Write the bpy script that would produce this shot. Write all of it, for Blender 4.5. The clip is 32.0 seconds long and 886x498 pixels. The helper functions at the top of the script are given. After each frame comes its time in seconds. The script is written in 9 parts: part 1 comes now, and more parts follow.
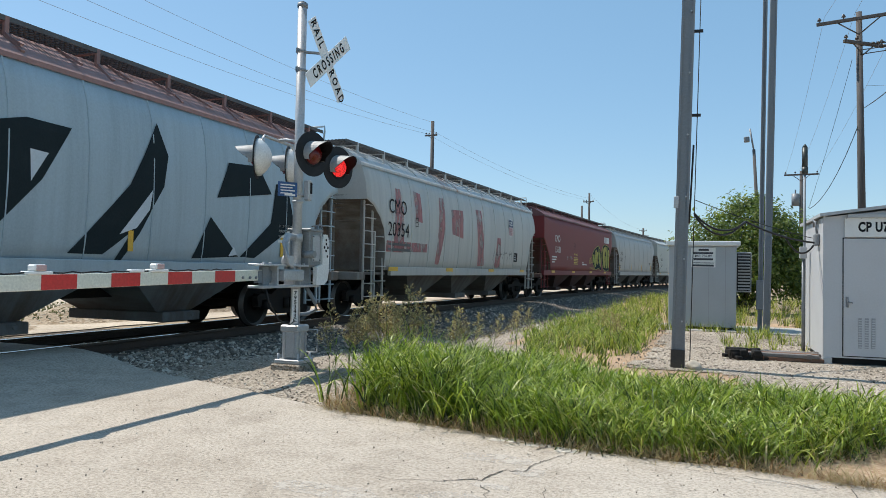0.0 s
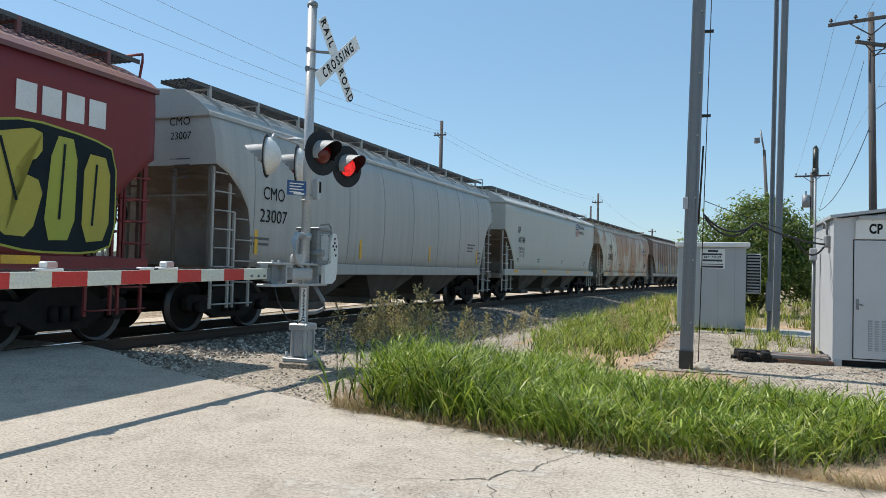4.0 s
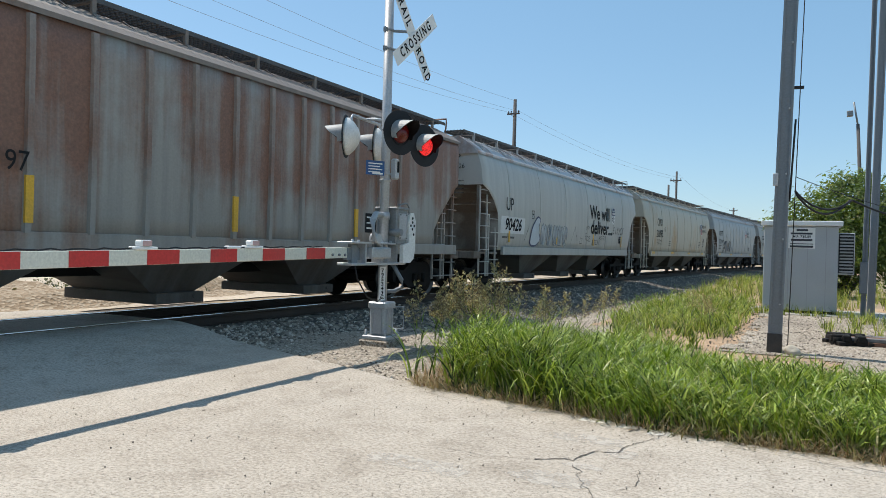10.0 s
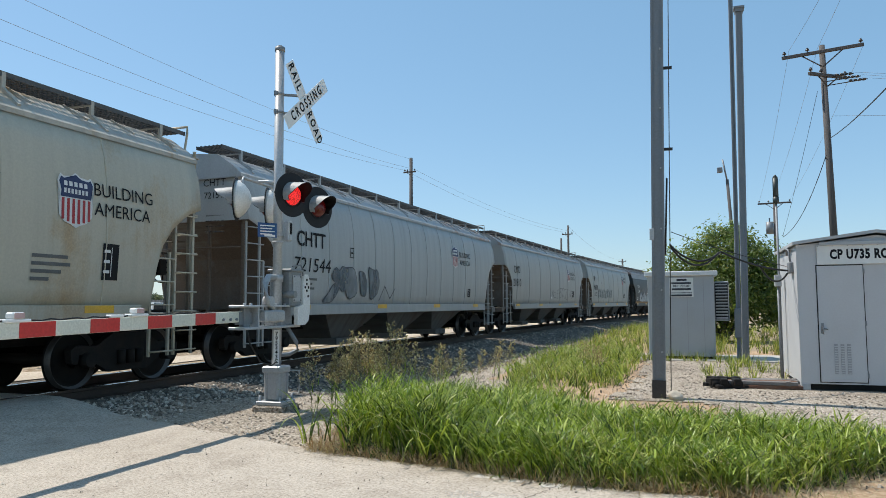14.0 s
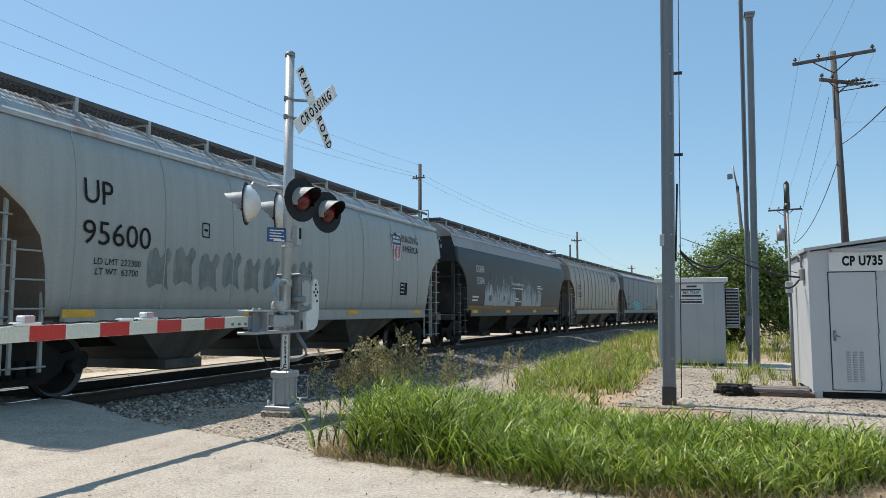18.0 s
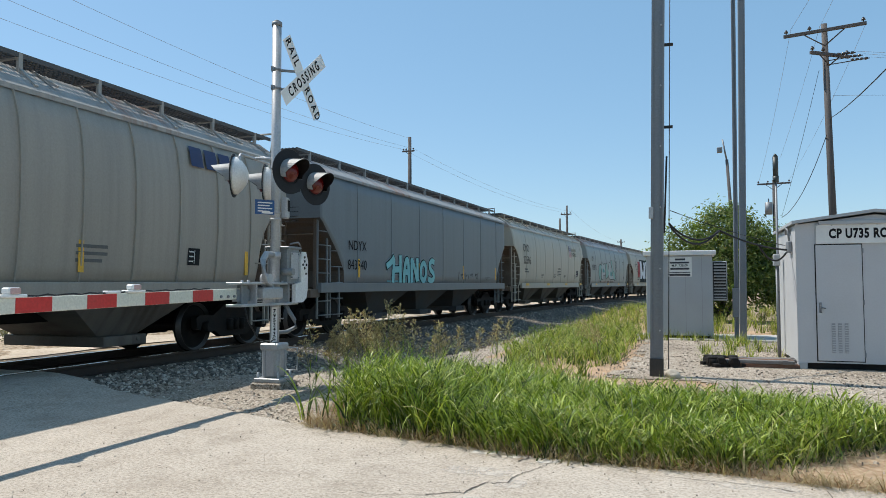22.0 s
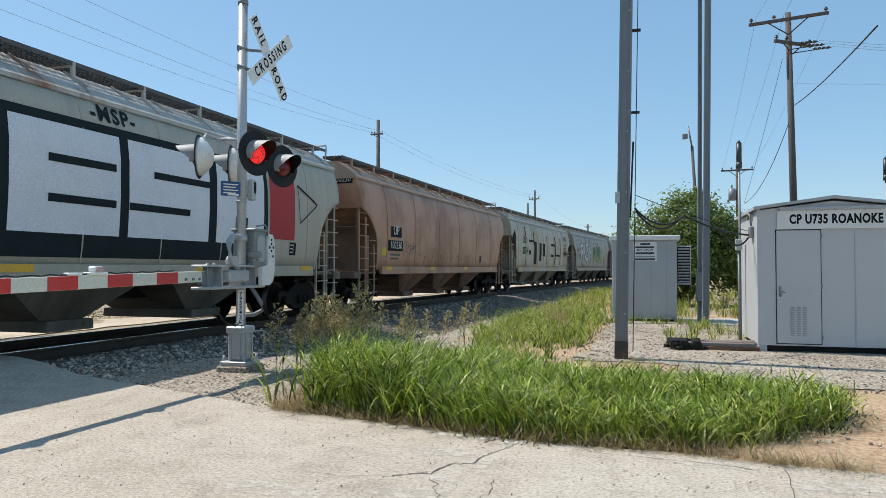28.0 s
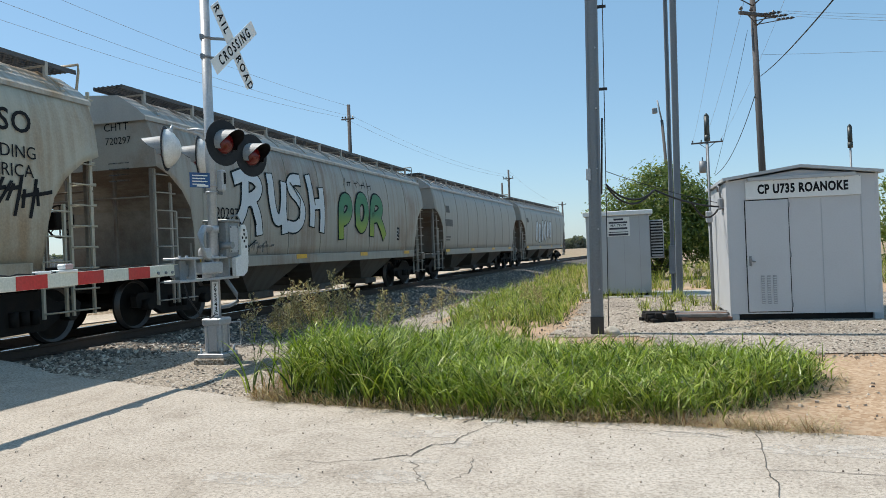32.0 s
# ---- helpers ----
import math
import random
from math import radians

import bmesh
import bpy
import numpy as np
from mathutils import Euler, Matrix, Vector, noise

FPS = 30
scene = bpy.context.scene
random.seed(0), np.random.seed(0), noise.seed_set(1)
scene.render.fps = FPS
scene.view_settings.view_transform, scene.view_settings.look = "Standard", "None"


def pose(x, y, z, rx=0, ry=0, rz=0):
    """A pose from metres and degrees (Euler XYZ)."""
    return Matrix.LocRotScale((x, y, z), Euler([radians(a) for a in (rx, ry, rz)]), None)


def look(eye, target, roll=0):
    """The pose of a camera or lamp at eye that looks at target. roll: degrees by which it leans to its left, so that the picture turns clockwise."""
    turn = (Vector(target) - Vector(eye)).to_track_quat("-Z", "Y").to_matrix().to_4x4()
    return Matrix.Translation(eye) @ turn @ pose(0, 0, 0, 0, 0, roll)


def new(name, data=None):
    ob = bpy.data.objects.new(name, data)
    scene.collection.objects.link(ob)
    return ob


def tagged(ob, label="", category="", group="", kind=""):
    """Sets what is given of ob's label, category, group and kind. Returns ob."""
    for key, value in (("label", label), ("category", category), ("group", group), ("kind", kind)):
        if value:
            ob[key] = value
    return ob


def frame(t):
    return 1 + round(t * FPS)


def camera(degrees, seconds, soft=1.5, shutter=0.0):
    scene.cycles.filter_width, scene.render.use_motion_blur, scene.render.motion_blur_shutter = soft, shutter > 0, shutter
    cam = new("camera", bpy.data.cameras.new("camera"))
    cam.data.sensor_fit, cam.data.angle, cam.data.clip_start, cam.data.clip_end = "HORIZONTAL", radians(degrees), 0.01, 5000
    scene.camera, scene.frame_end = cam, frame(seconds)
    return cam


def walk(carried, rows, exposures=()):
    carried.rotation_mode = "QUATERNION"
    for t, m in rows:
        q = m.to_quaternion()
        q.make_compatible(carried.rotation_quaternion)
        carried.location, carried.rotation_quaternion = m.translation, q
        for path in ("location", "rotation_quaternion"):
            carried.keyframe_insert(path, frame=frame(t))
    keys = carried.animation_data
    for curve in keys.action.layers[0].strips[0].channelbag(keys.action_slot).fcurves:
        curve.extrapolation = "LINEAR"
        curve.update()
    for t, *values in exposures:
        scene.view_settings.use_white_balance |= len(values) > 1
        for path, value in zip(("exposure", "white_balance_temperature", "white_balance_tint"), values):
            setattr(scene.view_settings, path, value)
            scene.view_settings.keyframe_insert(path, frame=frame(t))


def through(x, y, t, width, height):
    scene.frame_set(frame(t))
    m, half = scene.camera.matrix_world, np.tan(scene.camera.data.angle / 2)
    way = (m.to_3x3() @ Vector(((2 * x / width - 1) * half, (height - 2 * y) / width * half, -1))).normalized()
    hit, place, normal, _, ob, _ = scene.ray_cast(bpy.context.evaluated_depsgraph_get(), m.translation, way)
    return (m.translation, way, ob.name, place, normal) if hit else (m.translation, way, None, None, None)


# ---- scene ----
import itertools

# ---------------------------------------------------------------- camera
cam = camera(62.5, 32.0, soft=0.6)
# t, x, y, z, yaw, pitch, roll
PATH = """
0 -0.008 0.026 1.424 19.999 1.582 1.088
0.5 -0.002 0.026 1.420 19.796 1.392 1.164
1 -0.009 0.023 1.413 19.741 1.186 1.150
1.5 -0.001 0.023 1.413 19.803 1.004 1.087
2 -0.010 0.027 1.412 19.878 0.933 1.037
2.5 -0.009 0.034 1.412 20.042 0.972 0.995
3 -0.005 0.031 1.416 20.246 1.126 1.050
3.5 -0.003 0.019 1.420 20.493 1.348 1.203
5.5 -0.023 0.040 1.423 20.860 1.831 1.944
6 -0.023 0.045 1.416 20.961 1.811 1.942
6.5 -0.019 0.036 1.419 21.070 1.798 1.962
7 -0.019 0.033 1.418 21.262 1.797 1.939
7.5 -0.011 0.039 1.416 21.639 1.807 1.793
8 -0.020 0.043 1.415 22.210 1.744 1.765
8.5 -0.022 0.044 1.428 22.936 1.574 1.845
9 -0.046 0.041 1.421 23.666 1.185 1.902
9.5 -0.065 0.042 1.414 24.716 0.555 1.895
10 -0.091 0.022 1.406 26.267 -0.154 1.485
10.5 -0.133 -0.015 1.397 27.762 -0.648 0.984
11 -0.118 -0.032 1.404 29.286 -0.325 0.168
11.5 -0.039 0.001 1.441 26.668 1.057 0.266
12 0.011 -0.033 1.447 23.224 2.663 0.867
12.5 0.003 -0.052 1.466 21.291 3.773 0.921
13 -0.007 -0.068 1.443 20.121 4.126 0.669
13.5 -0.012 -0.074 1.424 19.346 4.269 0.157
14 0.026 -0.042 1.444 18.506 4.353 -0.332
14.5 0.042 -0.027 1.441 17.939 4.557 -0.704
16.5 0.021 -0.031 1.432 18.904 4.906 -0.553
17 0.018 -0.027 1.428 19.287 4.877 -0.341
17.5 0.016 -0.029 1.432 19.388 4.823 -0.168
18 0.013 -0.025 1.434 19.180 4.832 -0.108
18.5 0.013 -0.019 1.433 18.987 4.702 -0.190
19 0.015 -0.013 1.428 19.015 4.494 -0.358
19.5 0.006 -0.031 1.424 19.440 4.111 -0.530
20 0.015 -0.025 1.423 20.021 3.743 -0.596
20.5 0.016 -0.026 1.425 20.324 3.359 -0.575
21 0.013 -0.025 1.408 20.063 3.107 -0.472
21.5 0.011 -0.014 1.413 19.326 2.866 -0.292
22 0.019 -0.006 1.414 18.405 2.784 -0.164
22.5 0.029 0.000 1.420 17.493 2.805 -0.060
23 0.037 -0.006 1.416 16.648 2.794 0.026
23.5 0.027 -0.019 1.415 15.857 2.597 0.058
24 0.030 -0.016 1.405 15.287 2.320 0.038
24.5 0.025 -0.007 1.414 15.046 2.093 -0.103
25 0.026 -0.016 1.414 15.152 1.993 -0.295
25.5 0.035 -0.009 1.411 15.403 1.939 -0.300
27.5 0.020 -0.002 1.403 15.907 1.603 0.042
28 0.021 -0.008 1.404 15.915 1.526 0.015
28.5 0.027 -0.009 1.408 15.825 1.491 -0.033
29 0.031 -0.007 1.408 15.581 1.475 -0.314
29.5 0.033 -0.000 1.403 15.142 1.320 -0.870
30 0.035 0.003 1.411 14.611 0.941 -1.488
30.5 0.039 0.015 1.410 14.056 0.531 -2.196
31 0.042 0.004 1.411 13.729 0.143 -2.485
31.5 0.060 -0.007 1.416 13.747 0.043 -2.464
32 0.060 -0.016 1.408 14.111 0.120 -2.290"""
rows = []
for line in PATH.strip().splitlines():
    t, px, py, pz, yaw, pitch, roll = map(float, line.split())
    rows.append((t, pose(px, py, pz, 90 + pitch, 0, yaw) @ pose(0, 0, 0, 0, 0, roll)))
walk(cam, rows, [(0.0, 0.0), (32.0, 0.0)])

# ---------------------------------------------------------------- light
SUN_TO = Vector((-0.605, 0.08, 1.0)).normalized()
world = bpy.data.worlds.new("sky")
scene.world = world
world.use_nodes = True
wn = world.node_tree
sky = wn.nodes.new("ShaderNodeTexSky")
sky.sky_type = "NISHITA"
sky.sun_disc = False
sky.sun_elevation = radians(58.6)
sky.sun_rotation = radians(278)
sky.air_density, sky.dust_density, sky.ozone_density = 1.0, 0.4, 1.6
wn.nodes["Background"].inputs["Strength"].default_value = 0.149
tint = wn.nodes.new("ShaderNodeMix")
tint.data_type = "RGBA"
tint.inputs[0].default_value = 0.45
tint.inputs[7].default_value = (1.6, 3.55, 5.3, 1)
wn.links.new(sky.outputs["Color"], tint.inputs[6])
wn.links.new(tint.outputs[2], wn.nodes["Background"].inputs["Color"])
sun = new("sun", bpy.data.lights.new("sun", "SUN"))
sun.data.energy, sun.data.angle, sun.data.color = 5.0, radians(0.53), (1.0, 0.95, 0.87)
sun.matrix_basis = look(SUN_TO * 80, (0, 0, 0))


# ---------------------------------------------------------------- materials
def nodes_of(name):
    m = bpy.data.materials.new(name)
    m.use_nodes = True
    return m, m.node_tree.nodes, m.node_tree.links, m.node_tree.nodes["Principled BSDF"]


def ramp(nd, lk, src, stops):
    r = nd.new("ShaderNodeValToRGB")
    while len(r.color_ramp.elements) < len(stops):
        r.color_ramp.elements.new(0.5)
    for e, (p, c) in zip(r.color_ramp.elements, stops):
        e.position = p
        e.color = (*c, 1) if len(c) == 3 else c
    lk.new(src, r.inputs["Fac"])
    return r.outputs["Color"]


def noise_tex(nd, lk, scale, detail=4.0, stretch=(1, 1, 1), rough=0.55, coord="Object", dist=0.0):
    tc, mp, nz = nd.new("ShaderNodeTexCoord"), nd.new("ShaderNodeMapping"), nd.new("ShaderNodeTexNoise")
    mp.inputs["Scale"].default_value = stretch
    nz.inputs["Scale"].default_value, nz.inputs["Detail"].default_value, nz.inputs["Roughness"].default_value = scale, detail, rough
    nz.inputs["Distortion"].default_value = dist
    lk.new(tc.outputs[coord], mp.inputs["Vector"])
    lk.new(mp.outputs["Vector"], nz.inputs["Vector"])
    return nz.outputs["Fac"]


def mix(nd, lk, fac, a, b, mode="MIX"):
    m = nd.new("ShaderNodeMix")
    m.data_type, m.blend_type = "RGBA", mode
    for sock, v in ((m.inputs[0], fac), (m.inputs[6], a), (m.inputs[7], b)):
        if isinstance(v, (int, float)):
            sock.default_value = v
        elif isinstance(v, tuple):
            sock.default_value = (*v, 1) if len(v) == 3 else v
        else:
            lk.new(v, sock)
    return m.outputs[2]


def bump(nd, lk, bs, src, strength, dist=0.01):
    b = nd.new("ShaderNodeBump")
    b.inputs["Strength"].default_value, b.inputs["Distance"].default_value = strength, dist
    lk.new(src, b.inputs["Height"])
    lk.new(b.outputs["Normal"], bs.inputs["Normal"])


def surface(name, col, rough=0.6, metal=0.0, dirt=(0.2, 0.17, 0.13), amount=0.35, scale=2.0, fine=40.0, stretch=(1, 1, 1), relief=0.15, spread=0.12, spec=0.5):
    """A worn surface: large stains toward the dirt colour, fine light and dark grain, and relief."""
    m, nd, lk, bs = nodes_of(name)
    big = noise_tex(nd, lk, scale, 5, stretch)
    small = noise_tex(nd, lk, fine, 3, stretch)
    stain = ramp(nd, lk, big, [(0.45, (0, 0, 0)), (0.75, (amount, amount, amount))])
    c = mix(nd, lk, stain, tuple(col), tuple(dirt))
    lo, hi = 1 - spread, 1 + spread
    grain = ramp(nd, lk, small, [(0.3, (lo, lo, lo)), (0.7, (hi, hi, hi))])
    c = mix(nd, lk, 1.0, c, grain, "MULTIPLY")
    lk.new(c, bs.inputs["Base Color"])
    bs.inputs["Metallic"].default_value = metal
    bs.inputs["Specular IOR Level"].default_value = spec
    rr = nd.new("ShaderNodeMapRange")
    rr.inputs["To Min"].default_value, rr.inputs["To Max"].default_value = max(0.05, rough - 0.1), min(1, rough + 0.12)
    lk.new(big, rr.inputs["Value"])
    lk.new(rr.outputs["Result"], bs.inputs["Roughness"])
    if relief:
        bump(nd, lk, bs, small, relief, 0.006)
    return m


def plain(name, col, rough=0.5, metal=0.0, spread=0.06):
    return surface(name, col, rough, metal, amount=0.12, relief=0.04, spread=spread)


def speckled(name, cols, rough=0.95, scale=18.0, relief=0.6, depth=0.02):
    """Loose earth or stones: cell colours at two scales."""
    m, nd, lk, bs = nodes_of(name)
    tc, vo = nd.new("ShaderNodeTexCoord"), nd.new("ShaderNodeTexVoronoi")
    vo.inputs["Scale"].default_value = scale
    lk.new(tc.outputs["Object"], vo.inputs["Vector"])
    bw = nd.new("ShaderNodeRGBToBW")
    lk.new(vo.outputs["Color"], bw.inputs["Color"])
    n = len(cols)
    c = ramp(nd, lk, bw.outputs["Val"], [(0.15 + 0.7 * i / max(1, n - 1), cc) for i, cc in enumerate(cols)])
    big = ramp(nd, lk, noise_tex(nd, lk, 0.5, 5), [(0.3, (0.78, 0.78, 0.78)), (0.7, (1.15, 1.15, 1.15))])
    c = mix(nd, lk, 1.0, c, big, "MULTIPLY")
    lk.new(c, bs.inputs["Base Color"])
    bs.inputs["Roughness"].default_value = rough
    bs.inputs["Specular IOR Level"].default_value = 0.2
    bump(nd, lk, bs, vo.outputs["Distance"], relief, depth)
    return m


def panel_rust(nd, lk, tc, both, first, pitch):
    """More rust in the middle of each panel between side posts and on the upper sheets, less at the sill."""
    sep = nd.new("ShaderNodeSeparateXYZ")
    lk.new(tc.outputs["Object"], sep.inputs["Vector"])
    turn, wave = nd.new("ShaderNodeMath"), nd.new("ShaderNodeMath")
    turn.operation, wave.operation = "MULTIPLY_ADD", "COSINE"
    turn.inputs[1].default_value, turn.inputs[2].default_value = 2 * math.pi / pitch, -2 * math.pi * first / pitch
    lk.new(sep.outputs["Y"], turn.inputs[0])
    lk.new(turn.outputs["Value"], wave.inputs[0])
    rise = nd.new("ShaderNodeMapRange")
    rise.interpolation_type = "SMOOTHSTEP"
    rise.inputs["From Min"].default_value, rise.inputs["From Max"].default_value = 1.6, 2.7
    rise.inputs["To Min"].default_value, rise.inputs["To Max"].default_value = -0.2, 0.045
    lk.new(sep.outputs["Z"], rise.inputs["Value"])
    one, two = nd.new("ShaderNodeMath"), nd.new("ShaderNodeMath")
    one.operation, two.operation = "MULTIPLY_ADD", "ADD"
    one.inputs[1].default_value = -0.07
    lk.new(wave.outputs["Value"], one.inputs[0])
    lk.new(both.outputs["Value"], one.inputs[2])
    lk.new(one.outputs["Value"], two.inputs[0])
    lk.new(rise.outputs["Result"], two.inputs[1])
    return two


def car_paint(name, col, rust=0.0, dirt=0.3, rustcol=(0.23, 0.09, 0.035), rough=0.45, streak=0.4, seed=0.0, low=1.9, vert=0.45, posts=None):
    """Rail-car paint: vertical dirt streaks, cloudy rust patches, road dust on the lower sheets."""
    m, nd, lk, bs = nodes_of(name)
    tc, mp = nd.new("ShaderNodeTexCoord"), nd.new("ShaderNodeMapping")
    mp.inputs["Location"].default_value = (seed, seed * 3.1, seed * 1.7)
    lk.new(tc.outputs["Object"], mp.inputs["Vector"])

    def nz(scale, stretch, detail=5):
        m2, n2 = nd.new("ShaderNodeMapping"), nd.new("ShaderNodeTexNoise")
        m2.inputs["Scale"].default_value = stretch
        lk.new(mp.outputs["Vector"], m2.inputs["Vector"])
        lk.new(m2.outputs["Vector"], n2.inputs["Vector"])
        n2.inputs["Scale"].default_value, n2.inputs["Detail"].default_value, n2.inputs["Roughness"].default_value = scale, detail, 0.6
        return n2.outputs["Fac"]

    streaks = nz(1.0, (1.0, 5.0, 0.25))
    cloud = nz(0.55, (1, 1, 0.8), 7)
    grain = nz(30, (1, 1, 1), 2)
    d = ramp(nd, lk, streaks, [(0.42, (0, 0, 0)), (0.8, (streak, streak, streak))])
    c = mix(nd, lk, d, tuple(col), tuple(0.45 * a + 0.02 for a in col))
    if rust > 0:
        both = nd.new("ShaderNodeMath")
        both.operation = "MULTIPLY_ADD"
        both.inputs[1].default_value = vert
        lk.new(streaks, both.inputs[0])
        lk.new(cloud, both.inputs[2])
        edge = 0.795 + 0.5 * vert - 0.55 * rust
        if posts:
            both = panel_rust(nd, lk, tc, both, *posts)
        rm = ramp(nd, lk, both.outputs["Value"], [(max(0.02, edge - (0.22 if vert > 0.3 else 0.13)), (0, 0, 0)), (min(0.98, edge + 0.02), (0.92, 0.92, 0.92))])
        rc = mix(nd, lk, grain, tuple(0.62 * a for a in rustcol), tuple(min(1, 1.5 * a) for a in rustcol))
        c = mix(nd, lk, rm, c, rc)
    sep = nd.new("ShaderNodeSeparateXYZ")
    lk.new(tc.outputs["Object"], sep.inputs["Vector"])
    mr = nd.new("ShaderNodeMapRange")
    mr.inputs["From Min"].default_value, mr.inputs["From Max"].default_value = 1.1, low
    mr.inputs["To Min"].default_value, mr.inputs["To Max"].default_value = dirt, 0.0
    lk.new(sep.outputs["Z"], mr.inputs["Value"])
    mm = nd.new("ShaderNodeMath")
    mm.operation = "MULTIPLY"
    lk.new(mr.outputs["Result"], mm.inputs[0])
    lk.new(cloud, mm.inputs[1])
    c = mix(nd, lk, mm.outputs["Value"], c, (0.22, 0.2, 0.17))
    g = ramp(nd, lk, grain, [(0.3, (0.94, 0.94, 0.94)), (0.7, (1.05, 1.05, 1.05))])
    c = mix(nd, lk, 1.0, c, g, "MULTIPLY")
    lk.new(c, bs.inputs["Base Color"])
    bs.inputs["Roughness"].default_value = rough
    bump(nd, lk, bs, cloud, 0.12, 0.03)
    return m


M_STEEL = surface("galvanised_steel", (0.21, 0.225, 0.24), 0.55, 0.3, amount=0.3, dirt=(0.25, 0.25, 0.24), scale=3, spread=0.1)
M_MOTOR = surface("motor_grey", (0.24, 0.25, 0.25), 0.5, 0.2, amount=0.4, dirt=(0.14, 0.13, 0.12), scale=4)
M_ALU = surface("silver_paint", (0.44, 0.45, 0.46), 0.45, 0.3, amount=0.35, dirt=(0.35, 0.33, 0.3), scale=4)
M_WHITE = surface("white_sign_paint", (0.8, 0.8, 0.78), 0.45, amount=0.15, relief=0.03, spread=0.04)
M_BLACK = surface("black_paint", (0.011, 0.011, 0.012), 0.75, amount=0.1, dirt=(0.05, 0.05, 0.05), relief=0.03, spec=0.2)
M_RED = surface("red_sheeting", (0.55, 0.035, 0.03), 0.45, amount=0.15, relief=0.03)
M_YELLOW = surface("yellow_sheeting", (0.75, 0.42, 0.03), 0.45, amount=0.25, relief=0.03)
M_BLUE = surface("blue_sign", (0.015, 0.08, 0.24), 0.4, amount=0.1, relief=0.02)
M_IRON = surface("dark_iron", (0.012, 0.011, 0.01), 0.75, 0.05, dirt=(0.035, 0.026, 0.02), amount=0.5, scale=5, spec=0.25)
# Undercarriage grime, taken nearly black for the shade beneath the cars.
M_GRIME_SHADE = surface("grime_shade_black", (0.009, 0.0085, 0.008), 0.8, 0.0, dirt=(0.035, 0.028, 0.02), amount=0.4, scale=4, spec=0.2)
M_RAIL = surface("rail_steel_rusty", (0.06, 0.04, 0.028), 0.75, 0.2, dirt=(0.05, 0.04, 0.035), amount=0.6)
M_POLISH = surface("polished_steel", (0.55, 0.55, 0.56), 0.22, 1.0, amount=0.2, relief=0.03)
M_TREAD = surface("worn_wheel_steel", (0.075, 0.07, 0.066), 0.4, 0.6, amount=0.3, relief=0.05)
M_TIE = surface("weathered_tie", (0.17, 0.14, 0.11), 0.9, dirt=(0.06, 0.05, 0.04), amount=0.7, scale=3, fine=25, stretch=(1, 8, 1), relief=0.5)
M_WOOD = surface("pole_wood", (0.1, 0.092, 0.09), 0.9, dirt=(0.06, 0.05, 0.04), amount=0.7, scale=2, fine=14, stretch=(6, 6, 0.5), relief=0.5)
M_GRATE = surface("galvanised_grate", (0.1, 0.1, 0.1), 0.6, 0.3, amount=0.5, dirt=(0.08, 0.07, 0.06), scale=1.5)
M_CABLE = plain("black_cable", (0.012, 0.012, 0.013), 0.6)
M_WIRE = plain("thin_wire", (0.26, 0.28, 0.3), 0.6)
M_HUT = surface("hut_white_paint", (0.5, 0.51, 0.52), 0.45, amount=0.25, dirt=(0.38, 0.37, 0.36), scale=1.2, relief=0.04, spread=0.03)
M_HUTGREY = surface("case_grey_paint", (0.4, 0.42, 0.43), 0.5, amount=0.25, dirt=(0.3, 0.29, 0.27), scale=1.5, relief=0.04, spread=0.04)
M_DARKGAP = plain("shadow_gap_black", (0.01, 0.01, 0.01), 0.9)


# ---------------------------------------------------------------- mesh helpers
def obj_of(name, bm, material, parent=None, label="", smooth=False):
    me = bpy.data.meshes.new(name)
    bm.normal_update()
    bm.to_mesh(me)
    bm.free()
    if smooth:
        for p in me.polygons:
            p.use_smooth = True
    mats = material if isinstance(material, (list, tuple)) else [material]
    for m in mats:
        me.materials.append(m)
    ob = new(name, me)
    if parent is not None:
        ob.parent = parent
    if label:
        ob["label"] = label
    return ob


def part(name, bm, material, parent, label="", smooth=False):
    return obj_of(name, bm, material, parent, label, smooth)


def share(name, me, parent, m=None, material=None, label=""):
    """Another object on the same mesh."""
    ob = new(name, me)
    ob.parent = parent
    if m is not None:
        ob.matrix_basis = m
    if material is not None:
        ob.material_slots[0].link = "OBJECT"
        ob.material_slots[0].material = material
    if label:
        ob["label"] = label
    return ob


def thing(name, label, category, m=None, group="", kind=""):
    ob = new(name)
    ob.empty_display_size = 0.2
    if m is not None:
        ob.matrix_basis = m
    return tagged(ob, label, category, group, kind)


def bm_new():
    return bmesh.new()


def add_box(bm, x0, x1, y0, y1, z0, z1, bevel=0.0, m=None, mi=0):
    vs = [bm.verts.new((x, y, z)) for z in (z0, z1) for y in (y0, y1) for x in (x0, x1)]
    fs = [bm.faces.new([vs[i] for i in q]) for q in ((0, 2, 3, 1), (4, 5, 7, 6), (0, 1, 5, 4), (2, 6, 7, 3), (0, 4, 6, 2), (1, 3, 7, 5))]
    for f in fs:
        f.material_index = mi
    if m is not None:
        bmesh.ops.transform(bm, matrix=m, verts=vs)
    if bevel > 0:
        es = {e for f in fs for e in f.edges}
        bmesh.ops.bevel(bm, geom=list(es), offset=bevel, segments=1, affect="EDGES", profile=0.5)
    return bm


def box(x0, x1, y0, y1, z0, z1, bevel=0.0):
    return add_box(bm_new(), x0, x1, y0, y1, z0, z1, bevel)


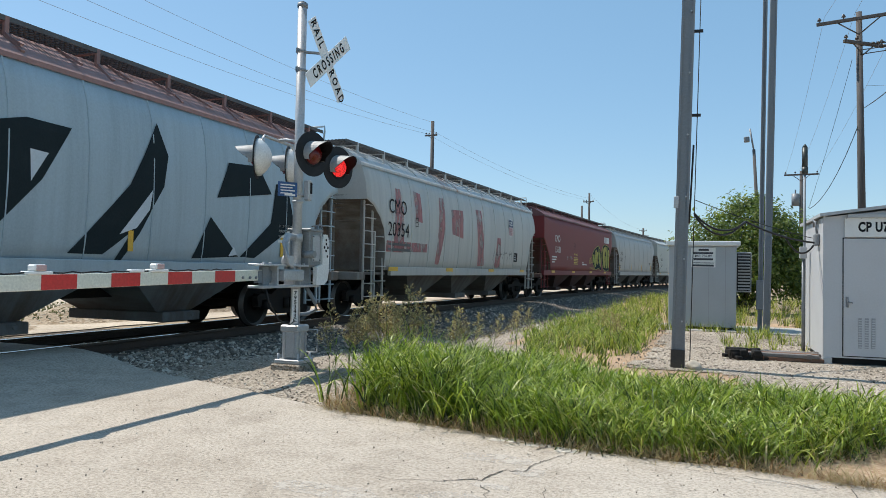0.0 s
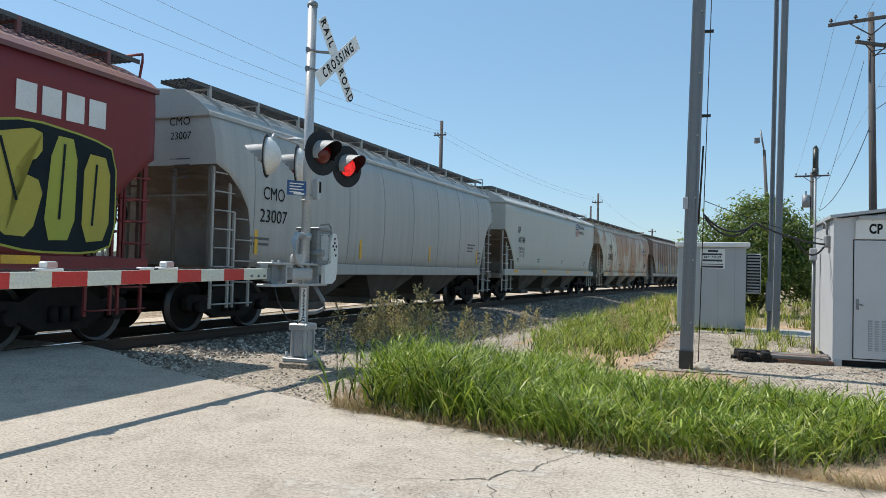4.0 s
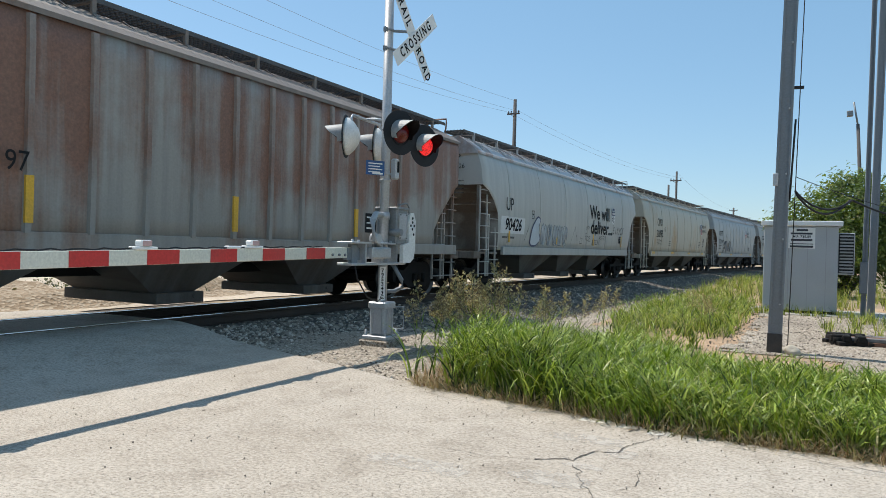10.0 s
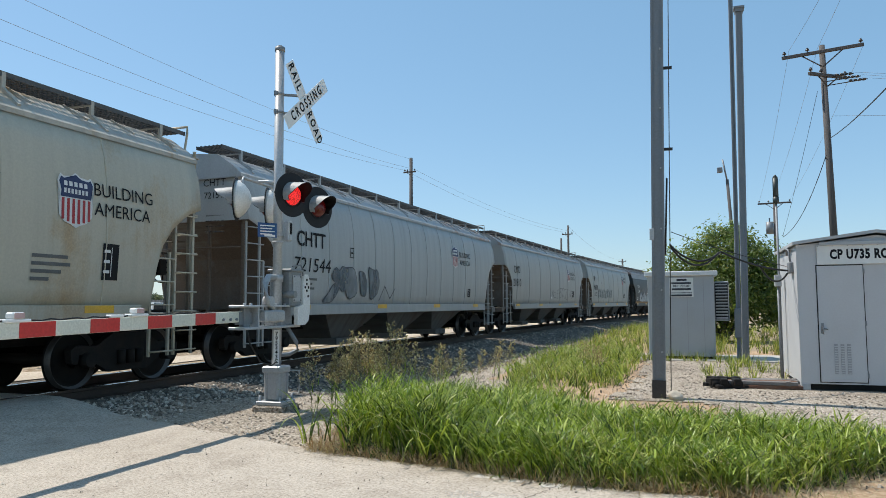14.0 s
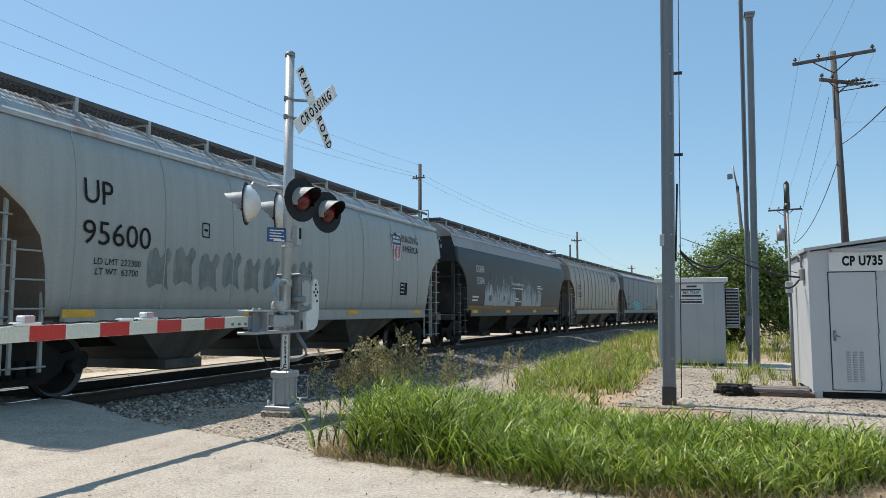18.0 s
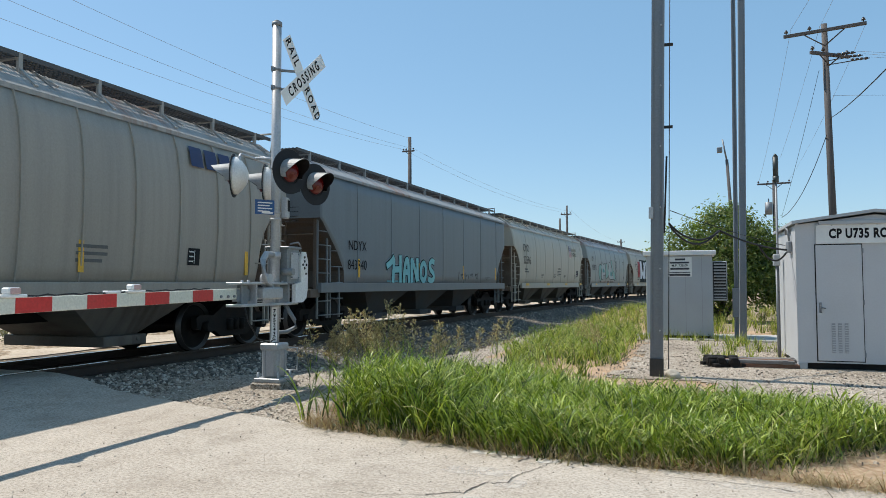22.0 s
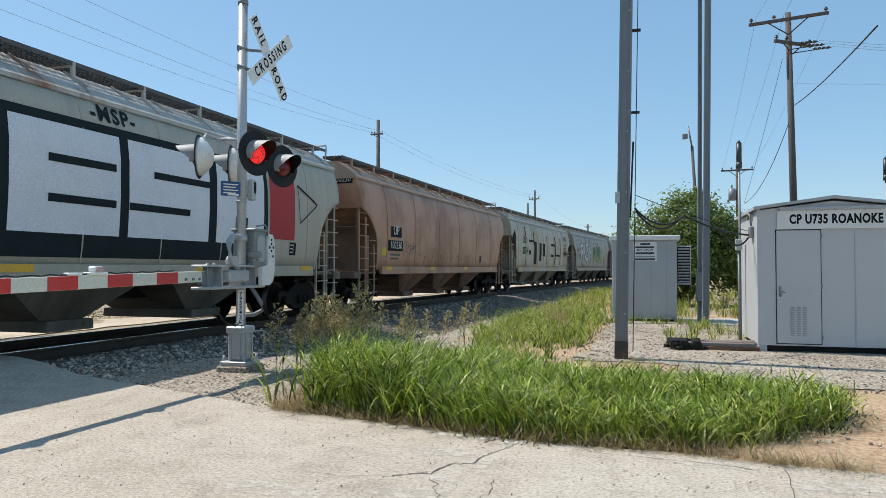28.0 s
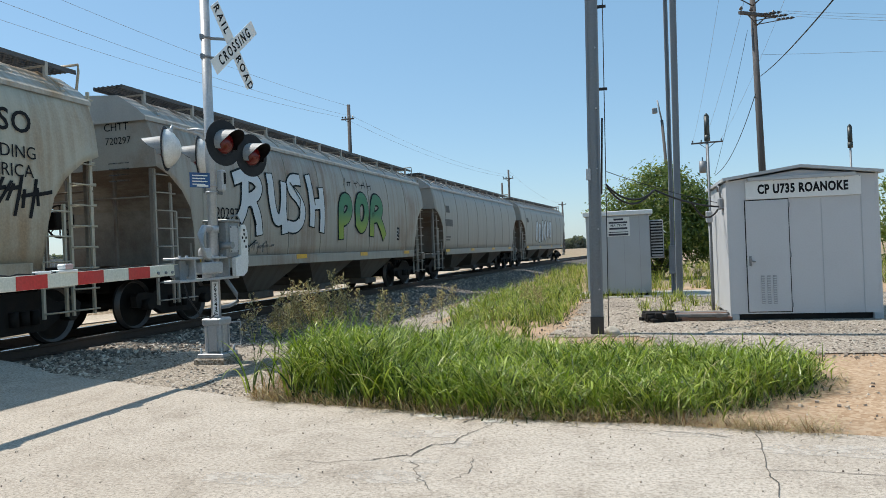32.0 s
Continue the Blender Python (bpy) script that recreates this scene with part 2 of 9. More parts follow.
def add_cyl(bm, p, q, r, r2=None, n=12, caps=True, mi=0):
    p, q = Vector(p), Vector(q)
    r2 = r if r2 is None else r2
    d = (q - p).normalized()
    a = d.orthogonal().normalized()
    b = d.cross(a)
    ring = []
    for c, rr in ((p, r), (q, r2)):
        ring.append([bm.verts.new(c + rr * (math.cos(2 * math.pi * i / n) * a + math.sin(2 * math.pi * i / n) * b)) for i in range(n)])
    for i in range(n):
        f = bm.faces.new((ring[0][i], ring[0][(i + 1) % n], ring[1][(i + 1) % n], ring[1][i]))
        f.smooth = True
        f.material_index = mi
    if caps:
        for rg in (ring[0][::-1], ring[1]):
            bm.faces.new(rg).material_index = mi
    return bm


def cyl(p, q, r, r2=None, n=12):
    return add_cyl(bm_new(), p, q, r, r2, n)


def add_tube(bm, pts, r, n=6):
    """A round tube along points."""
    pts = [Vector(p) for p in pts]
    rings = []
    for i, p in enumerate(pts):
        d = (pts[min(i + 1, len(pts) - 1)] - pts[max(i - 1, 0)]).normalized()
        a = d.cross(Vector((0.13, 0.21, 1)) if abs(d.z) < 0.9 else Vector((1, 0.1, 0))).normalized()
        b = d.cross(a)
        rings.append([bm.verts.new(p + r * (math.cos(2 * math.pi * k / n) * a + math.sin(2 * math.pi * k / n) * b)) for k in range(n)])
    for u, v in zip(rings, rings[1:]):
        for k in range(n):
            bm.faces.new((u[k], u[(k + 1) % n], v[(k + 1) % n], v[k])).smooth = True
    bm.faces.new(rings[0][::-1])
    bm.faces.new(rings[-1])
    return bm


def add_prism(bm, poly, m, depth, mi=0):
    """A flat shape (x, y) with thickness depth along its z, put in place by m."""
    lo = [bm.verts.new(m @ Vector((x, y, 0))) for x, y in poly]
    hi = [bm.verts.new(m @ Vector((x, y, depth))) for x, y in poly]
    n = len(poly)
    bm.faces.new(lo[::-1]).material_index = mi
    bm.faces.new(hi).material_index = mi
    for i in range(n):
        bm.faces.new((lo[i], lo[(i + 1) % n], hi[(i + 1) % n], hi[i])).material_index = mi
    return bm


def sheet_from(name, verts, faces, material, smooth=False, label="", category="", kind=""):
    me = bpy.data.meshes.new(name)
    me.from_pydata(verts, [], faces)
    me.materials.append(material)
    if smooth:
        me.polygons.foreach_set("use_smooth", [True] * len(me.polygons))
    me.update()
    return tagged(new(name, me), label, category, "", kind)


def text_mesh(body, size, spacing=1.0, bold=0.0, shear=0.0):
    """A mesh of written characters in the built-in font, in the xy plane, centred."""
    cu = bpy.data.curves.new("writing", "FONT")
    cu.body, cu.size, cu.space_character, cu.offset, cu.shear = body, size, spacing, bold, shear
    cu.align_x, cu.align_y = "CENTER", "CENTER"
    cu.resolution_u = 3
    ob = new("writing", cu)
    bpy.context.view_layer.update()
    me = bpy.data.meshes.new_from_object(ob.evaluated_get(bpy.context.evaluated_depsgraph_get()))
    bpy.data.objects.remove(ob)
    bpy.data.curves.remove(cu)
    return me


def written(name, body, size, material, parent, m, spacing=1.0, bold=0.0, shear=0.0, label=""):
    me = text_mesh(body, size, spacing, bold, shear)
    me.name = name
    me.materials.clear()
    me.materials.append(material)
    ob = new(name, me)
    ob.parent = parent
    ob.matrix_basis = m
    if label:
        ob["label"] = label
    return ob


# the track's centre line: distance s along it, offset to the camera's side
TRACK_TH, TRACK_D, TRACK_K, RAIL_Z = 0.00192, 9.91, 0.001642, 0.165


def on_track(s, off=0.0, z=0.0):
    a = TRACK_TH + TRACK_K * s
    x = -TRACK_D * math.cos(TRACK_TH) + (math.cos(TRACK_TH) - math.cos(a)) / TRACK_K
    y = TRACK_D * math.sin(TRACK_TH) + (math.sin(a) - math.sin(TRACK_TH)) / TRACK_K
    return Vector((x + off * math.cos(a), y - off * math.sin(a), z)), a

# ---------------------------------------------------------------- ground
rng = random.Random(7)
M_ROAD, nd, lk, bs = nodes_of("worn_chipseal_road")
tone = ramp(nd, lk, noise_tex(nd, lk, 0.35, 6), [(0.3, (0.37, 0.32, 0.262)), (0.5, (0.41, 0.36, 0.3)), (0.7, (0.455, 0.408, 0.348))])
blot = ramp(nd, lk, noise_tex(nd, lk, 2.1, 7, rough=0.72, dist=0.6), [(0.34, (0.8, 0.78, 0.76)), (0.47, (0.98, 0.97, 0.96)), (0.62, (1.08, 1.08, 1.08))])
tone = mix(nd, lk, 1.0, tone, blot, "MULTIPLY")
chip = ramp(nd, lk, noise_tex(nd, lk, 38, 5, rough=0.8), [(0.36, (0.5, 0.48, 0.46)), (0.46, (0.96, 0.95, 0.94)), (0.6, (1.3, 1.29, 1.28))])
tone = mix(nd, lk, 1.0, tone, chip, "MULTIPLY")
# worn chips: pale and dark stones of many sizes
for scale, rim, col in ((71.0, 0.3, (0.22, 0.2, 0.175)), (93.0, 0.34, (0.62, 0.57, 0.5))):
    vo, tcr = nd.new("ShaderNodeTexVoronoi"), nd.new("ShaderNodeTexCoord")
    vo.inputs["Scale"].default_value, vo.inputs["Randomness"].default_value = scale, 1.0
    lk.new(tcr.outputs["Object"], vo.inputs["Vector"])
    spot = ramp(nd, lk, vo.outputs["Distance"], [(rim * 0.6, (1, 1, 1)), (rim, (0, 0, 0))])
    few = ramp(nd, lk, noise_tex(nd, lk, scale * 0.31, 2), [(0.47, (0, 0, 0)), (0.56, (0.85, 0.85, 0.85))])
    tone = mix(nd, lk, mix(nd, lk, 1.0, spot, few, "MULTIPLY"), tone, col)
lk.new(tone, bs.inputs["Base Color"])
bs.inputs["Roughness"].default_value = 0.9
bs.inputs["Specular IOR Level"].default_value = 0.25
bump(nd, lk, bs, noise_tex(nd, lk, 55, 6, rough=0.85), 0.22, 0.01)

M_EARTH, nd, lk, bs = nodes_of("dry_earth_and_stubble")
e1 = ramp(nd, lk, noise_tex(nd, lk, 0.25, 8), [(0.35, (0.3, 0.22, 0.14)), (0.55, (0.36, 0.28, 0.19)), (0.7, (0.21, 0.19, 0.09))])
e2 = ramp(nd, lk, noise_tex(nd, lk, 14, 4), [(0.3, (0.7, 0.7, 0.7)), (0.7, (1.2, 1.2, 1.2))])
lk.new(mix(nd, lk, 1.0, e1, e2, "MULTIPLY"), bs.inputs["Base Color"])
bs.inputs["Roughness"].default_value = 0.95
bs.inputs["Specular IOR Level"].default_value = 0.2
bump(nd, lk, bs, noise_tex(nd, lk, 9, 6), 0.6, 0.05)

M_DIRT = speckled("tan_dirt", [(0.34, 0.22, 0.13), (0.43, 0.295, 0.185), (0.5, 0.37, 0.25)], scale=30, relief=0.35)
M_GRAVEL = speckled("crushed_stone", [(0.2, 0.16, 0.12), (0.38, 0.32, 0.25), (0.56, 0.485, 0.4)], scale=42, relief=0.9)
M_SAND = speckled("pale_lot", [(0.42, 0.34, 0.25), (0.5, 0.41, 0.31), (0.55, 0.46, 0.36)], scale=20, relief=0.3)
M_BALLAST = speckled("ballast_bed", [(0.045, 0.038, 0.032), (0.11, 0.097, 0.083), (0.23, 0.205, 0.175)], scale=18, relief=0.9)
M_STONE, nd, lk, bs = nodes_of("loose_stone")
geo = nd.new("ShaderNodeNewGeometry")
lk.new(ramp(nd, lk, geo.outputs["Random Per Island"], [(0.0, (0.12, 0.095, 0.075)), (0.4, (0.26, 0.215, 0.17)), (0.75, (0.44, 0.375, 0.3)), (1.0, (0.64, 0.57, 0.48))]), bs.inputs["Base Color"])
bs.inputs["Roughness"].default_value = 0.9


def near_track(x, y):
    """Offset from the track's centre line to the camera's side."""
    a = TRACK_TH + TRACK_K * y
    p, a = on_track(y)
    return (x - p.x) * math.cos(a)


def smooth(u):
    u = min(1.0, max(0.0, u))
    return u * u * (3 - 2 * u)


def dip(x, y):
    """Depth of the shallow drain between the ballast shoulder and the verge."""
    off = near_track(x, y)
    return 0.27 * smooth((y - 10.5) / 3.0) * smooth((90 - y) / 25) * smooth((off - 1.6) / 1.7) * smooth((6.3 - off) / 1.7)


side = 1600.0
gx = [-side, -400, -120, -60, -30, -15] + [-10 + i for i in range(12)] + [15, 30, 60, 120, 400, side]
gy = [-side, -400, -100, -40, -15, 0] + [9 + 3 * i for i in range(28)] + [100, 200, 400, 800, side]
vs = [(x, y, -0.06 - (1.3 * dip(x, y) if 0 < y < 95 and -12 < x < 6 else 0)) for y in gy for x in gx]
fs = [(j * len(gx) + i, j * len(gx) + i + 1, (j + 1) * len(gx) + i + 1, (j + 1) * len(gx) + i) for j in range(len(gy) - 1) for i in range(len(gx) - 1)]
sheet_from("ground", vs, fs, M_EARTH, label="dry tan earth with thin stubble to the horizon", category="ground", kind="structure")

ROAD_EDGE = [(-80, 8.5), (-8.9, 8.4), (-7.6, 8.0), (-6.2, 7.6), (-4.7, 7.05), (-3.5, 6.55), (-2.6, 6.35), (-2.0, 6.22), (-1.3, 5.97), (-0.7, 5.92), (0.14, 5.88), (1.0, 5.72), (2.5, 5.5), (6, 5.3), (80, 5.0)]


def road_edge(x):
    for (a, b), (c, d) in zip(ROAD_EDGE, ROAD_EDGE[1:]):
        if a <= x <= c:
            return b + (d - b) * (x - a) / (c - a)
    return 5.0


def road_z(x):
    def sm(u):
        u = min(1, max(0, u))
        return u * u * (3 - 2 * u)
    return 0.155 * min(sm((-6.6 - x) / 2.0), sm((x + 13.6) / 2.2))


def road():
    xs = sorted({-80, -50, -30, -20, -14, 8, 12, 20, 40, 80} | {-13.8 + 0.2 * i for i in range(107)})
    vs, fs, cols = [], [], 10
    for x in xs:
        e = road_edge(x) + 0.035 * noise.noise(Vector((x * 2.3, 0, 0))) + 0.03 * noise.noise(Vector((x * 7, 4, 0)))
        z = road_z(x)
        for j in range(cols):
            u = j / (cols - 1)
            vs.append((x, e - (e + 14) * (1 - (1 - u) ** 0.5 if u < 1 else 1) if j else e, z))
        vs.append((x, e + 0.03, -0.07))
    n = cols + 1
    for i in range(len(xs) - 1):
        for j in range(cols - 1):
            fs.append((i * n + j, i * n + j + 1, (i + 1) * n + j + 1, (i + 1) * n + j))
        fs.append((i * n, (i + 1) * n, (i + 1) * n + cols, i * n + cols))
    return sheet_from("road", vs, fs, M_ROAD, smooth=False, label="pale worn chip-seal road that climbs to the crossing", category="road", kind="structure")


road()


def road_crack(pts, width, seed):
    """A narrow open crack that wanders between the given points of the road."""
    r = random.Random(seed)
    fine = []
    for (x0, y0), (x1, y1) in zip(pts, pts[1:]):
        for i in range(6):
            u = i / 6
            fine.append((x0 + (x1 - x0) * u + r.gauss(0, 0.012), y0 + (y1 - y0) * u + r.gauss(0, 0.012)))
    fine.append(pts[-1])
    vs, fs = [], []
    for i, (x, y) in enumerate(fine):
        a, b = fine[max(0, i - 1)], fine[min(len(fine) - 1, i + 1)]
        d = Vector((b[0] - a[0], b[1] - a[1])).normalized()
        w = width * r.uniform(0.25, 1.0) / 2
        vs += [(x - d.y * w, y + d.x * w, 0.0045), (x + d.y * w, y - d.x * w, 0.0045)]
    for i in range(len(fine) - 1):
        fs.append((2 * i, 2 * i + 1, 2 * i + 3, 2 * i + 2))
    sheet_from("road_crack", vs, fs, M_CRACK, False, "dark crack in the worn road", "road crack", "structure")


def road_patch(cx, cy, rx, ry, seed, material):
    """A thin worn mend in the road with a ragged outline."""
    n = 40
    vs, ring = [(cx, cy, 0.003)], []
    for i in range(n):
        a = 2 * math.pi * i / n
        k = 1 + 0.3 * noise.noise(Vector((math.cos(a) * 1.6, math.sin(a) * 1.6, seed))) + 0.12 * noise.noise(Vector((math.cos(a) * 6, math.sin(a) * 6, seed)))
        sq = 1 / max(abs(math.cos(a)), abs(math.sin(a))) ** 0.5
        vs.append((cx + rx * k * sq * math.cos(a), cy + ry * k * sq * math.sin(a), 0.002))
    fs = [(0, 1 + i, 1 + (i + 1) % n) for i in range(n)]
    sheet_from("road_patch", vs, fs, material, False, "smoother pale mend in the road surface", "road patch", "structure")


M_CRACK = plain("crack_dark", (0.1, 0.085, 0.07), 0.95)
def thin_mend(name, col):
    """A worn thin coat that lets the old road show through in spots."""
    m, nd, lk, bs = nodes_of(name)
    g = ramp(nd, lk, noise_tex(nd, lk, 130, 3), [(0.32, tuple(0.68 * v for v in col)), (0.68, tuple(1.25 * v for v in col))])
    lk.new(g, bs.inputs["Base Color"])
    bs.inputs["Roughness"].default_value = 0.9
    lk.new(ramp(nd, lk, noise_tex(nd, lk, 9, 6, rough=0.7), [(0.38, (0, 0, 0)), (0.56, (0.8, 0.8, 0.8))]), bs.inputs["Alpha"])
    return m


M_MEND = thin_mend("pale_mend", (0.56, 0.5, 0.425))
M_SLABEDGE = surface("old_slab_edge", (0.62, 0.57, 0.5), 0.9, amount=0.4, scale=6, fine=60, relief=0.3)
for i, (x, y, a, b, m) in enumerate([(-1.48, 5.4, 0.3, 0.11, M_MEND), (-1.6, 6.02, 0.15, 0.07, M_SLABEDGE), (-1.3, 5.96, 0.12, 0.07, M_SLABEDGE), (-1.06, 5.88, 0.1, 0.08, M_SLABEDGE), (-1.45, 4.35, 0.24, 0.12, M_MEND), (-1.35, 4.7, 0.14, 0.05, M_MEND), (-1.2, 5.12, 0.12, 0.1, M_MEND), (0.46, 5.55, 0.3, 0.08, M_MEND), (-2.3, 4.2, 0.35, 0.14, M_MEND), (1.5, 5.2, 0.6, 0.14, M_MEND), (2.6, 4.6, 0.5, 0.3, M_MEND)]):
    road_patch(x, y, a, b, 3.7 * i, m)
for i, (w, pts) in enumerate([(0.03, [(-1.2, 6.06), (-1.28, 5.78)]), (0.018, [(-1.16, 5.46), (-1.23, 5.15), (-1.37, 5.05), (-1.46, 4.83), (-1.67, 4.68)]), (0.007, [(-1.67, 4.68), (-2.0, 4.58), (-2.3, 4.62)]), (0.009, [(0.91, 5.6), (0.83, 4.77), (0.82, 4.24), (0.9, 3.7)]), (0.008, [(-1.4, 4.7), (-1.26, 4.35), (-1.1, 4.1)]), (0.007, [(-1.0, 4.8), (-0.95, 4.5), (-1.05, 4.3)]), (0.011, [(-0.55, 5.72), (-0.1, 5.66), (0.35, 5.62), (0.7, 5.5)]), (0.006, [(-2.6, 5.9), (-2.4, 5.65)]), (0.007, [(0.83, 4.77), (1.5, 4.7), (2.4, 4.75)]), (0.007, [(-3.4, 6.3), (-2.9, 6.1), (-2.2, 6.05)]), (0.009, [(-1.17, 5.43), (-1.05, 5.7), (-1.0, 5.95)])]):
    road_crack(pts, w, 60 + i)


def patch(name, inside, x0, x1, y0, y1, step, z, material, label, category, sunk=False):
    """A piece of ground covering the cells of a grid for which inside(x, y) holds."""
    vs, fs, idx = [], [], {}
    nx, ny = int((x1 - x0) / step), int((y1 - y0) / step)

    def v(i, j):
        if (i, j) not in idx:
            x, y = x0 + i * step, y0 + j * step
            jx, jy = 0.35 * step * noise.noise(Vector((x * 3, y * 3, 0))), 0.35 * step * noise.noise(Vector((x * 3, y * 3, 9)))
            idx[i, j] = len(vs)
            vs.append((x + jx, y + jy, z + 0.012 * noise.noise(Vector((x * 2.5, y * 2.5, 5))) - (dip(x, y) if sunk else 0)))
        return idx[i, j]

    for i in range(nx):
        for j in range(ny):
            if inside(x0 + (i + 0.5) * step, y0 + (j + 0.5) * step):
                fs.append((v(i, j), v(i + 1, j), v(i + 1, j + 1), v(i, j + 1)))
    return sheet_from(name, vs, fs, material, True, label, category, "structure")


def lerp_list(pts, y):
    for (a, b), (c, d) in zip(pts, pts[1:]):
        if a <= y <= c:
            return b + (d - b) * (y - a) / (c - a)
    return pts[0][1] if y < pts[0][0] else pts[-1][1]


# the tall verge's two sides: y, x
VERGE_L = [(6.3, -3.32), (7.5, -3.58), (8.6, -3.72), (9.4, -3.5), (10.0, -2.95), (12, -3.0), (14.2, -3.5), (18, -3.7), (25, -3.7), (48, -3.2), (70, -1.0)]
VERGE_R = [(5.9, 0.3), (6.5, 1.1), (7.3, 1.75), (8.0, 1.95), (8.5, 1.5), (8.75, -0.5), (9.3, -1.4), (11.0, -1.45), (12.5, -1.2), (15.5, -1.05), (18.0, -1.1), (23, -1.2), (40, 2.0), (70, 8)]


def in_verge(x, y, grow=0.0):
    return road_edge(x) - grow < y < 70 and lerp_list(VERGE_L, y) - grow < x < lerp_list(VERGE_R, y) + grow


patch("ballast_bed", lambda x, y: y > road_edge(x) - 0.1 and -2.6 < near_track(x, y) < 4.6 - 1.6 * smooth((11.5 - y) / 2), -14, 4, 7.5, 90, 0.3, -0.03, M_BALLAST, "grey crushed-stone track bed", "ballast", True)
patch("gravel_shoulder", lambda x, y: y > road_edge(x) - 0.1 and near_track(x, y) > 4.3 - 1.6 * smooth((11.5 - y) / 2) and x < lerp_list(VERGE_L, y) + 0.5, -9, 4, 6.2, 60, 0.2, -0.022, M_GRAVEL, "tan gravel shoulder between track and verge", "gravel", True)
patch("verge_soil", lambda x, y: in_verge(x, y, 0.15) and y < 45, -5, 6, 5.5, 45, 0.25, -0.026, M_DIRT, "dry soil under the tall verge", "soil")
patch("dirt_yard", lambda x, y: y > road_edge(x) - 0.1 and x > lerp_list(VERGE_R, y) - 0.3, -2.5, 14, 5, 24, 0.25, -0.018, M_DIRT, "bare tan dirt of the equipment yard", "dirt")
patch("yard_gravel", lambda x, y: (9.6 + 0.5 * noise.noise(Vector((x, 0, 0)))) < y < 19.4 and x > lerp_list(VERGE_R, y) + 0.15 - 0.3 * noise.noise(Vector((x * 2, y * 2, 7))) and not (y < 11.4 and x < 0.4 + 0.4 * noise.noise(Vector((y * 2, 1, 0)))), -1.6, 9, 9, 20, 0.2, -0.004, M_GRAVEL, "grey crushed stone round the equipment huts", "gravel")
patch("far_lot", lambda x, y: near_track(x, y) < -3.2 + 0.4 * noise.noise(Vector((0, y * 0.4, 0))), -60, -5, -20, 72, 0.8, -0.035, M_SAND, "pale sandy lot beyond the track", "lot")


def stones(name, n, place, lo, hi, label, seed):
    """Loose stones, too many to count: one object."""
    r = random.Random(seed)
    vs, fs = [], []
    corners = [(-1, -1, -1), (1, -1, -1), (1, 1, -1), (-1, 1, -1), (-1, -1, 1), (1, -1, 1), (1, 1, 1), (-1, 1, 1)]
    quads = [(0, 3, 2, 1), (4, 5, 6, 7), (0, 1, 5, 4), (1, 2, 6, 5), (2, 3, 7, 6), (3, 0, 4, 7)]
    for _ in range(n):
        p = place(r)
        if p is None:
            continue
        q = lo + (hi - lo) * r.random() ** 2
        e = Euler((r.random() * 6, r.random() * 6, r.random() * 6)).to_matrix()
        b = len(vs)
        for c in corners:
            w = e @ Vector((c[0] * r.uniform(0.55, 1.1), c[1] * r.uniform(0.45, 0.9), c[2] * r.uniform(0.35, 0.75)))
            vs.append((p[0] + w.x * q, p[1] + w.y * q, p[2] + q * 0.25 + w.z * q))
        fs.extend([tuple(b + i for i in f) for f in quads])
    return sheet_from(name, vs, fs, M_STONE, False, label, "stones", "stuff")


def at_ballast(r):
    s = 8 + 52 * r.random() ** 1.7
    p, a = on_track(s, r.uniform(0.95, 3.1 if s < 11 else 4.7) if r.random() < 0.85 else r.uniform(-2.4, 0.6), -0.035)
    p.z -= dip(p.x, p.y)
    return None if p.y < road_edge(p.x) else p


def at_shoulder(r):
    y = 6.6 + 18 * r.random() ** 1.5
    x = r.uniform(on_track(y)[0].x + 2.7, lerp_list(VERGE_L, y) + 0.3)
    return (x, y, -0.03 - dip(x, y)) if y > road_edge(x) - 0.12 else None


def at_yard(r):
    x, y = r.uniform(-1.4, 7.5), 8.9 + 10.4 * r.random() ** 1.4
    return None if (y < 11.4 and x < 0.5 - 1.3 * r.random() ** 2) or (1.7 < x < 4.3 and 13.4 < y < 16.6) or x < lerp_list(VERGE_R, y) - 0.2 + 0.4 * r.random() or y < 9.9 - 0.9 * r.random() ** 2 + 0.5 * noise.noise(Vector((x, 0, 0))) else (x, y, -0.012)


def at_dirt(r):
    x, y = r.uniform(-1.5, 7), r.uniform(5.9, 11)
    return (x, y, -0.02) if x > lerp_list(VERGE_R, y) - 0.1 and y > road_edge(x) + 0.02 else None


stones("ballast_stones", 16000, at_ballast, 0.012, 0.038, "loose grey ballast stones beside the rails", 1)
stones("shoulder_stones", 12000, at_shoulder, 0.006, 0.02, "loose tan gravel round the crossing signal", 2)
stones("yard_stones", 15000, at_yard, 0.006, 0.022, "loose grey stones before the equipment hut", 3)
def at_road(r):
    x = r.uniform(-5.5, 4.5)
    e = road_edge(x)
    return (x, e - 3.6 * r.random() ** 1.8, 0.004)


stones("road_grit", 1500, at_road, 0.0015, 0.006, "loose grit and pebbles on the road", 6)
stones("dirt_stones", 1200, at_dirt, 0.006, 0.022, "scattered pebbles on bare dirt", 4)

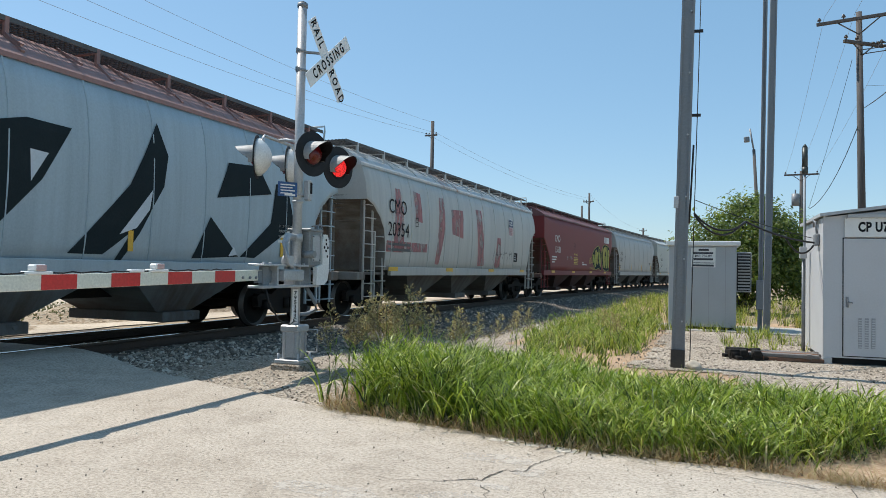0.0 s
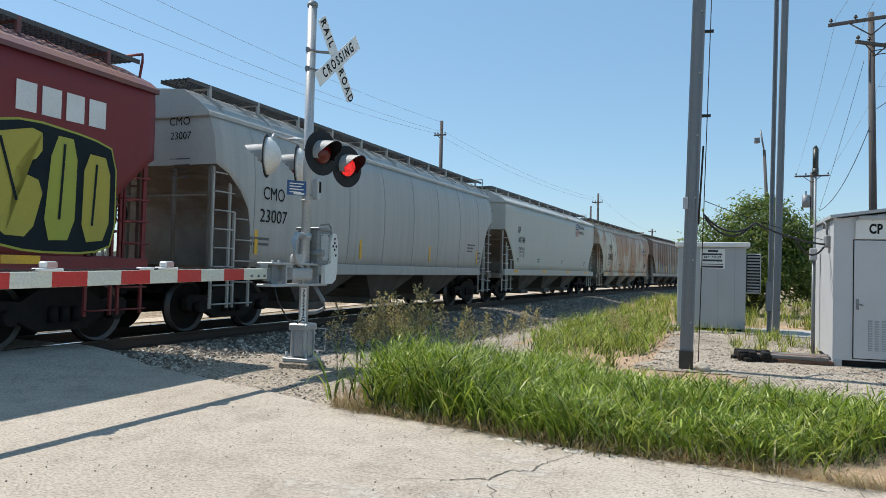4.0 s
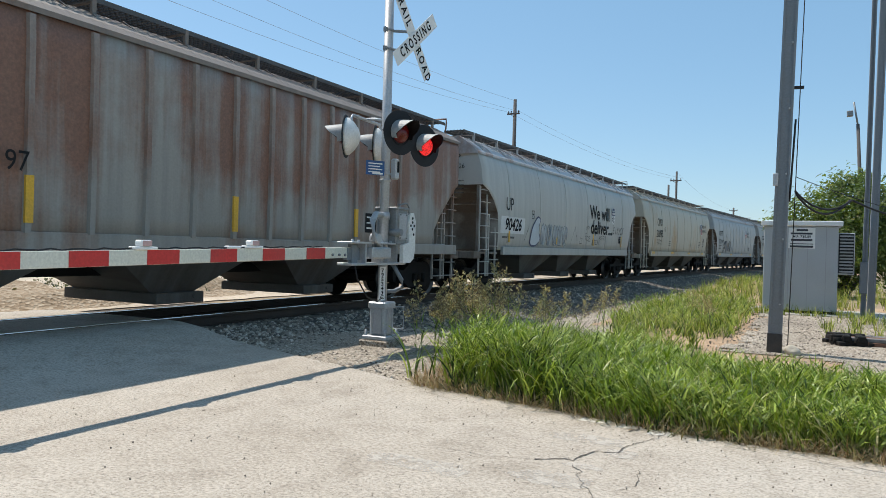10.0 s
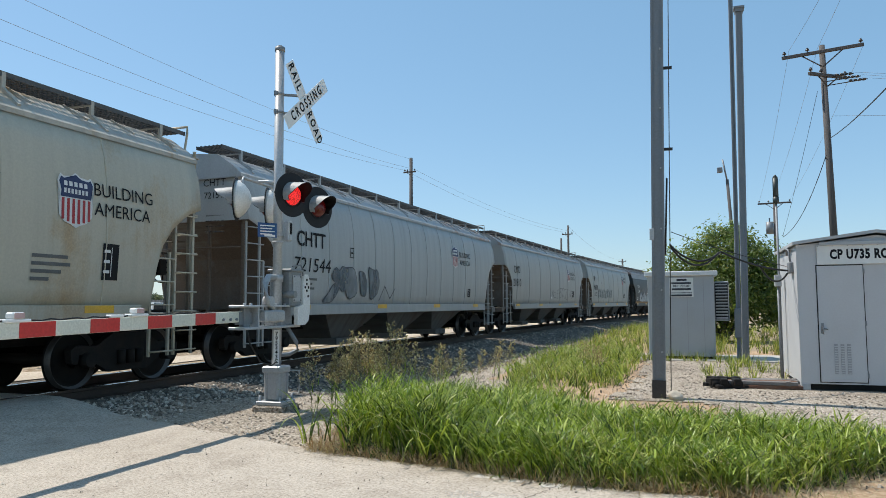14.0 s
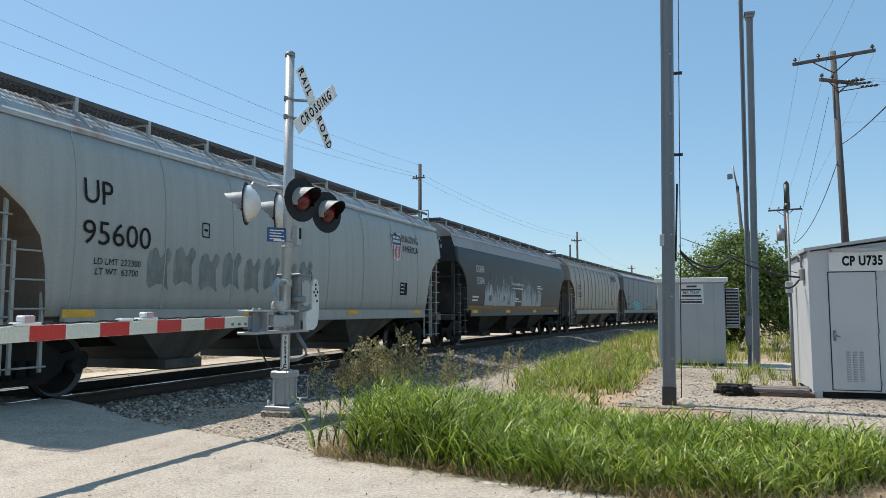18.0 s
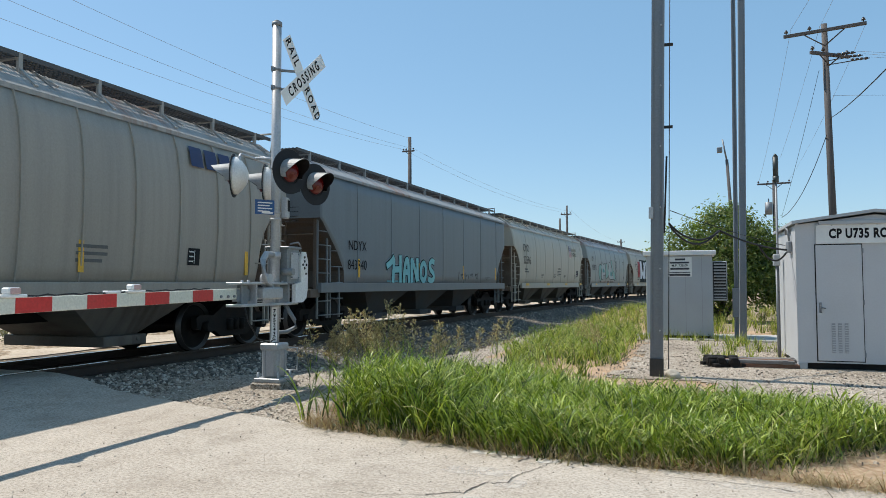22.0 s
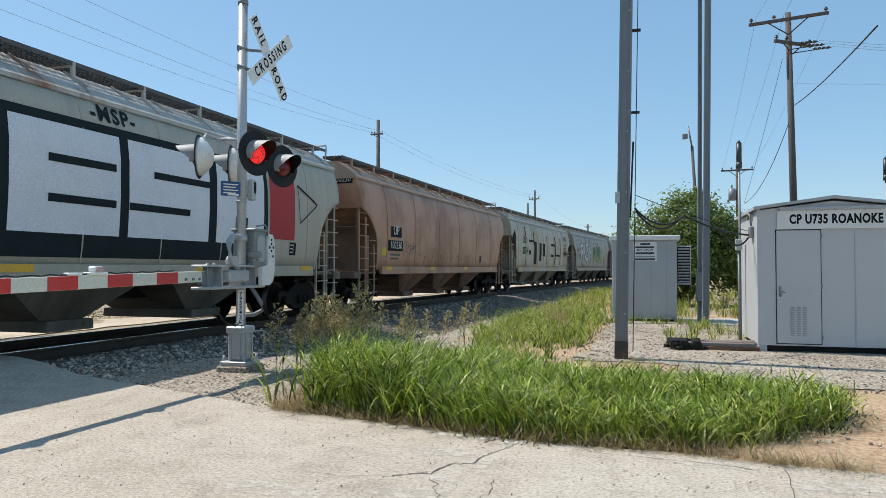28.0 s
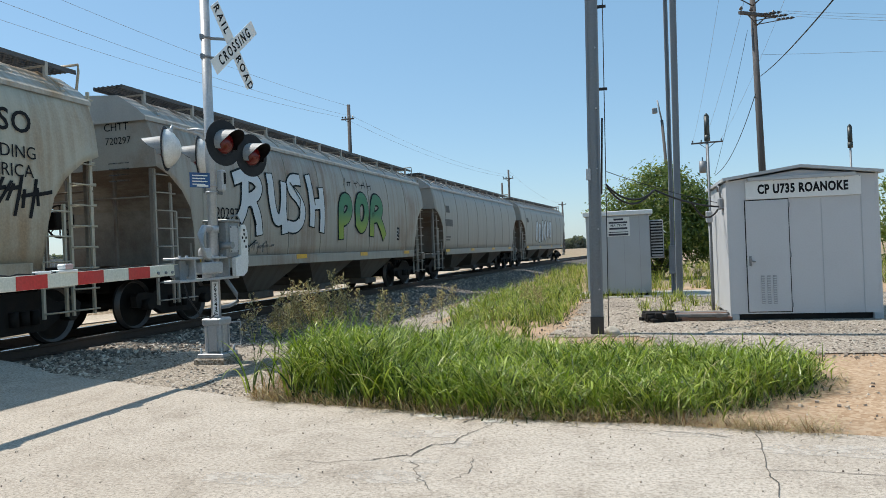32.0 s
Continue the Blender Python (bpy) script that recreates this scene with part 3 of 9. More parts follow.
def spoil_heap(x, y, rx, ry, h, seed):
    """A low heap of pale earth with a rough top."""
    n, vs, fs = 18, [], []
    for j in range(n + 1):
        for i in range(n + 1):
            u, v = 2 * i / n - 1, 2 * j / n - 1
            d = min(1.0, math.hypot(u, v))
            z = h * (1 - d * d) ** 1.3 * (0.8 + 0.7 * noise.noise(Vector((u * 2.2, v * 2.2, seed)))) + 0.05 * noise.noise(Vector((u * 9, v * 9, seed))) * (1 - d)
            vs.append((x + rx * u, y + ry * v, -0.06 + z))
    for j in range(n):
        for i in range(n):
            k = j * (n + 1) + i
            fs.append((k, k + 1, k + n + 2, k + n + 1))
    sheet_from("spoil_heap", vs, fs, M_SPOIL, True, "low heap of pale dry earth beyond the track", "earth heap", "structure")


M_SPOIL = speckled("spoil_earth", [(0.26, 0.19, 0.12), (0.38, 0.29, 0.2), (0.46, 0.37, 0.27)], scale=14, relief=0.6, depth=0.05)
for i in range(11):
    spoil_heap(-14.6 - 0.5 * (i % 3), -4 + 4.7 * i, 1.5, 2.4, 0.5 + 0.15 * (i % 2), 5.0 * i)

# ---------------------------------------------------------------- track
RAIL_PROFILE = [(-0.07, -0.18), (0.07, -0.18), (0.07, -0.168), (0.012, -0.15), (0.009, -0.05), (0.036, -0.04), (0.037, -0.006), (0.03, 0.0), (-0.03, 0.0), (-0.037, -0.006), (-0.036, -0.04), (-0.009, -0.05), (-0.012, -0.15), (-0.07, -0.168)]


def track():
    tr = thing("railroad_track", "worn steel rails on weathered wooden ties in grey ballast", "railroad track")
    ss = [-90, -60, -40, -25, -15] + [-10 + 2 * i for i in range(60)] + [115, 130, 150, 180, 220, 270, 330]
    for off in (0.755, -0.755):
        bm = bm_new()
        rings = []
        for s in ss:
            rings.append([bm.verts.new(on_track(s, off + u, RAIL_Z + w)[0]) for u, w in RAIL_PROFILE])
        n = len(RAIL_PROFILE)
        for a, b in zip(rings, rings[1:]):
            for k in range(n):
                f = bm.faces.new((a[k], a[(k + 1) % n], b[(k + 1) % n], b[k]))
                f.material_index = 1 if k == 7 else 0
        bmesh.ops.recalc_face_normals(bm, faces=bm.faces)
        part("rail", bm, [M_RAIL, M_POLISH], tr, "rusty rail with a polished head")
    tie = None
    for i in range(120):
        s = 8.6 + 0.53 * i
        p, a = on_track(s + rng.uniform(-0.03, 0.03), rng.uniform(-0.05, 0.05), -0.1)
        m = Matrix.Translation(p) @ pose(0, 0, 0, 0, 0, -math.degrees(a) + rng.uniform(-0.8, 0.8))
        if tie is None:
            tie = part("tie", box(-1.3, 1.3, -0.115, 0.115, -0.09, 0.088, 0.012), M_TIE, tr)
            tie.matrix_basis = m
        else:
            share("tie", tie.data, tr, m)
    return tr


track()

# ---------------------------------------------------------------- rail cars
KINDS = {
    # side half-width by height, end of the side sheet: distance from the middle and height of its lower edge
    "curved": dict(side=[(1.2, 1.5), (1.6, 1.56), (2.3, 1.6), (3.0, 1.59), (3.5, 1.53), (3.9, 1.4)], roof=[(1.24, 4.1), (0.85, 4.36), (0.0, 4.43)],
                   end=[(7.15, 1.2), (7.2, 1.55), (7.25, 1.9), (7.36, 2.28), (7.62, 2.6), (8.0, 2.87), (8.36, 3.0)]),
    "flat": dict(side=[(1.2, 1.57), (2.0, 1.58), (3.0, 1.58), (3.6, 1.58), (3.93, 1.56)], roof=[(1.42, 4.08), (0.85, 4.36), (0.0, 4.43)],
                 end=[(7.05, 1.2), (7.1, 1.6), (7.45, 2.05), (8.2, 2.74), (8.36, 2.84)]),
}
PARTS = {}


def xs_of(kind, z):
    sd = KINDS[kind]["side"]
    if z <= sd[0][0]:
        return sd[0][1]
    for (a, b), (c, d) in zip(sd, sd[1:]):
        if a <= z <= c:
            u = (z - a) / (c - a)
            return b + (d - b) * u
    return sd[-1][1]


def body_bm(kind):
    """Side sheets and slope sheets: rings lofted along the car."""
    k = KINDS[kind]
    eave = k["side"][-1][0]
    half = [(0.0, 1.2), (3.0, 1.2)] + k["end"]
    ys = [-y for y, _ in half[::-1]] + [y for y, _ in half[1:]]
    low = [z for _, z in half[::-1]] + [z for _, z in half[1:]]
    bm, rings, n = bm_new(), [], 9
    for y, zl in zip(ys, low):
        zz = [zl + (eave - zl) * i / (n - 1) for i in range(n)]
        pts = [(xs_of(kind, z), z) for z in zz] + [(1.28, eave + 0.02)]
        rings.append([bm.verts.new((x, y, z)) for x, z in pts] + [bm.verts.new((-x, y, z)) for x, z in pts[::-1]])
    c = len(rings[0])
    for a, b in zip(rings, rings[1:]):
        for i in range(c):
            f = bm.faces.new((a[i], b[i], b[(i + 1) % c], a[(i + 1) % c]))
            f.smooth = i < n - 1 or n < i < 2 * n
            if i == c - 1:
                f.material_index = 1
    bm.faces.new(rings[0])
    bm.faces.new(rings[-1][::-1])
    bmesh.ops.recalc_face_normals(bm, faces=bm.faces)
    return bm


def roof_bm(kind):
    k = KINDS[kind]
    ze, xe = k["side"][-1]
    pts = [(xe + 0.03, ze - 0.04), (xe + 0.03, ze + 0.03)] + k["roof"]
    ring = pts + [(-x, z) for x, z in pts[-2::-1]]
    bm = bm_new()
    L = 8.42
    ra = [bm.verts.new((x, -L, z)) for x, z in ring]
    rb = [bm.verts.new((x, L, z)) for x, z in ring]
    for i in range(len(ring) - 1):
        bm.faces.new((ra[i], rb[i], rb[i + 1], ra[i + 1]))
    bm.faces.new(ra)
    bm.faces.new(rb[::-1])
    # cross ribs of the roof sheets and the long hatch cover
    for i in range(17):
        y = -7.9 + i * 0.9875
        for sg in (1, -1):
            a, b = Vector((sg * 1.34, y, k["roof"][0][1] - 0.0)), Vector((sg * 0.85, y, 4.37))
            add_box(bm, -0.5 * (a - b).length, 0.5 * (a - b).length, -0.02, 0.02, -0.015, 0.02, m=Matrix.Translation((a + b) / 2) @ pose(0, 0, 0, 0, math.degrees(math.atan2(b.z - a.z, abs(a.x - b.x))) * sg, 0))
    # fine corrugation of the roof sheets
    (xa, za), (xb, zb) = (xe - 0.01, ze + 0.05), k["roof"][0]
    for i in range(100):
        y = -8.2 + 16.4 * i / 99
        for sg in (1, -1):
            for (x0, z0), (x1, z1) in (((xa, za), (xb, zb)), ((xb, zb), k["roof"][1])):
                q = [bm.verts.new(v) for v in ((sg * x0, y - 0.045, z0), (sg * x0, y, z0 + 0.008), (sg * x0, y + 0.045, z0), (sg * x1, y + 0.045, z1), (sg * x1, y, z1 + 0.008), (sg * x1, y - 0.045, z1))]
                bm.faces.new((q[0], q[1], q[4], q[5]))
                bm.faces.new((q[1], q[2], q[3], q[4]))
    add_box(bm, -0.36, 0.36, -7.6, 7.6, 4.41, 4.53, 0.03)
    bmesh.ops.recalc_face_normals(bm, faces=bm.faces)
    return bm


def grating_bm():
    """Open steel-grate running board: edge bars and slats."""
    bm = bm_new()
    for x in (0.0, 0.1, 0.2, 0.3, 0.4, 0.5, 0.6):
        lo = -0.05 if x in (0.0, 0.6) else -0.012
        add_box(bm, x - 0.013, x + 0.013, -8.55, 8.55, lo, 0.02)
    n = 190
    for i in range(n):
        y = -8.53 + 17.06 * i / (n - 1)
        add_box(bm, 0.009, 0.591, y - 0.014, y + 0.014, -0.006, 0.01)
    return bm


def bracket_bm():
    """Upright post of the running board with a foot that spreads down the roof sheet."""
    bm = add_box(bm_new(), 0.43, 1.05, -0.02, 0.02, 4.44, 4.465)
    add_box(bm, 1.0, 1.055, -0.035, 0.035, 4.2, 4.52, 0.006)
    add_prism(bm, [(1.0, 4.3), (1.05, 4.3), (1.36, 4.03), (1.34, 3.99), (1.0, 4.2)], Matrix.Translation((0, 0.03, 0)) @ pose(0, 0, 0, 90, 0, 0), 0.06)
    bmesh.ops.recalc_face_normals(bm, faces=bm.faces)
    return bm


def ladder_bm(z0, z1, w, rungs, deep=0.1):
    bm = bm_new()
    for y in (-w / 2, w / 2):
        add_box(bm, -0.012, 0.03, y - 0.022, y + 0.022, z0, z1)
    for i in range(rungs):
        z = z0 + 0.08 + (z1 - z0 - 0.2) * i / (rungs - 1)
        add_cyl(bm, (deep, -w / 2 - 0.02, z), (deep, w / 2 + 0.02, z), 0.014, n=6)
        for y in (-w / 2, w / 2):
            add_cyl(bm, (0, y, z), (deep, y, z), 0.014, n=5)
    return bm


def bay_bm(w, zt, zb, y_top, y_bot):
    bm = bm_new()
    t = [bm.verts.new(p) for p in ((-w, -y_top, zt), (w, -y_top, zt), (w, y_top, zt), (-w, y_top, zt))]
    m = [bm.verts.new(p) for p in ((-0.62 * w, -y_bot, zb), (0.62 * w, -y_bot, zb), (0.62 * w, y_bot, zb), (-0.62 * w, y_bot, zb))]
    for i in range(4):
        bm.faces.new((t[i], t[(i + 1) % 4], m[(i + 1) % 4], m[i]))
    bm.faces.new(t)
    bm.faces.new(m[::-1])
    add_box(bm, -0.75 * w, 0.75 * w, -y_bot - 0.06, y_bot + 0.06, zb - 0.16, zb + 0.01, 0.015)
    add_cyl(bm, (-1.1, y_bot * 0.6, zb - 0.06), (1.1, y_bot * 0.6, zb - 0.06), 0.035, n=8)
    bmesh.ops.recalc_face_normals(bm, faces=bm.faces)
    return bm


def sideframe_bm():
    """Cast truck side frame: arched top, dropped middle, pedestal jaws."""
    out = [(-1.2, 0.62), (-1.12, 0.68), (-0.9, 0.68), (-0.7, 0.66), (-0.35, 0.86), (0.35, 0.86), (0.7, 0.66), (0.9, 0.68), (1.12, 0.68), (1.2, 0.62), (1.17, 0.42), (1.06, 0.4), (1.03, 0.54), (0.78, 0.54), (0.72, 0.4), (0.42, 0.24), (-0.42, 0.24), (-0.72, 0.4), (-0.78, 0.54), (-1.03, 0.54), (-1.06, 0.4), (-1.17, 0.42)]
    bm = bm_new()
    m = Matrix(((0, 0, 1, 0), (1, 0, 0, 0), (0, 1, 0, 0), (0, 0, 0, 1)))
    add_prism(bm, out[::-1], m, 0.13)
    for y in (-0.2, 0.0, 0.2):
        add_cyl(bm, (0.16, y, 0.36), (0.16, y, 0.58), 0.07, n=10)
    for y in (-0.9, 0.9):
        add_cyl(bm, (0.06, y, 0.457), (0.24, y, 0.457), 0.11, n=14)
    bmesh.ops.recalc_face_normals(bm, faces=bm.faces)
    return bm


def wheelset_bm():
    bm = bm_new()
    add_cyl(bm, (-0.95, 0, 0), (0.95, 0, 0), 0.085, n=12)
    for sg in (1, -1):
        prof = [(0.0, 0.1), (0.03, 0.14), (0.02, 0.36), (-0.01, 0.41), (0.055, 0.445), (0.055, 0.455), (-0.06, 0.46), (-0.075, 0.485), (-0.085, 0.48), (-0.085, 0.4), (-0.04, 0.34), (-0.04, 0.12)]
        n = 32
        rings = [[bm.verts.new((sg * (0.78 + a), r * math.cos(2 * math.pi * i / n), r * math.sin(2 * math.pi * i / n))) for i in range(n)] for a, r in prof]
        for j, (u, v) in enumerate(zip(rings, rings[1:] + rings[:1])):
            for i in range(n):
                f = bm.faces.new((u[i], u[(i + 1) % n], v[(i + 1) % n], v[i]))
                f.material_index = 1 if j in (3, 4, 5) else 0
                f.smooth = True
        for i in range(3):
            a = 2 * math.pi * i / 3
            add_cyl(bm, (sg * 0.86, 0.07 * math.cos(a), 0.07 * math.sin(a)), (sg * 0.9, 0.07 * math.cos(a), 0.07 * math.sin(a)), 0.02, n=6)
    bmesh.ops.recalc_face_normals(bm, faces=bm.faces)
    return bm


def brake_gear_bm():
    bm = bm_new()
    add_cyl(bm, (-0.35, 7.55, 1.45), (0.25, 7.55, 1.45), 0.17, n=14)
    add_box(bm, -0.1, 0.5, 7.2, 7.4, 1.35, 1.6, 0.02)
    add_tube(bm, [(0.5, 7.3, 1.45), (0.9, 7.3, 1.3), (1.2, 7.6, 1.2), (1.2, 8.2, 1.2)], 0.025)
    return bm


def brake_wheel_bm():
    bm = bm_new()
    n = 20
    pts = [(0.6 + 0.28 * math.cos(2 * math.pi * i / n), 8.56, 2.0 + 0.28 * math.sin(2 * math.pi * i / n)) for i in range(n + 1)]
    add_tube(bm, pts, 0.018)
    for i in range(4):
        a = math.pi * i / 4
        add_cyl(bm, (0.6 + 0.27 * math.cos(a), 8.56, 2.0 + 0.27 * math.sin(a)), (0.6 - 0.27 * math.cos(a), 8.56, 2.0 - 0.27 * math.sin(a)), 0.012, n=5)
    add_box(bm, 0.45, 0.75, 8.3, 8.5, 1.85, 2.15, 0.02)
    return bm


def coupler_bm():
    bm = bm_new()
    add_box(bm, -0.09, 0.09, 8.0, 8.62, 0.72, 0.92, 0.02)
    add_box(bm, -0.17, 0.13, 8.6, 8.78, 0.66, 0.98, 0.03)
    add_box(bm, 0.06, 0.17, 8.66, 8.84, 0.68, 0.96, 0.03)
    add_tube(bm, [(0.3, 8.3, 0.85), (0.38, 8.5, 0.6), (0.34, 8.7, 0.42), (0.28, 8.82, 0.5)], 0.025)
    return bm


def end_frame_bm():
    """Platform, corner posts and diagonal struts of one car end."""
    bm = bm_new()
    add_box(bm, -1.5, 1.5, 8.2, 8.62, 0.95, 1.15, 0.015)
    add_box(bm, -1.45, 1.45, 7.0, 8.2, 1.08, 1.14, 0.01)
    for x in (-1.42, 1.42):
        add_box(bm, x - 0.04, x + 0.04, 8.22, 8.32, 1.1, 2.98, 0.01)
    for x in (-0.55, 0.55):
        add_box(bm, x - 0.025, x + 0.025, 8.2, 8.26, 1.1, 2.98)
    for x in (-0.75, 0.75):
        add_box(bm, x - 0.05, x + 0.05, 6.75, 6.85, 1.1, 2.2)
    for z in (2.45,):
        add_cyl(bm, (-1.42, 8.4, z), (1.42, 8.4, z), 0.016, n=6)
    return bm


def mesh_of(key, make, mats, smooth=False):
    if key not in PARTS:
        bm = make()
        me = bpy.data.meshes.new(key)
        bm.normal_update()
        bm.to_mesh(me)
        bm.free()
        for m in (mats if isinstance(mats, (list, tuple)) else [mats]):
            me.materials.append(m)
        PARTS[key] = me
    return PARTS[key]


YTURN = pose(0, 0, 0, 0, 0, 180)
TRUCK_Y = 6.72
BODY_GAP = 1.5


def hopper_car(label, kind, paint, roof_paint=None, bay_paint=None, ribs=0, rib_deep=0.012, bays=3, reflect="low", length=17.7, slope_paint=None, shift=0.35):
    """A covered hopper car, its rail tops at z = 0 and the camera's side at +x."""
    car = thing("hopper_car", label, "rail car", group="covered hopper train")
    roof_paint, bay_paint = roof_paint or paint, bay_paint or M_GRIME_SHADE
    half = (length - BODY_GAP) / 2
    ky, dy = half / 8.36, half - 8.36
    stretch = Matrix.Translation((0, shift, 0)) @ Matrix.Diagonal((1, ky, 1, 1))
    shell = share("body", mesh_of("body_" + kind, lambda: body_bm(kind), [paint, M_GRIME_SHADE]), car, stretch, paint)
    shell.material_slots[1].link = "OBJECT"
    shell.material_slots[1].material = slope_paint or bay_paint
    share("roof", mesh_of("roof_" + kind, lambda: roof_bm(kind), roof_paint), car, stretch, roof_paint)
    grate = mesh_of("running_board", grating_bm, M_GRATE)
    share("running_board", grate, car, stretch @ pose(0.44, 0, 4.5))
    share("running_board", grate, car, stretch @ pose(-0.44, 0, 4.5, 0, 0, 180))
    post = mesh_of("board_bracket", bracket_bm, M_ALU)
    for i in range(11):
        share("board_bracket", post, car, pose(0, (-7.9 + 1.58 * i) * ky + shift, 0), roof_paint)
    fore, aft = pose(0, dy + shift, 0), pose(0, -dy + shift, 0, 0, 0, 180)
    rail = mesh_of("end_handrail", lambda: add_tube(bm_new(), [(1.08, 8.42, 3.7), (1.08, 8.57, 4.5), (1.08, 8.57, 4.62), (0.4, 8.57, 4.62), (0.4, 8.57, 4.5)], 0.022), M_IRON)
    share("end_handrail", rail, car, fore, paint)
    share("end_handrail", rail, car, aft, paint)
    sill = mesh_of("side_sill_" + kind, lambda: box(1.5, 1.6, -8.3 if kind == "flat" else -6.9, 8.3 if kind == "flat" else 6.9, 1.06, 1.3, 0.01), paint)
    share("side_sill", sill, car, stretch, paint)
    share("side_sill", sill, car, Matrix.Translation((0, shift, 0)) @ Matrix.Diagonal((1, ky, 1, 1)) @ YTURN, paint)
    share("center_sill", mesh_of("center_sill", lambda: box(-0.33, 0.33, -8.2, 8.2, 0.68, 1.05, 0.02), M_GRIME_SHADE), car, stretch)
    L = 10.6
    bw = L / bays
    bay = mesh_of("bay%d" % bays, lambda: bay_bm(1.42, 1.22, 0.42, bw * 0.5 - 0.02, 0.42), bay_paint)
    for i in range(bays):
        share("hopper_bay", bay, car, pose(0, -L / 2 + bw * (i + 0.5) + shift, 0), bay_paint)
    ef = mesh_of("end_frame", end_frame_bm, M_GRIME_SHADE)
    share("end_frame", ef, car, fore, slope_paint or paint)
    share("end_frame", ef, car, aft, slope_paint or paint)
    lad = mesh_of("side_ladder", lambda: ladder_bm(0.45, 2.98, 0.46, 8), M_ALU)
    lad2 = mesh_of("side_ladder_short", lambda: ladder_bm(0.45, 2.2, 0.46, 5), M_ALU)
    for y, me in ((8.05 + dy + shift, lad), (-8.05 - dy + shift, lad), (7.45 + dy + shift, lad2), (-7.45 - dy + shift, lad2)):
        share("side_ladder", me, car, pose(1.46, y, 0), paint)
    for y in (8.05 + dy + shift, -8.05 - dy + shift):
        share("side_ladder", lad, car, pose(-1.46, y, 0, 0, 0, 180), paint)
    rungs = mesh_of("end_ladder", lambda: ladder_bm(1.1, 4.1, 0.42, 9), M_ALU)
    share("end_ladder", rungs, car, fore @ pose(1.15, 8.42, 0, 0, 0, 90), paint)
    share("end_ladder", rungs, car, aft @ pose(1.15, 8.42, 0, 0, 0, 90), paint)
    share("brake_gear", mesh_of("brake_gear", brake_gear_bm, M_IRON), car, fore)
    share("brake_wheel", mesh_of("brake_wheel", brake_wheel_bm, M_IRON), car, fore)
    cp = mesh_of("coupler", coupler_bm, M_IRON)
    cy = length / 2 - 8.85
    share("coupler", cp, car, pose(0, cy + shift, 0))
    share("coupler", cp, car, pose(0, -cy + shift, 0, 0, 0, 180))
    for sg in (1, -1):
        tr = share("truck", mesh_of("bolster", lambda: box(-1.0, 1.0, -0.2, 0.2, 0.45, 0.7, 0.03), M_GRIME_SHADE), car, pose(0, sg * (TRUCK_Y + (length - 17.22) / 2) + shift, 0))
        sf = mesh_of("sideframe", sideframe_bm, M_IRON)
        share("side_frame", sf, tr, pose(0.95, 0, 0))
        share("side_frame", sf, tr, pose(-0.95, 0, 0, 0, 0, 180))
        ws = mesh_of("wheelset", wheelset_bm, [M_GRIME_SHADE, M_TREAD])
        for y in (-0.89, 0.89):
            share("wheelset", ws, tr, pose(0, y, 0.457))
    if ribs:
        def rib():
            bm = bm_new()
            zz = [1.28 + (3.86 - 1.28) * i / 8 for i in range(9)]
            w = 0.055 if rib_deep > 0.03 else 0.014
            d, rings = rib_deep + 0.01, []
            for a in zz:
                xa = xs_of(kind, a) - 0.01
                rings.append([bm.verts.new(p) for p in ((xa, -w, a), (xa + d, -0.7 * w, a), (xa + d, 0.7 * w, a), (xa, w, a))])
            for u, v in zip(rings, rings[1:]):
                for i in range(3):
                    bm.faces.new((u[i], u[i + 1], v[i + 1], v[i]))
            bmesh.ops.recalc_face_normals(bm, faces=bm.faces)
            return bm
        me = mesh_of("rib_%s_%d" % (kind, rib_deep * 1000), rib, paint)
        for i in range(ribs):
            y = -5.94 + 0.855 * i if rib_deep > 0.03 else -6.3 + 12.6 * i / (ribs - 1)
            share("side_post" if rib_deep > 0.03 else "weld_seam", me, car, pose(0, y, 0), paint)
    if reflect == "posts":
        me = mesh_of("reflector_post", lambda: box(-0.03, 0.006, -0.05, 0.05, -0.28, 0.28), M_YELLOW)
        for i in (0, 4, 8, 12):
            share("reflector", me, car, pose(xs_of(kind, 1.7) + rib_deep + 0.003, -5.94 + 0.855 * i, 1.68), None, "yellow reflective strip")
    elif reflect:
        me = mesh_of("reflector_low", lambda: box(-0.004, 0.006, -0.28, 0.28, -0.055, 0.055), M_YELLOW) if reflect == "low" else mesh_of("reflector_tall", lambda: box(-0.004, 0.006, -0.05, 0.05, -0.24, 0.24), M_YELLOW)
        for y in (-6.2, -2.1, 2.1, 6.2):
            if reflect == "low":
                share("reflector", me, car, pose(1.602, y, 1.24), None, "yellow reflective strip")
            else:
                share("reflector", me, car, pose(xs_of(kind, 1.7) + 0.006, y, 1.68), None, "yellow reflective strip")
    return car


def mark(car, kind, body, y, z, size, material, name="lettering", spacing=1.0, bold=0.0, shear=0.0, wide=1.0, label="", proud=0.012):
    """Painted writing on the camera's side of a car, laid onto the side sheet; y is its middle."""
    me = text_mesh(body, size, spacing, bold, shear)
    me.name = name
    me.materials.clear()
    me.materials.append(material)
    for v in me.vertices:
        yy, zz = v.co.x * wide + y, v.co.y + z
        v.co = (xs_of(kind, zz) + proud, yy, zz)
    ob = new(name, me)
    ob.parent = car
    if label:
        ob["label"] = label
    return ob


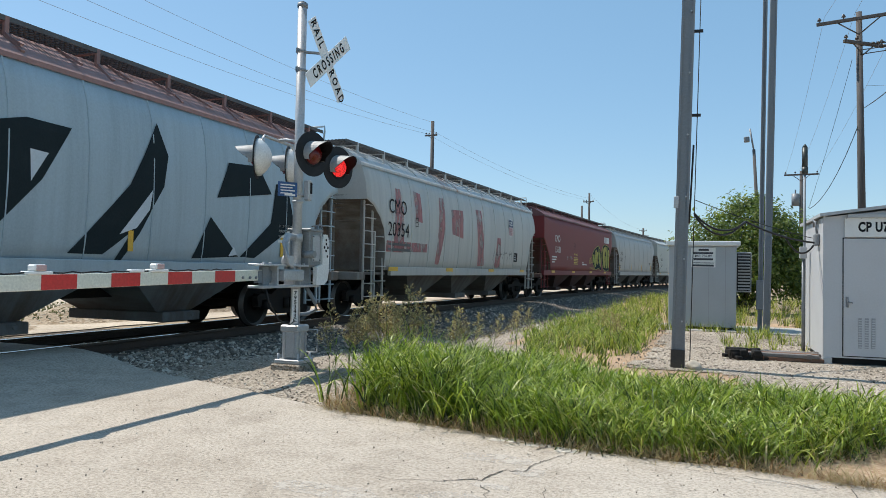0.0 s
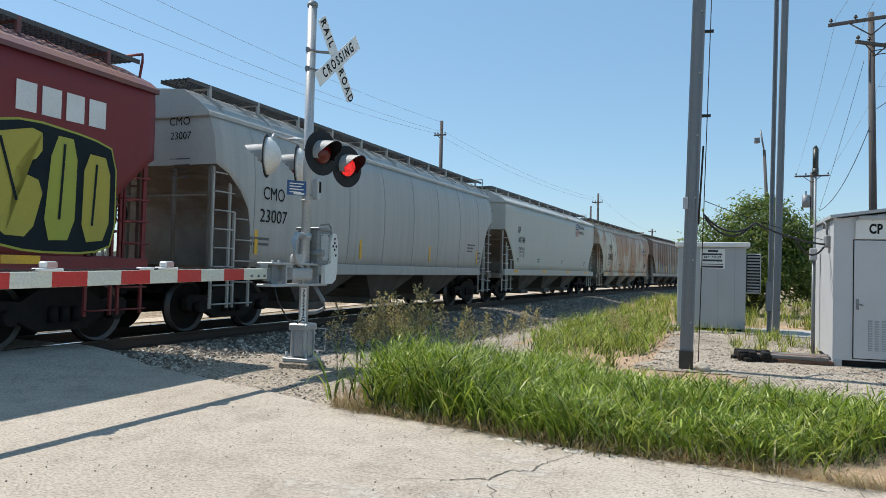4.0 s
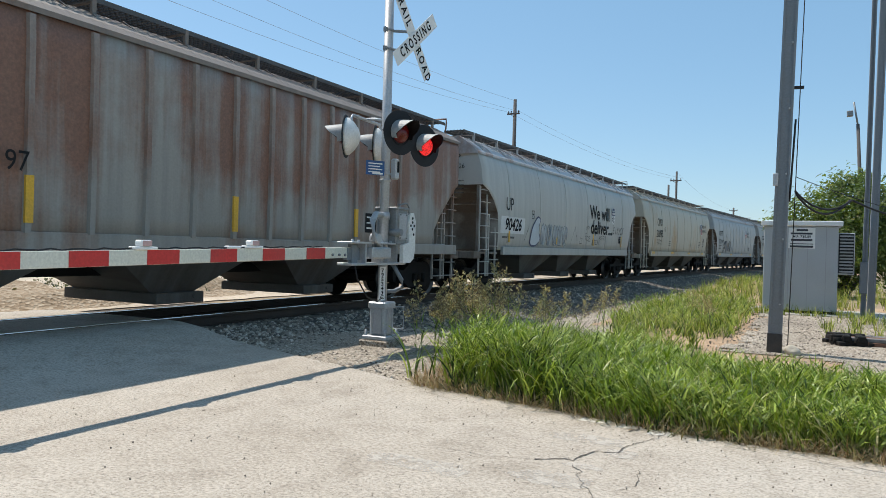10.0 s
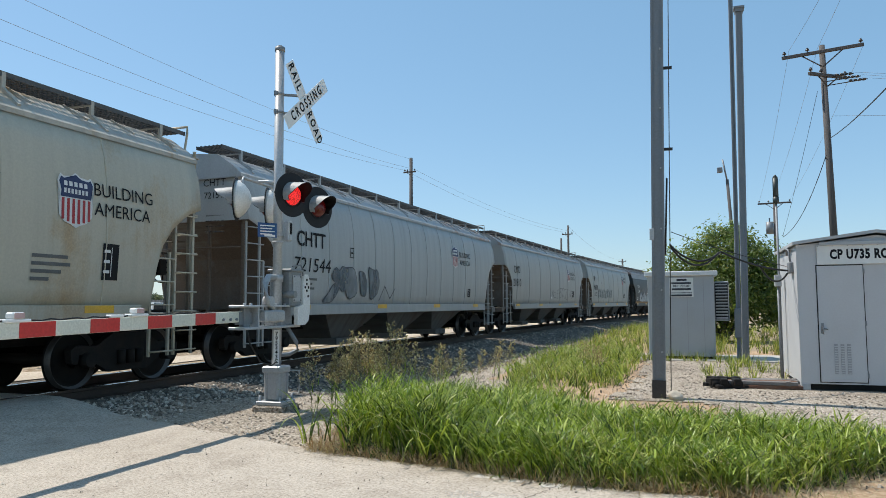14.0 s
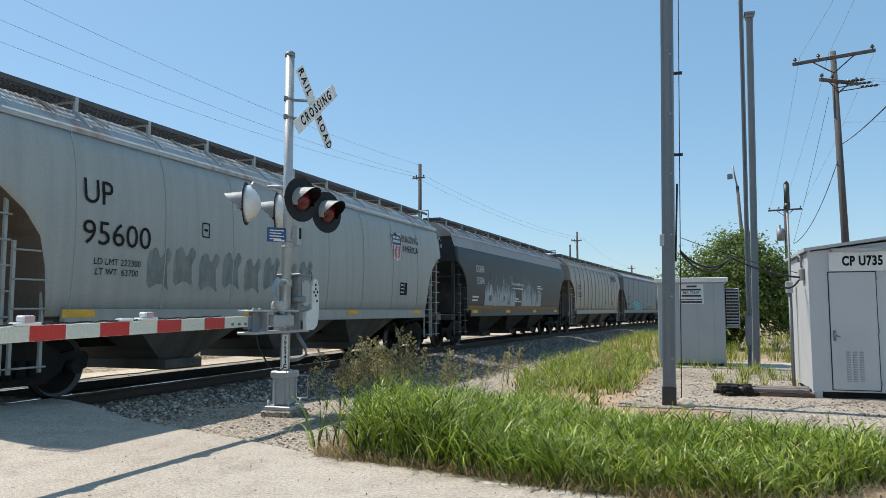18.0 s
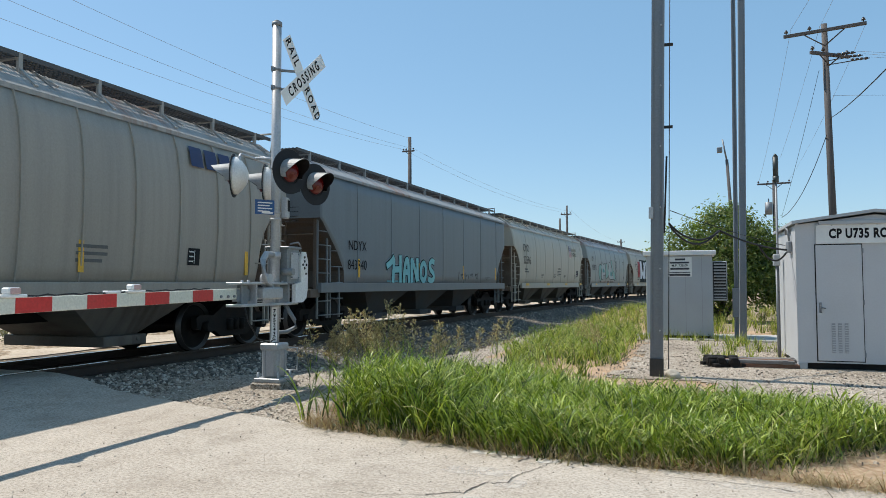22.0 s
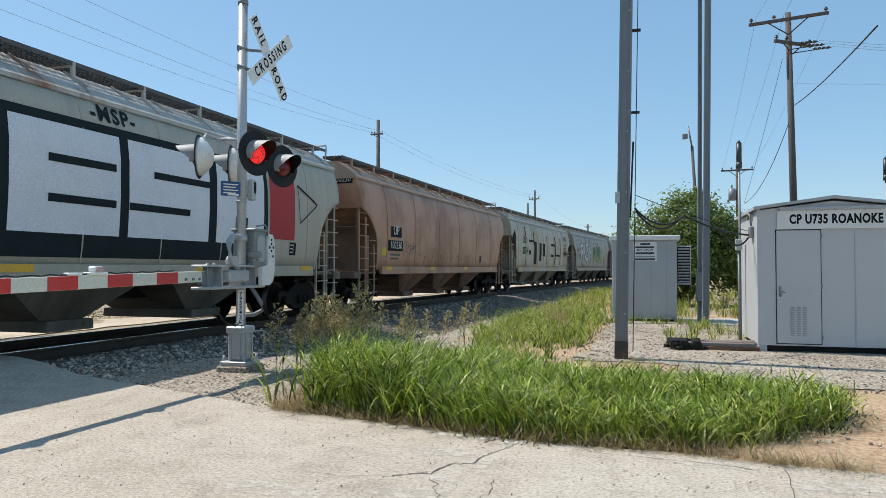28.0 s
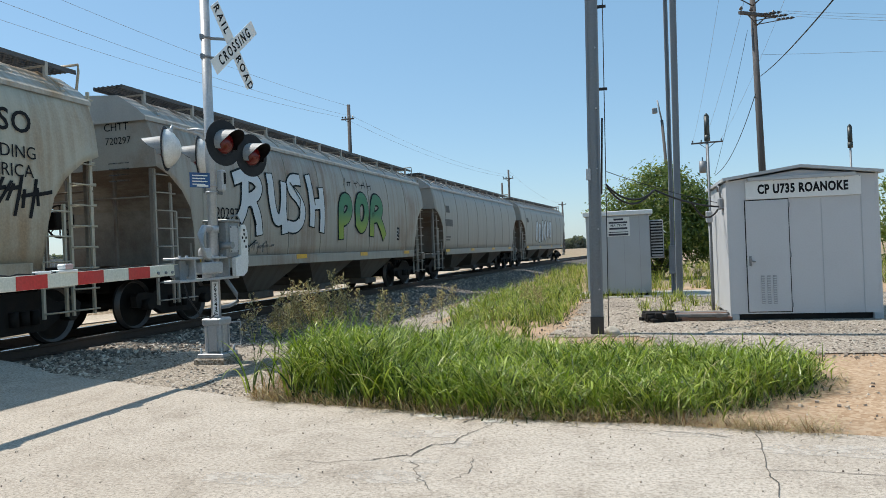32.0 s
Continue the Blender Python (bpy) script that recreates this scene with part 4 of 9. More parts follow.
def painted(car, kind, polys, material, name="painted_shape", proud=0.008, label=""):
    """Flat painted shapes, each a list of (y, z), cut into strips so that they follow the side sheet."""
    bm = bm_new()
    for poly in polys:
        bm.faces.new([bm.verts.new((0, y, z)) for y, z in poly])
    bmesh.ops.triangulate(bm, faces=bm.faces[:])
    zs = [1.5 + 0.3 * i for i in range(8)]
    for z in zs:
        bmesh.ops.bisect_plane(bm, geom=bm.verts[:] + bm.edges[:] + bm.faces[:], plane_co=(0, 0, z), plane_no=(0, 0, 1))
    for v in bm.verts:
        v.co.x = xs_of(kind, v.co.z) + proud
    for f in bm.faces:
        f.normal_update()
        if f.normal.x < 0:
            f.normal_flip()
    return part(name, bm, material, car, label)


# ---------------------------------------------------------------- the train
INK = surface("stencil_black", (0.015, 0.015, 0.016), 0.8, amount=0.15, dirt=(0.07, 0.07, 0.07), relief=0.03, spec=0.2)
CHALK = plain("stencil_white", (0.7, 0.7, 0.68), 0.6)
FAINT = surface("faded_print", (0.13, 0.13, 0.125), 0.8, amount=0.4, dirt=(0.25, 0.25, 0.24), relief=0.02, spec=0.2)
GOLD = plain("stencil_yellow", (0.6, 0.45, 0.05), 0.6)
RUSTSTRIPE = surface("orange_stripe", (0.3, 0.16, 0.05), 0.7, amount=0.6, dirt=(0.16, 0.1, 0.07), scale=3)
EMBLUE = plain("emblem_blue", (0.018, 0.03, 0.1), 0.5)
EMRED = plain("emblem_red", (0.4, 0.03, 0.035), 0.5)
PATCHGREY = plain("patch_grey", (0.42, 0.43, 0.43), 0.6)


def spray(name, col, cover=0.5, scale=1.4):
    """Thin spray paint: cloudy cover over the paint below."""
    m, nd, lk, bs = nodes_of(name)
    bs.inputs["Base Color"].default_value = (*col, 1)
    bs.inputs["Roughness"].default_value = 0.6
    a = ramp(nd, lk, noise_tex(nd, lk, scale, 5, (1, 1.6, 0.7)), [(max(0.0, 0.62 - cover * 0.5), (0, 0, 0)), (0.85 - cover * 0.25, (0.95, 0.95, 0.95))])
    lk.new(a, bs.inputs["Alpha"])
    return m


WASHPINK = spray("pink_wash", (0.42, 0.16, 0.16), 0.75, 2.2)
WASHWHITE = spray("white_overspray", (0.55, 0.57, 0.58), 0.7, 1.8)
WASHGREY = spray("grey_overspray", (0.25, 0.27, 0.28), 0.75, 1.6)
SCRIBE = spray("dark_pencil", (0.07, 0.075, 0.08), 1.0, 9.0)
WASHDARK = spray("dark_scrawl_wash", (0.12, 0.13, 0.14), 0.6, 2.5)
FADED = spray("faded_overpaint", (0.22, 0.25, 0.235), 0.85, 2.4)
FLAME, nd, lk, bs = nodes_of("smoky_white")
bs.inputs["Base Color"].default_value = (0.5, 0.53, 0.55, 1)
bs.inputs["Roughness"].default_value = 0.6
tc, sep = nd.new("ShaderNodeTexCoord"), nd.new("ShaderNodeSeparateXYZ")
lk.new(tc.outputs["Object"], sep.inputs["Vector"])
mr = nd.new("ShaderNodeMapRange")
mr.inputs["From Min"].default_value, mr.inputs["From Max"].default_value = 1.45, 2.7
mr.inputs["To Min"].default_value, mr.inputs["To Max"].default_value = 0.38, -0.1
lk.new(sep.outputs["Z"], mr.inputs["Value"])
wisp = nd.new("ShaderNodeMath")
wisp.operation = "ADD"
lk.new(mr.outputs["Result"], wisp.inputs[0])
lk.new(noise_tex(nd, lk, 2.2, 5, (1, 2.2, 0.55), 0.6), wisp.inputs[1])
lk.new(ramp(nd, lk, wisp.outputs["Value"], [(0.48, (0, 0, 0)), (0.8, (0.85, 0.85, 0.85))]), bs.inputs["Alpha"])
AQUATEAL = plain("spray_aqua_teal", (0.09, 0.29, 0.33), 0.6)
MINT = surface("spray_mint", (0.2, 0.4, 0.35), 0.6, amount=0.5, dirt=(0.42, 0.47, 0.46), scale=1.5)
PALESILVER = surface("spray_silver", (0.42, 0.45, 0.45), 0.6, amount=0.5, dirt=(0.25, 0.4, 0.37), scale=1.3)
WASHSALMON = spray("salmon_overspray", (0.42, 0.24, 0.17), 0.5, 1.8)
FADEGREEN, nd, lk, bs = nodes_of("spray_green_to_lime")
tc, sep = nd.new("ShaderNodeTexCoord"), nd.new("ShaderNodeSeparateXYZ")
lk.new(tc.outputs["Object"], sep.inputs["Vector"])
mr = nd.new("ShaderNodeMapRange")
mr.inputs["From Min"].default_value, mr.inputs["From Max"].default_value = 1.7, 3.1
lk.new(sep.outputs["Z"], mr.inputs["Value"])
lk.new(ramp(nd, lk, mr.outputs["Result"], [(0.25, (0.24, 0.34, 0.05)), (0.6, (0.05, 0.2, 0.1))]), bs.inputs["Base Color"])
bs.inputs["Roughness"].default_value = 0.6
DULL = plain("dull_outline", (0.06, 0.065, 0.07), 0.7)
TEAL = plain("spray_teal", (0.08, 0.3, 0.29), 0.6)
AQUA = plain("spray_aqua", (0.2, 0.5, 0.52), 0.6)
LIGHTAQUA = plain("spray_light_aqua", (0.26, 0.33, 0.36), 0.6)
PALE = plain("spray_pale", (0.55, 0.6, 0.63), 0.6)
LIMEFILL = plain("spray_yellow_green", (0.36, 0.38, 0.05), 0.6)
MUSTARD = plain("spray_mustard", (0.42, 0.36, 0.05), 0.6)
NAVY = surface("spray_navy", (0.012, 0.02, 0.023), 0.8, amount=0.15, dirt=(0.06, 0.07, 0.07), relief=0.03, spec=0.2)
BLOCKRED = plain("spray_red", (0.42, 0.02, 0.025), 0.6)
BLOCKWHITE = surface("roller_white", (0.68, 0.7, 0.74), 0.55, amount=0.25, dirt=(0.5, 0.52, 0.58), scale=2, relief=0.05)


def emblem(car, kind, y, z, h):
    """Shield: white rim, blue head, red and white stripes; no words."""
    half = [(0, 0.5), (0.12, 0.43), (0.3, 0.41), (0.38, 0.45), (0.46, 0.32), (0.4, 0.16), (0.43, -0.08), (0.41, -0.28), (0.28, -0.4), (0.1, -0.45), (0, -0.5)]
    rim = half + [(-a, b) for a, b in half[-2:0:-1]]
    e = painted(car, kind, [[(y + a * h * 0.9, z + b * h) for a, b in rim[::-1]]], CHALK, "emblem", 0.01, "shield emblem in blue, red and white")
    top = [(0, 0.46), (0.12, 0.39), (0.3, 0.37), (0.37, 0.4), (0.42, 0.31), (0.37, 0.16), (0.38, 0.04)]
    head = top + [(-a, b) for a, b in top[:0:-1]]
    painted(e, kind, [[(y + a * h * 0.9, z + b * h) for a, b in head[::-1]]], EMBLUE, "emblem_head", 0.015)
    for i in range(6):
        a = -0.355 + 0.13 * i
        lo = -0.43 + 0.34 * abs(a + 0.03) ** 1.4
        painted(e, kind, [[(y + a * h * 0.9, z + 0.02 * h), (y + (a + 0.065) * h * 0.9, z + 0.02 * h), (y + (a + 0.065) * h * 0.9, z + lo * h), (y + a * h * 0.9, z + lo * h)]], EMRED, "emblem_stripe", 0.015)
    for b, n in ((0.24, 5), (0.11, 7)):
        w = 0.56 * h / n
        for i in range(n):
            u = y - 0.28 * h + i * w
            painted(e, kind, [[(u, z + b * h), (u + 0.65 * w, z + b * h), (u + 0.65 * w, z + (b + 0.085) * h), (u, z + (b + 0.085) * h)]], CHALK, "emblem_bar", 0.02)
    return e


def slogan(car, kind, y, z, size=0.27, ink=None):
    mark(car, kind, "BUILDING", y, z + size * 0.52, size, ink or INK, "slogan")
    mark(car, kind, "AMERICA", y - 0.02, z - size * 0.52, size, ink or INK, "slogan")


def bars(car, kind, y, z, lines, h=0.05, ink=None, seed=0):
    """Small print too fine to read: one bar a line."""
    r = random.Random(seed)
    for i, w in enumerate(lines):
        zz = z - i * h * 2.1
        painted(car, kind, [[(y, zz), (y + w, zz), (y + w, zz + h), (y, zz + h)]], ink or FAINT, "print_line", 0.01)


def stencil_box(car, kind, y, z, w=0.5, h=0.36):
    b = painted(car, kind, [[(y - w / 2, z - h / 2), (y + w / 2, z - h / 2), (y + w / 2, z + h / 2), (y - w / 2, z + h / 2)]], INK, "stencil_panel", 0.01, "black stencil panel with white lines")
    for i in range(3):
        painted(b, kind, [[(y - w * 0.42, z + h * (0.25 - 0.28 * i)), (y - w * 0.05, z + h * (0.25 - 0.28 * i)), (y - w * 0.05, z + h * (0.33 - 0.28 * i)), (y - w * 0.42, z + h * (0.33 - 0.28 * i))]], CHALK, "print_line", 0.015)
    painted(b, kind, [[(y + w * 0.02, z - h * 0.4), (y + w * 0.06, z - h * 0.4), (y + w * 0.06, z + h * 0.4), (y + w * 0.02, z + h * 0.4)]], CHALK, "print_line", 0.015)


def frame_mark(car, kind, y, z, w=0.2, h=0.26):
    for a, b, c, d in ((-w / 2, w / 2, h / 2 - 0.02, h / 2), (-w / 2, w / 2, -h / 2, -h / 2 + 0.02), (-w / 2, -w / 2 + 0.02, -h / 2, h / 2), (w / 2 - 0.02, w / 2, -h / 2, h / 2), (-w / 4, w / 4, -0.02, 0.02)):
        painted(car, kind, [[(y + a, z + c), (y + b, z + c), (y + b, z + d), (y + a, z + d)]], INK, "plate_mark", 0.01)


def lobes(car, kind, y0, y1, z0, z1, n, fill, rim, seed, fat=1.0, slash=True, grow=0.06):
    """Unreadable bubble graffiti: overlapping wavy lobes with a rim."""
    r = random.Random(seed)
    w = (y1 - y0) / n
    for i in range(n):
        cy, cz = y0 + w * (i + 0.5), (z0 + z1) / 2 + r.uniform(-0.08, 0.08) * (z1 - z0)
        hy, hz = w * 0.55 * fat * r.uniform(0.85, 1.15), (z1 - z0) / 2 * r.uniform(0.82, 1.05)
        pts, m = [], 14
        ph, k = r.random() * 6, r.choice((2, 3))
        for j in range(m):
            a = 2 * math.pi * j / m
            q = 1 + 0.18 * math.sin(k * a + ph)
            c, s = math.cos(a), math.sin(a)
            c, s = math.copysign(abs(c) ** 0.6, c), math.copysign(abs(s) ** 0.6, s)
            pts.append((cy + hy * q * c + 0.12 * s * hz, cz + hz * q * s * 0.95))
        big = [(cy + (a - cy) * (1 + grow / hy), cz + (b - cz) * (1 + grow / hz)) for a, b in pts]
        f = fill[i % len(fill)] if isinstance(fill, list) else fill
        g = painted(car, kind, [[(a, min(3.8, max(1.28, b))) for a, b in big]], rim, "graffiti_letter", 0.008 + 0.003 * (i % 3), "sprayed bubble shape with a dark rim")
        if f is not None:
            painted(g, kind, [[(a, min(3.78, max(1.3, b))) for a, b in pts]], f, "graffiti_fill", 0.018 + 0.003 * (i % 3))
        if slash:
            u = r.uniform(-0.3, 0.3) * hy
            painted(g, kind, [[(cy + u - 0.03, cz - 0.55 * hz), (cy + u + 0.05, cz - 0.5 * hz), (cy + u + 0.1, cz + 0.35 * hz), (cy + u + 0.03, cz + 0.5 * hz)]], rim, "graffiti_stroke", 0.027)


def scrawl(car, kind, y0, y1, z, h, n, ink, seed, thick=0.022):
    """Thin hand-drawn strokes that form no readable word."""
    r = random.Random(seed)
    for i in range(n):
        a, b = y0 + (y1 - y0) * i / n, z + r.uniform(-0.15, 0.15) * h
        dy, dz = r.uniform(-0.12, 0.25), r.uniform(0.4, 1.0) * h * r.choice((1, 1, -1))
        painted(car, kind, [[(a, b - dz / 2), (a + thick, b - dz / 2), (a + dy + thick, b + dz / 2), (a + dy, b + dz / 2)]], ink, "scrawl_stroke", 0.01)
        if i % 2:
            painted(car, kind, [[(a, b), (a + 0.3, b + 0.1 * h), (a + 0.3, b + 0.1 * h + thick), (a, b + thick)]], ink, "scrawl_stroke", 0.01)


def rects(car, kind, boxes, material, name="painted_block", proud=0.01):
    for a, b, c, d in boxes:
        painted(car, kind, [[(a, c), (b, c), (b, d), (a, d)]], material, name, proud)


def outset(poly, d):
    """The outline of a shape moved outward by d."""
    n, area = len(poly), 0.0
    for i in range(n):
        (a, b), (c, e) = poly[i], poly[(i + 1) % n]
        area += a * e - c * b
    sg, out = (1 if area > 0 else -1), []
    for i in range(n):
        p, q, r = Vector(poly[i - 1]), Vector(poly[i]), Vector(poly[(i + 1) % n])
        u, v = (q - p).normalized(), (r - q).normalized()
        m = Vector((u.y + v.y, -u.x - v.x)) * sg
        m = m / max(0.7, m.length_squared / 2) if m.length > 1e-4 else Vector((0, 0))
        out.append((q.x + d * m.x, min(3.85, max(1.06, q.y + d * m.y))))
    return out


def rounded(poly):
    """Cut the corners of a shape so that it reads as sprayed freehand."""
    out = []
    for i in range(len(poly)):
        (a, b), (c, e) = poly[i], poly[(i + 1) % len(poly)]
        out += [(0.8 * a + 0.2 * c, 0.8 * b + 0.2 * e), (0.2 * a + 0.8 * c, 0.2 * b + 0.8 * e)]
    return out


def strip(line, width):
    """Quads of one stroke of even width, mitred at its bends."""
    pts = [Vector(q) for q in line]
    dirs = [(b - a).normalized() for a, b in zip(pts, pts[1:])]
    pts[0], pts[-1] = pts[0] - dirs[0] * width * 0.3, pts[-1] + dirs[-1] * width * 0.3
    left, right = [], []
    for i, q in enumerate(pts):
        u, v = dirs[max(0, i - 1)], dirs[min(len(dirs) - 1, i)]
        m = Vector((-u.y - v.y, u.x + v.x))
        m = m * (width / 2) / max(0.6, m.length_squared / 2) if m.length > 1e-3 else Vector((-v.y, v.x)) * width / 2
        left.append((q.x + m.x, min(3.86, max(1.07, q.y + m.y))))
        right.append((q.x - m.x, min(3.86, max(1.07, q.y - m.y))))
    return [[left[i], right[i], right[i + 1], left[i + 1]] for i in range(len(pts) - 1)]


def bent(line):
    """Round the bends of a stroke."""
    out = [line[0]]
    for (a, b), (c, e), (g, h) in zip(line, line[1:], line[2:]):
        out += [(0.3 * a + 0.7 * c, 0.3 * b + 0.7 * e), (0.7 * c + 0.3 * g, 0.7 * e + 0.3 * h)]
    return out + [line[-1]]


def sprayed(car, kind, shapes, fills, rim, edge=0.05, base=0.0):
    """Graffiti shapes: a drawn rim and the fill over it."""
    for i, poly in enumerate(shapes):
        p = rounded(poly)
        up = base + 0.0015 * (i % 3)
        g = painted(car, kind, [outset(p, edge)], rim, "graffiti_letter", 0.012 + up, "sprayed letter shape with a drawn rim")
        painted(g, kind, [p], fills[i % len(fills)], "graffiti_fill", 0.018 + up)


def fat_letters(car, kind, letters, width, fills, rim, edge=0.045, halo=None):
    """Graffiti letters of broad strokes: a rim under all strokes of a letter and the fill over them."""
    for i, lines in enumerate(letters):
        g = None
        for j, line in enumerate(lines):
            q, up = bent(bent(line)), 0.0012 * (3 * (i % 2) + j)
            r = painted(g or car, kind, strip(q, width + 2 * edge), rim, "graffiti_rim", 0.012 + up)
            g = g or r
            if halo:
                painted(g, kind, strip(q, width + 2 * edge + 0.04), halo, "graffiti_halo", 0.006 + 0.3 * up)
            painted(g, kind, strip(q, width), fills[i % len(fills)], "graffiti_fill", 0.021 + up)


def strokes(car, kind, lines, width, ink, name="scrawl_stroke", proud=0.011):
    """Hand-drawn lines of one width, each laid on the side sheet."""
    for line in lines:
        painted(car, kind, strip(line, width), ink, name, proud)


TRAIN = []


def add_car(label, kind, col, rust=0.0, roof=None, ribs=0, rib_deep=0.012, bays=3, reflect="low", dirt=0.35, rustcol=(0.23, 0.09, 0.035), streak=0.4, rough=0.5, vert=0.45, bay=0.27, slope=0.5, posts=None, ends=0.5):
    k = len(TRAIN)
    rust = rust if rust > 0.09 else 0.0
    col = (0.92 * col[0], 0.9 * col[1], 0.86 * col[2])
    paint = car_paint("car_paint", col, rust, dirt, rustcol, rough, streak, seed=1.7 * k, vert=vert, posts=posts)
    roofp = car_paint("car_roof_paint", roof, 0.06, 0.0, rustcol, 0.6, 0.5, seed=1.7 * k + 0.5) if roof else paint
    # Bays: grimy car colour, scaled down by bay for underside shade.
    low = car_paint("car_bay_grime_shade", tuple(bay * a + 0.004 for a in col), 0.25, 0.15, (0.05, 0.035, 0.025), 0.8, 0.7, seed=1.7 * k + 0.8, low=2.2)
    near, far = (GAPS[k - 1] if k else GAPS[k] - 17.7), GAPS[k]
    a, b = near + COUPLED.get(k - 1, 0.0), far + COUPLED.get(k, 0.0)
    PLACED.append((0.35 + (a + b - near - far) / 2, b - a))
    # End sheets: brown dirt, and car colour cut by slope for shade.
    slope = car_paint("car_end_dirt_and_shade", tuple(slope * a for a in col), max(rust, ends), 0.8 * ends, (0.1, 0.066, 0.042), 0.7, 0.7, seed=1.7 * k + 0.3, low=2.8)
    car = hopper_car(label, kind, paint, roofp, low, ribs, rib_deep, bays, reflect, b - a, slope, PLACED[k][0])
    TRAIN.append(car)
    return car


# where the cars couple, where that differs from the even spacing of their marks
COUPLED = {1: -0.1, 3: -0.3, 7: -0.2, 8: -0.1, 10: -0.1, 11: -0.2, 12: -0.1, 13: -0.53, 14: -0.8, 15: -1.3, 16: -1.7, 17: -0.15, 18: 0.2, 19: 0.1}
PLACED = []
GAPS = [15.57, 33.25, 51.01, 68.03, 84.85, 103.23, 122.07, 140.51, 158.59, 177.13, 195.56, 213.24, 231.17, 248.39, 265.96, 283.49, 300.95, 318.34, 336.62, 354.83, 372.63, 390.35, 407.97]

# 0: pale blue car with black sprayed swashes
c = add_car("pale blue covered hopper with black graffiti and rusty roof", "curved", (0.4, 0.5, 0.57), 0.05, (0.3, 0.17, 0.15), 11, reflect="tall")
for p in ([(-1.6, 2.0), (-0.6, 2.9), (0.25, 3.12), (0.95, 3.1), (0.5, 2.35), (-0.3, 1.5), (-1.4, 1.4)], [(2.61, 3.5), (2.83, 3.0), (2.75, 2.5), (2.46, 2.05), (2.17, 1.78), (1.6, 1.38), (0.98, 1.38), (2.03, 2.45)],
          [(2.5, 2.1), (2.3, 1.75), (1.95, 1.28), (1.82, 1.28), (2.15, 1.8)], [(4.4, 3.12), (5.3, 3.18), (5.75, 2.68), (4.07, 2.45)], [(3.92, 2.1), (4.8, 1.42), (3.52, 1.36)], [(5.9, 2.9), (6.3, 2.95), (6.6, 2.1), (5.3, 1.4), (4.85, 1.42), (5.75, 2.1)], [(-5.5, 3.2), (-4.2, 3.3), (-3.6, 2.2), (-4.8, 1.5), (-5.8, 1.9)]):
    painted(c, "curved", [p], NAVY, "graffiti_shape", 0.01, "black sprayed swash")
for p in ([(0.3, 2.72), (0.58, 2.7), (0.32, 2.3)], [(2.5, 2.42), (2.45, 2.1), (2.2, 1.8), (1.87, 1.69)], [(4.62, 1.6), (4.75, 1.45), (4.5, 1.42)]):
    painted(c, "curved", [p], PALE, "graffiti_shape", 0.016)
bars(c, "curved", 6.05, 2.05, [0.5, 0.55, 0.4, 0.5], 0.05, CHALK)

# 1: light grey with pink wash
c = add_car("light grey covered hopper with faded pink paint stains", "curved", (0.55, 0.55, 0.53), 0.03, (0.55, 0.55, 0.53), 11)
mark(c, "curved", "CMO", -5.95, 2.92, 0.56, INK, "reporting_mark", wide=0.87)
mark(c, "curved", "20354", -5.9, 2.3, 0.54, INK, "car_number")
bars(c, "curved", -6.5, 1.88, [1.4, 1.45], 0.07)
for p in ([(-6.05, 3.45), (-5.75, 3.45), (-5.6, 2.9), (-5.5, 1.7), (-6.2, 1.7)], [(-4.9, 3.5), (-4.4, 3.45), (-4.3, 2.6), (-4.75, 2.65)], [(-2.95, 3.5), (-2.6, 3.5), (-2.5, 2.6), (-2.9, 1.4), (-3.2, 1.4)], [(-2.0, 3.2), (-0.9, 3.25), (-0.9, 2.3), (-1.9, 2.4)], [(0.4, 3.4), (1.0, 3.4), (1.4, 1.4), (0.7, 1.4)], [(2.8, 2.5), (3.2, 2.5), (3.4, 1.35), (2.6, 1.35)], [(-6.6, 2.0), (-3.9, 2.0), (-3.9, 1.75), (-6.6, 1.7)]):
    painted(c, "curved", [p], WASHPINK, "paint_stain", 0.007, "faded pink overspray")
emblem(c, "curved", 4.57, 2.98, 0.78)
frame_mark(c, "curved", -4.7, 2.6)
stencil_box(c, "curved", 5.3, 1.8)
scrawl(c, "curved", 2.3, 5.0, 1.85, 0.4, 9, WASHDARK, 1, 0.04)

# 2: maroon
c = add_car("dark maroon covered hopper with yellow graffiti", "flat", (0.2, 0.022, 0.024), 0.0, (0.17, 0.07, 0.07), 0, streak=0.25, rough=0.6, dirt=0.1)
mark(c, "flat", "CMO", -5.4, 2.89, 0.5, CHALK, "reporting_mark", wide=0.87)
mark(c, "flat", "13631", -5.3, 2.34, 0.46, CHALK, "car_number")
rects(c, "flat", [(6.05 + 0.38 * i, 6.35 + 0.38 * i, 3.14, 3.52) for i in range(4)], CHALK, "brand_block")
bars(c, "flat", -6.4, 1.95, [0.9, 0.8, 0.5], 0.06, CHALK)
mark(c, "flat", "WARNING", -1.55, 2.2, 0.16, GOLD, "lettering")
bars(c, "flat", -2.0, 2.0, [0.9, 1.0, 0.95, 0.8, 0.9], 0.04, GOLD)
bars(c, "flat", 0.0, 1.75, [0.3, 1.1], 0.05, CHALK)
frame_mark(c, "flat", -1.8, 2.65, 0.26, 0.32)
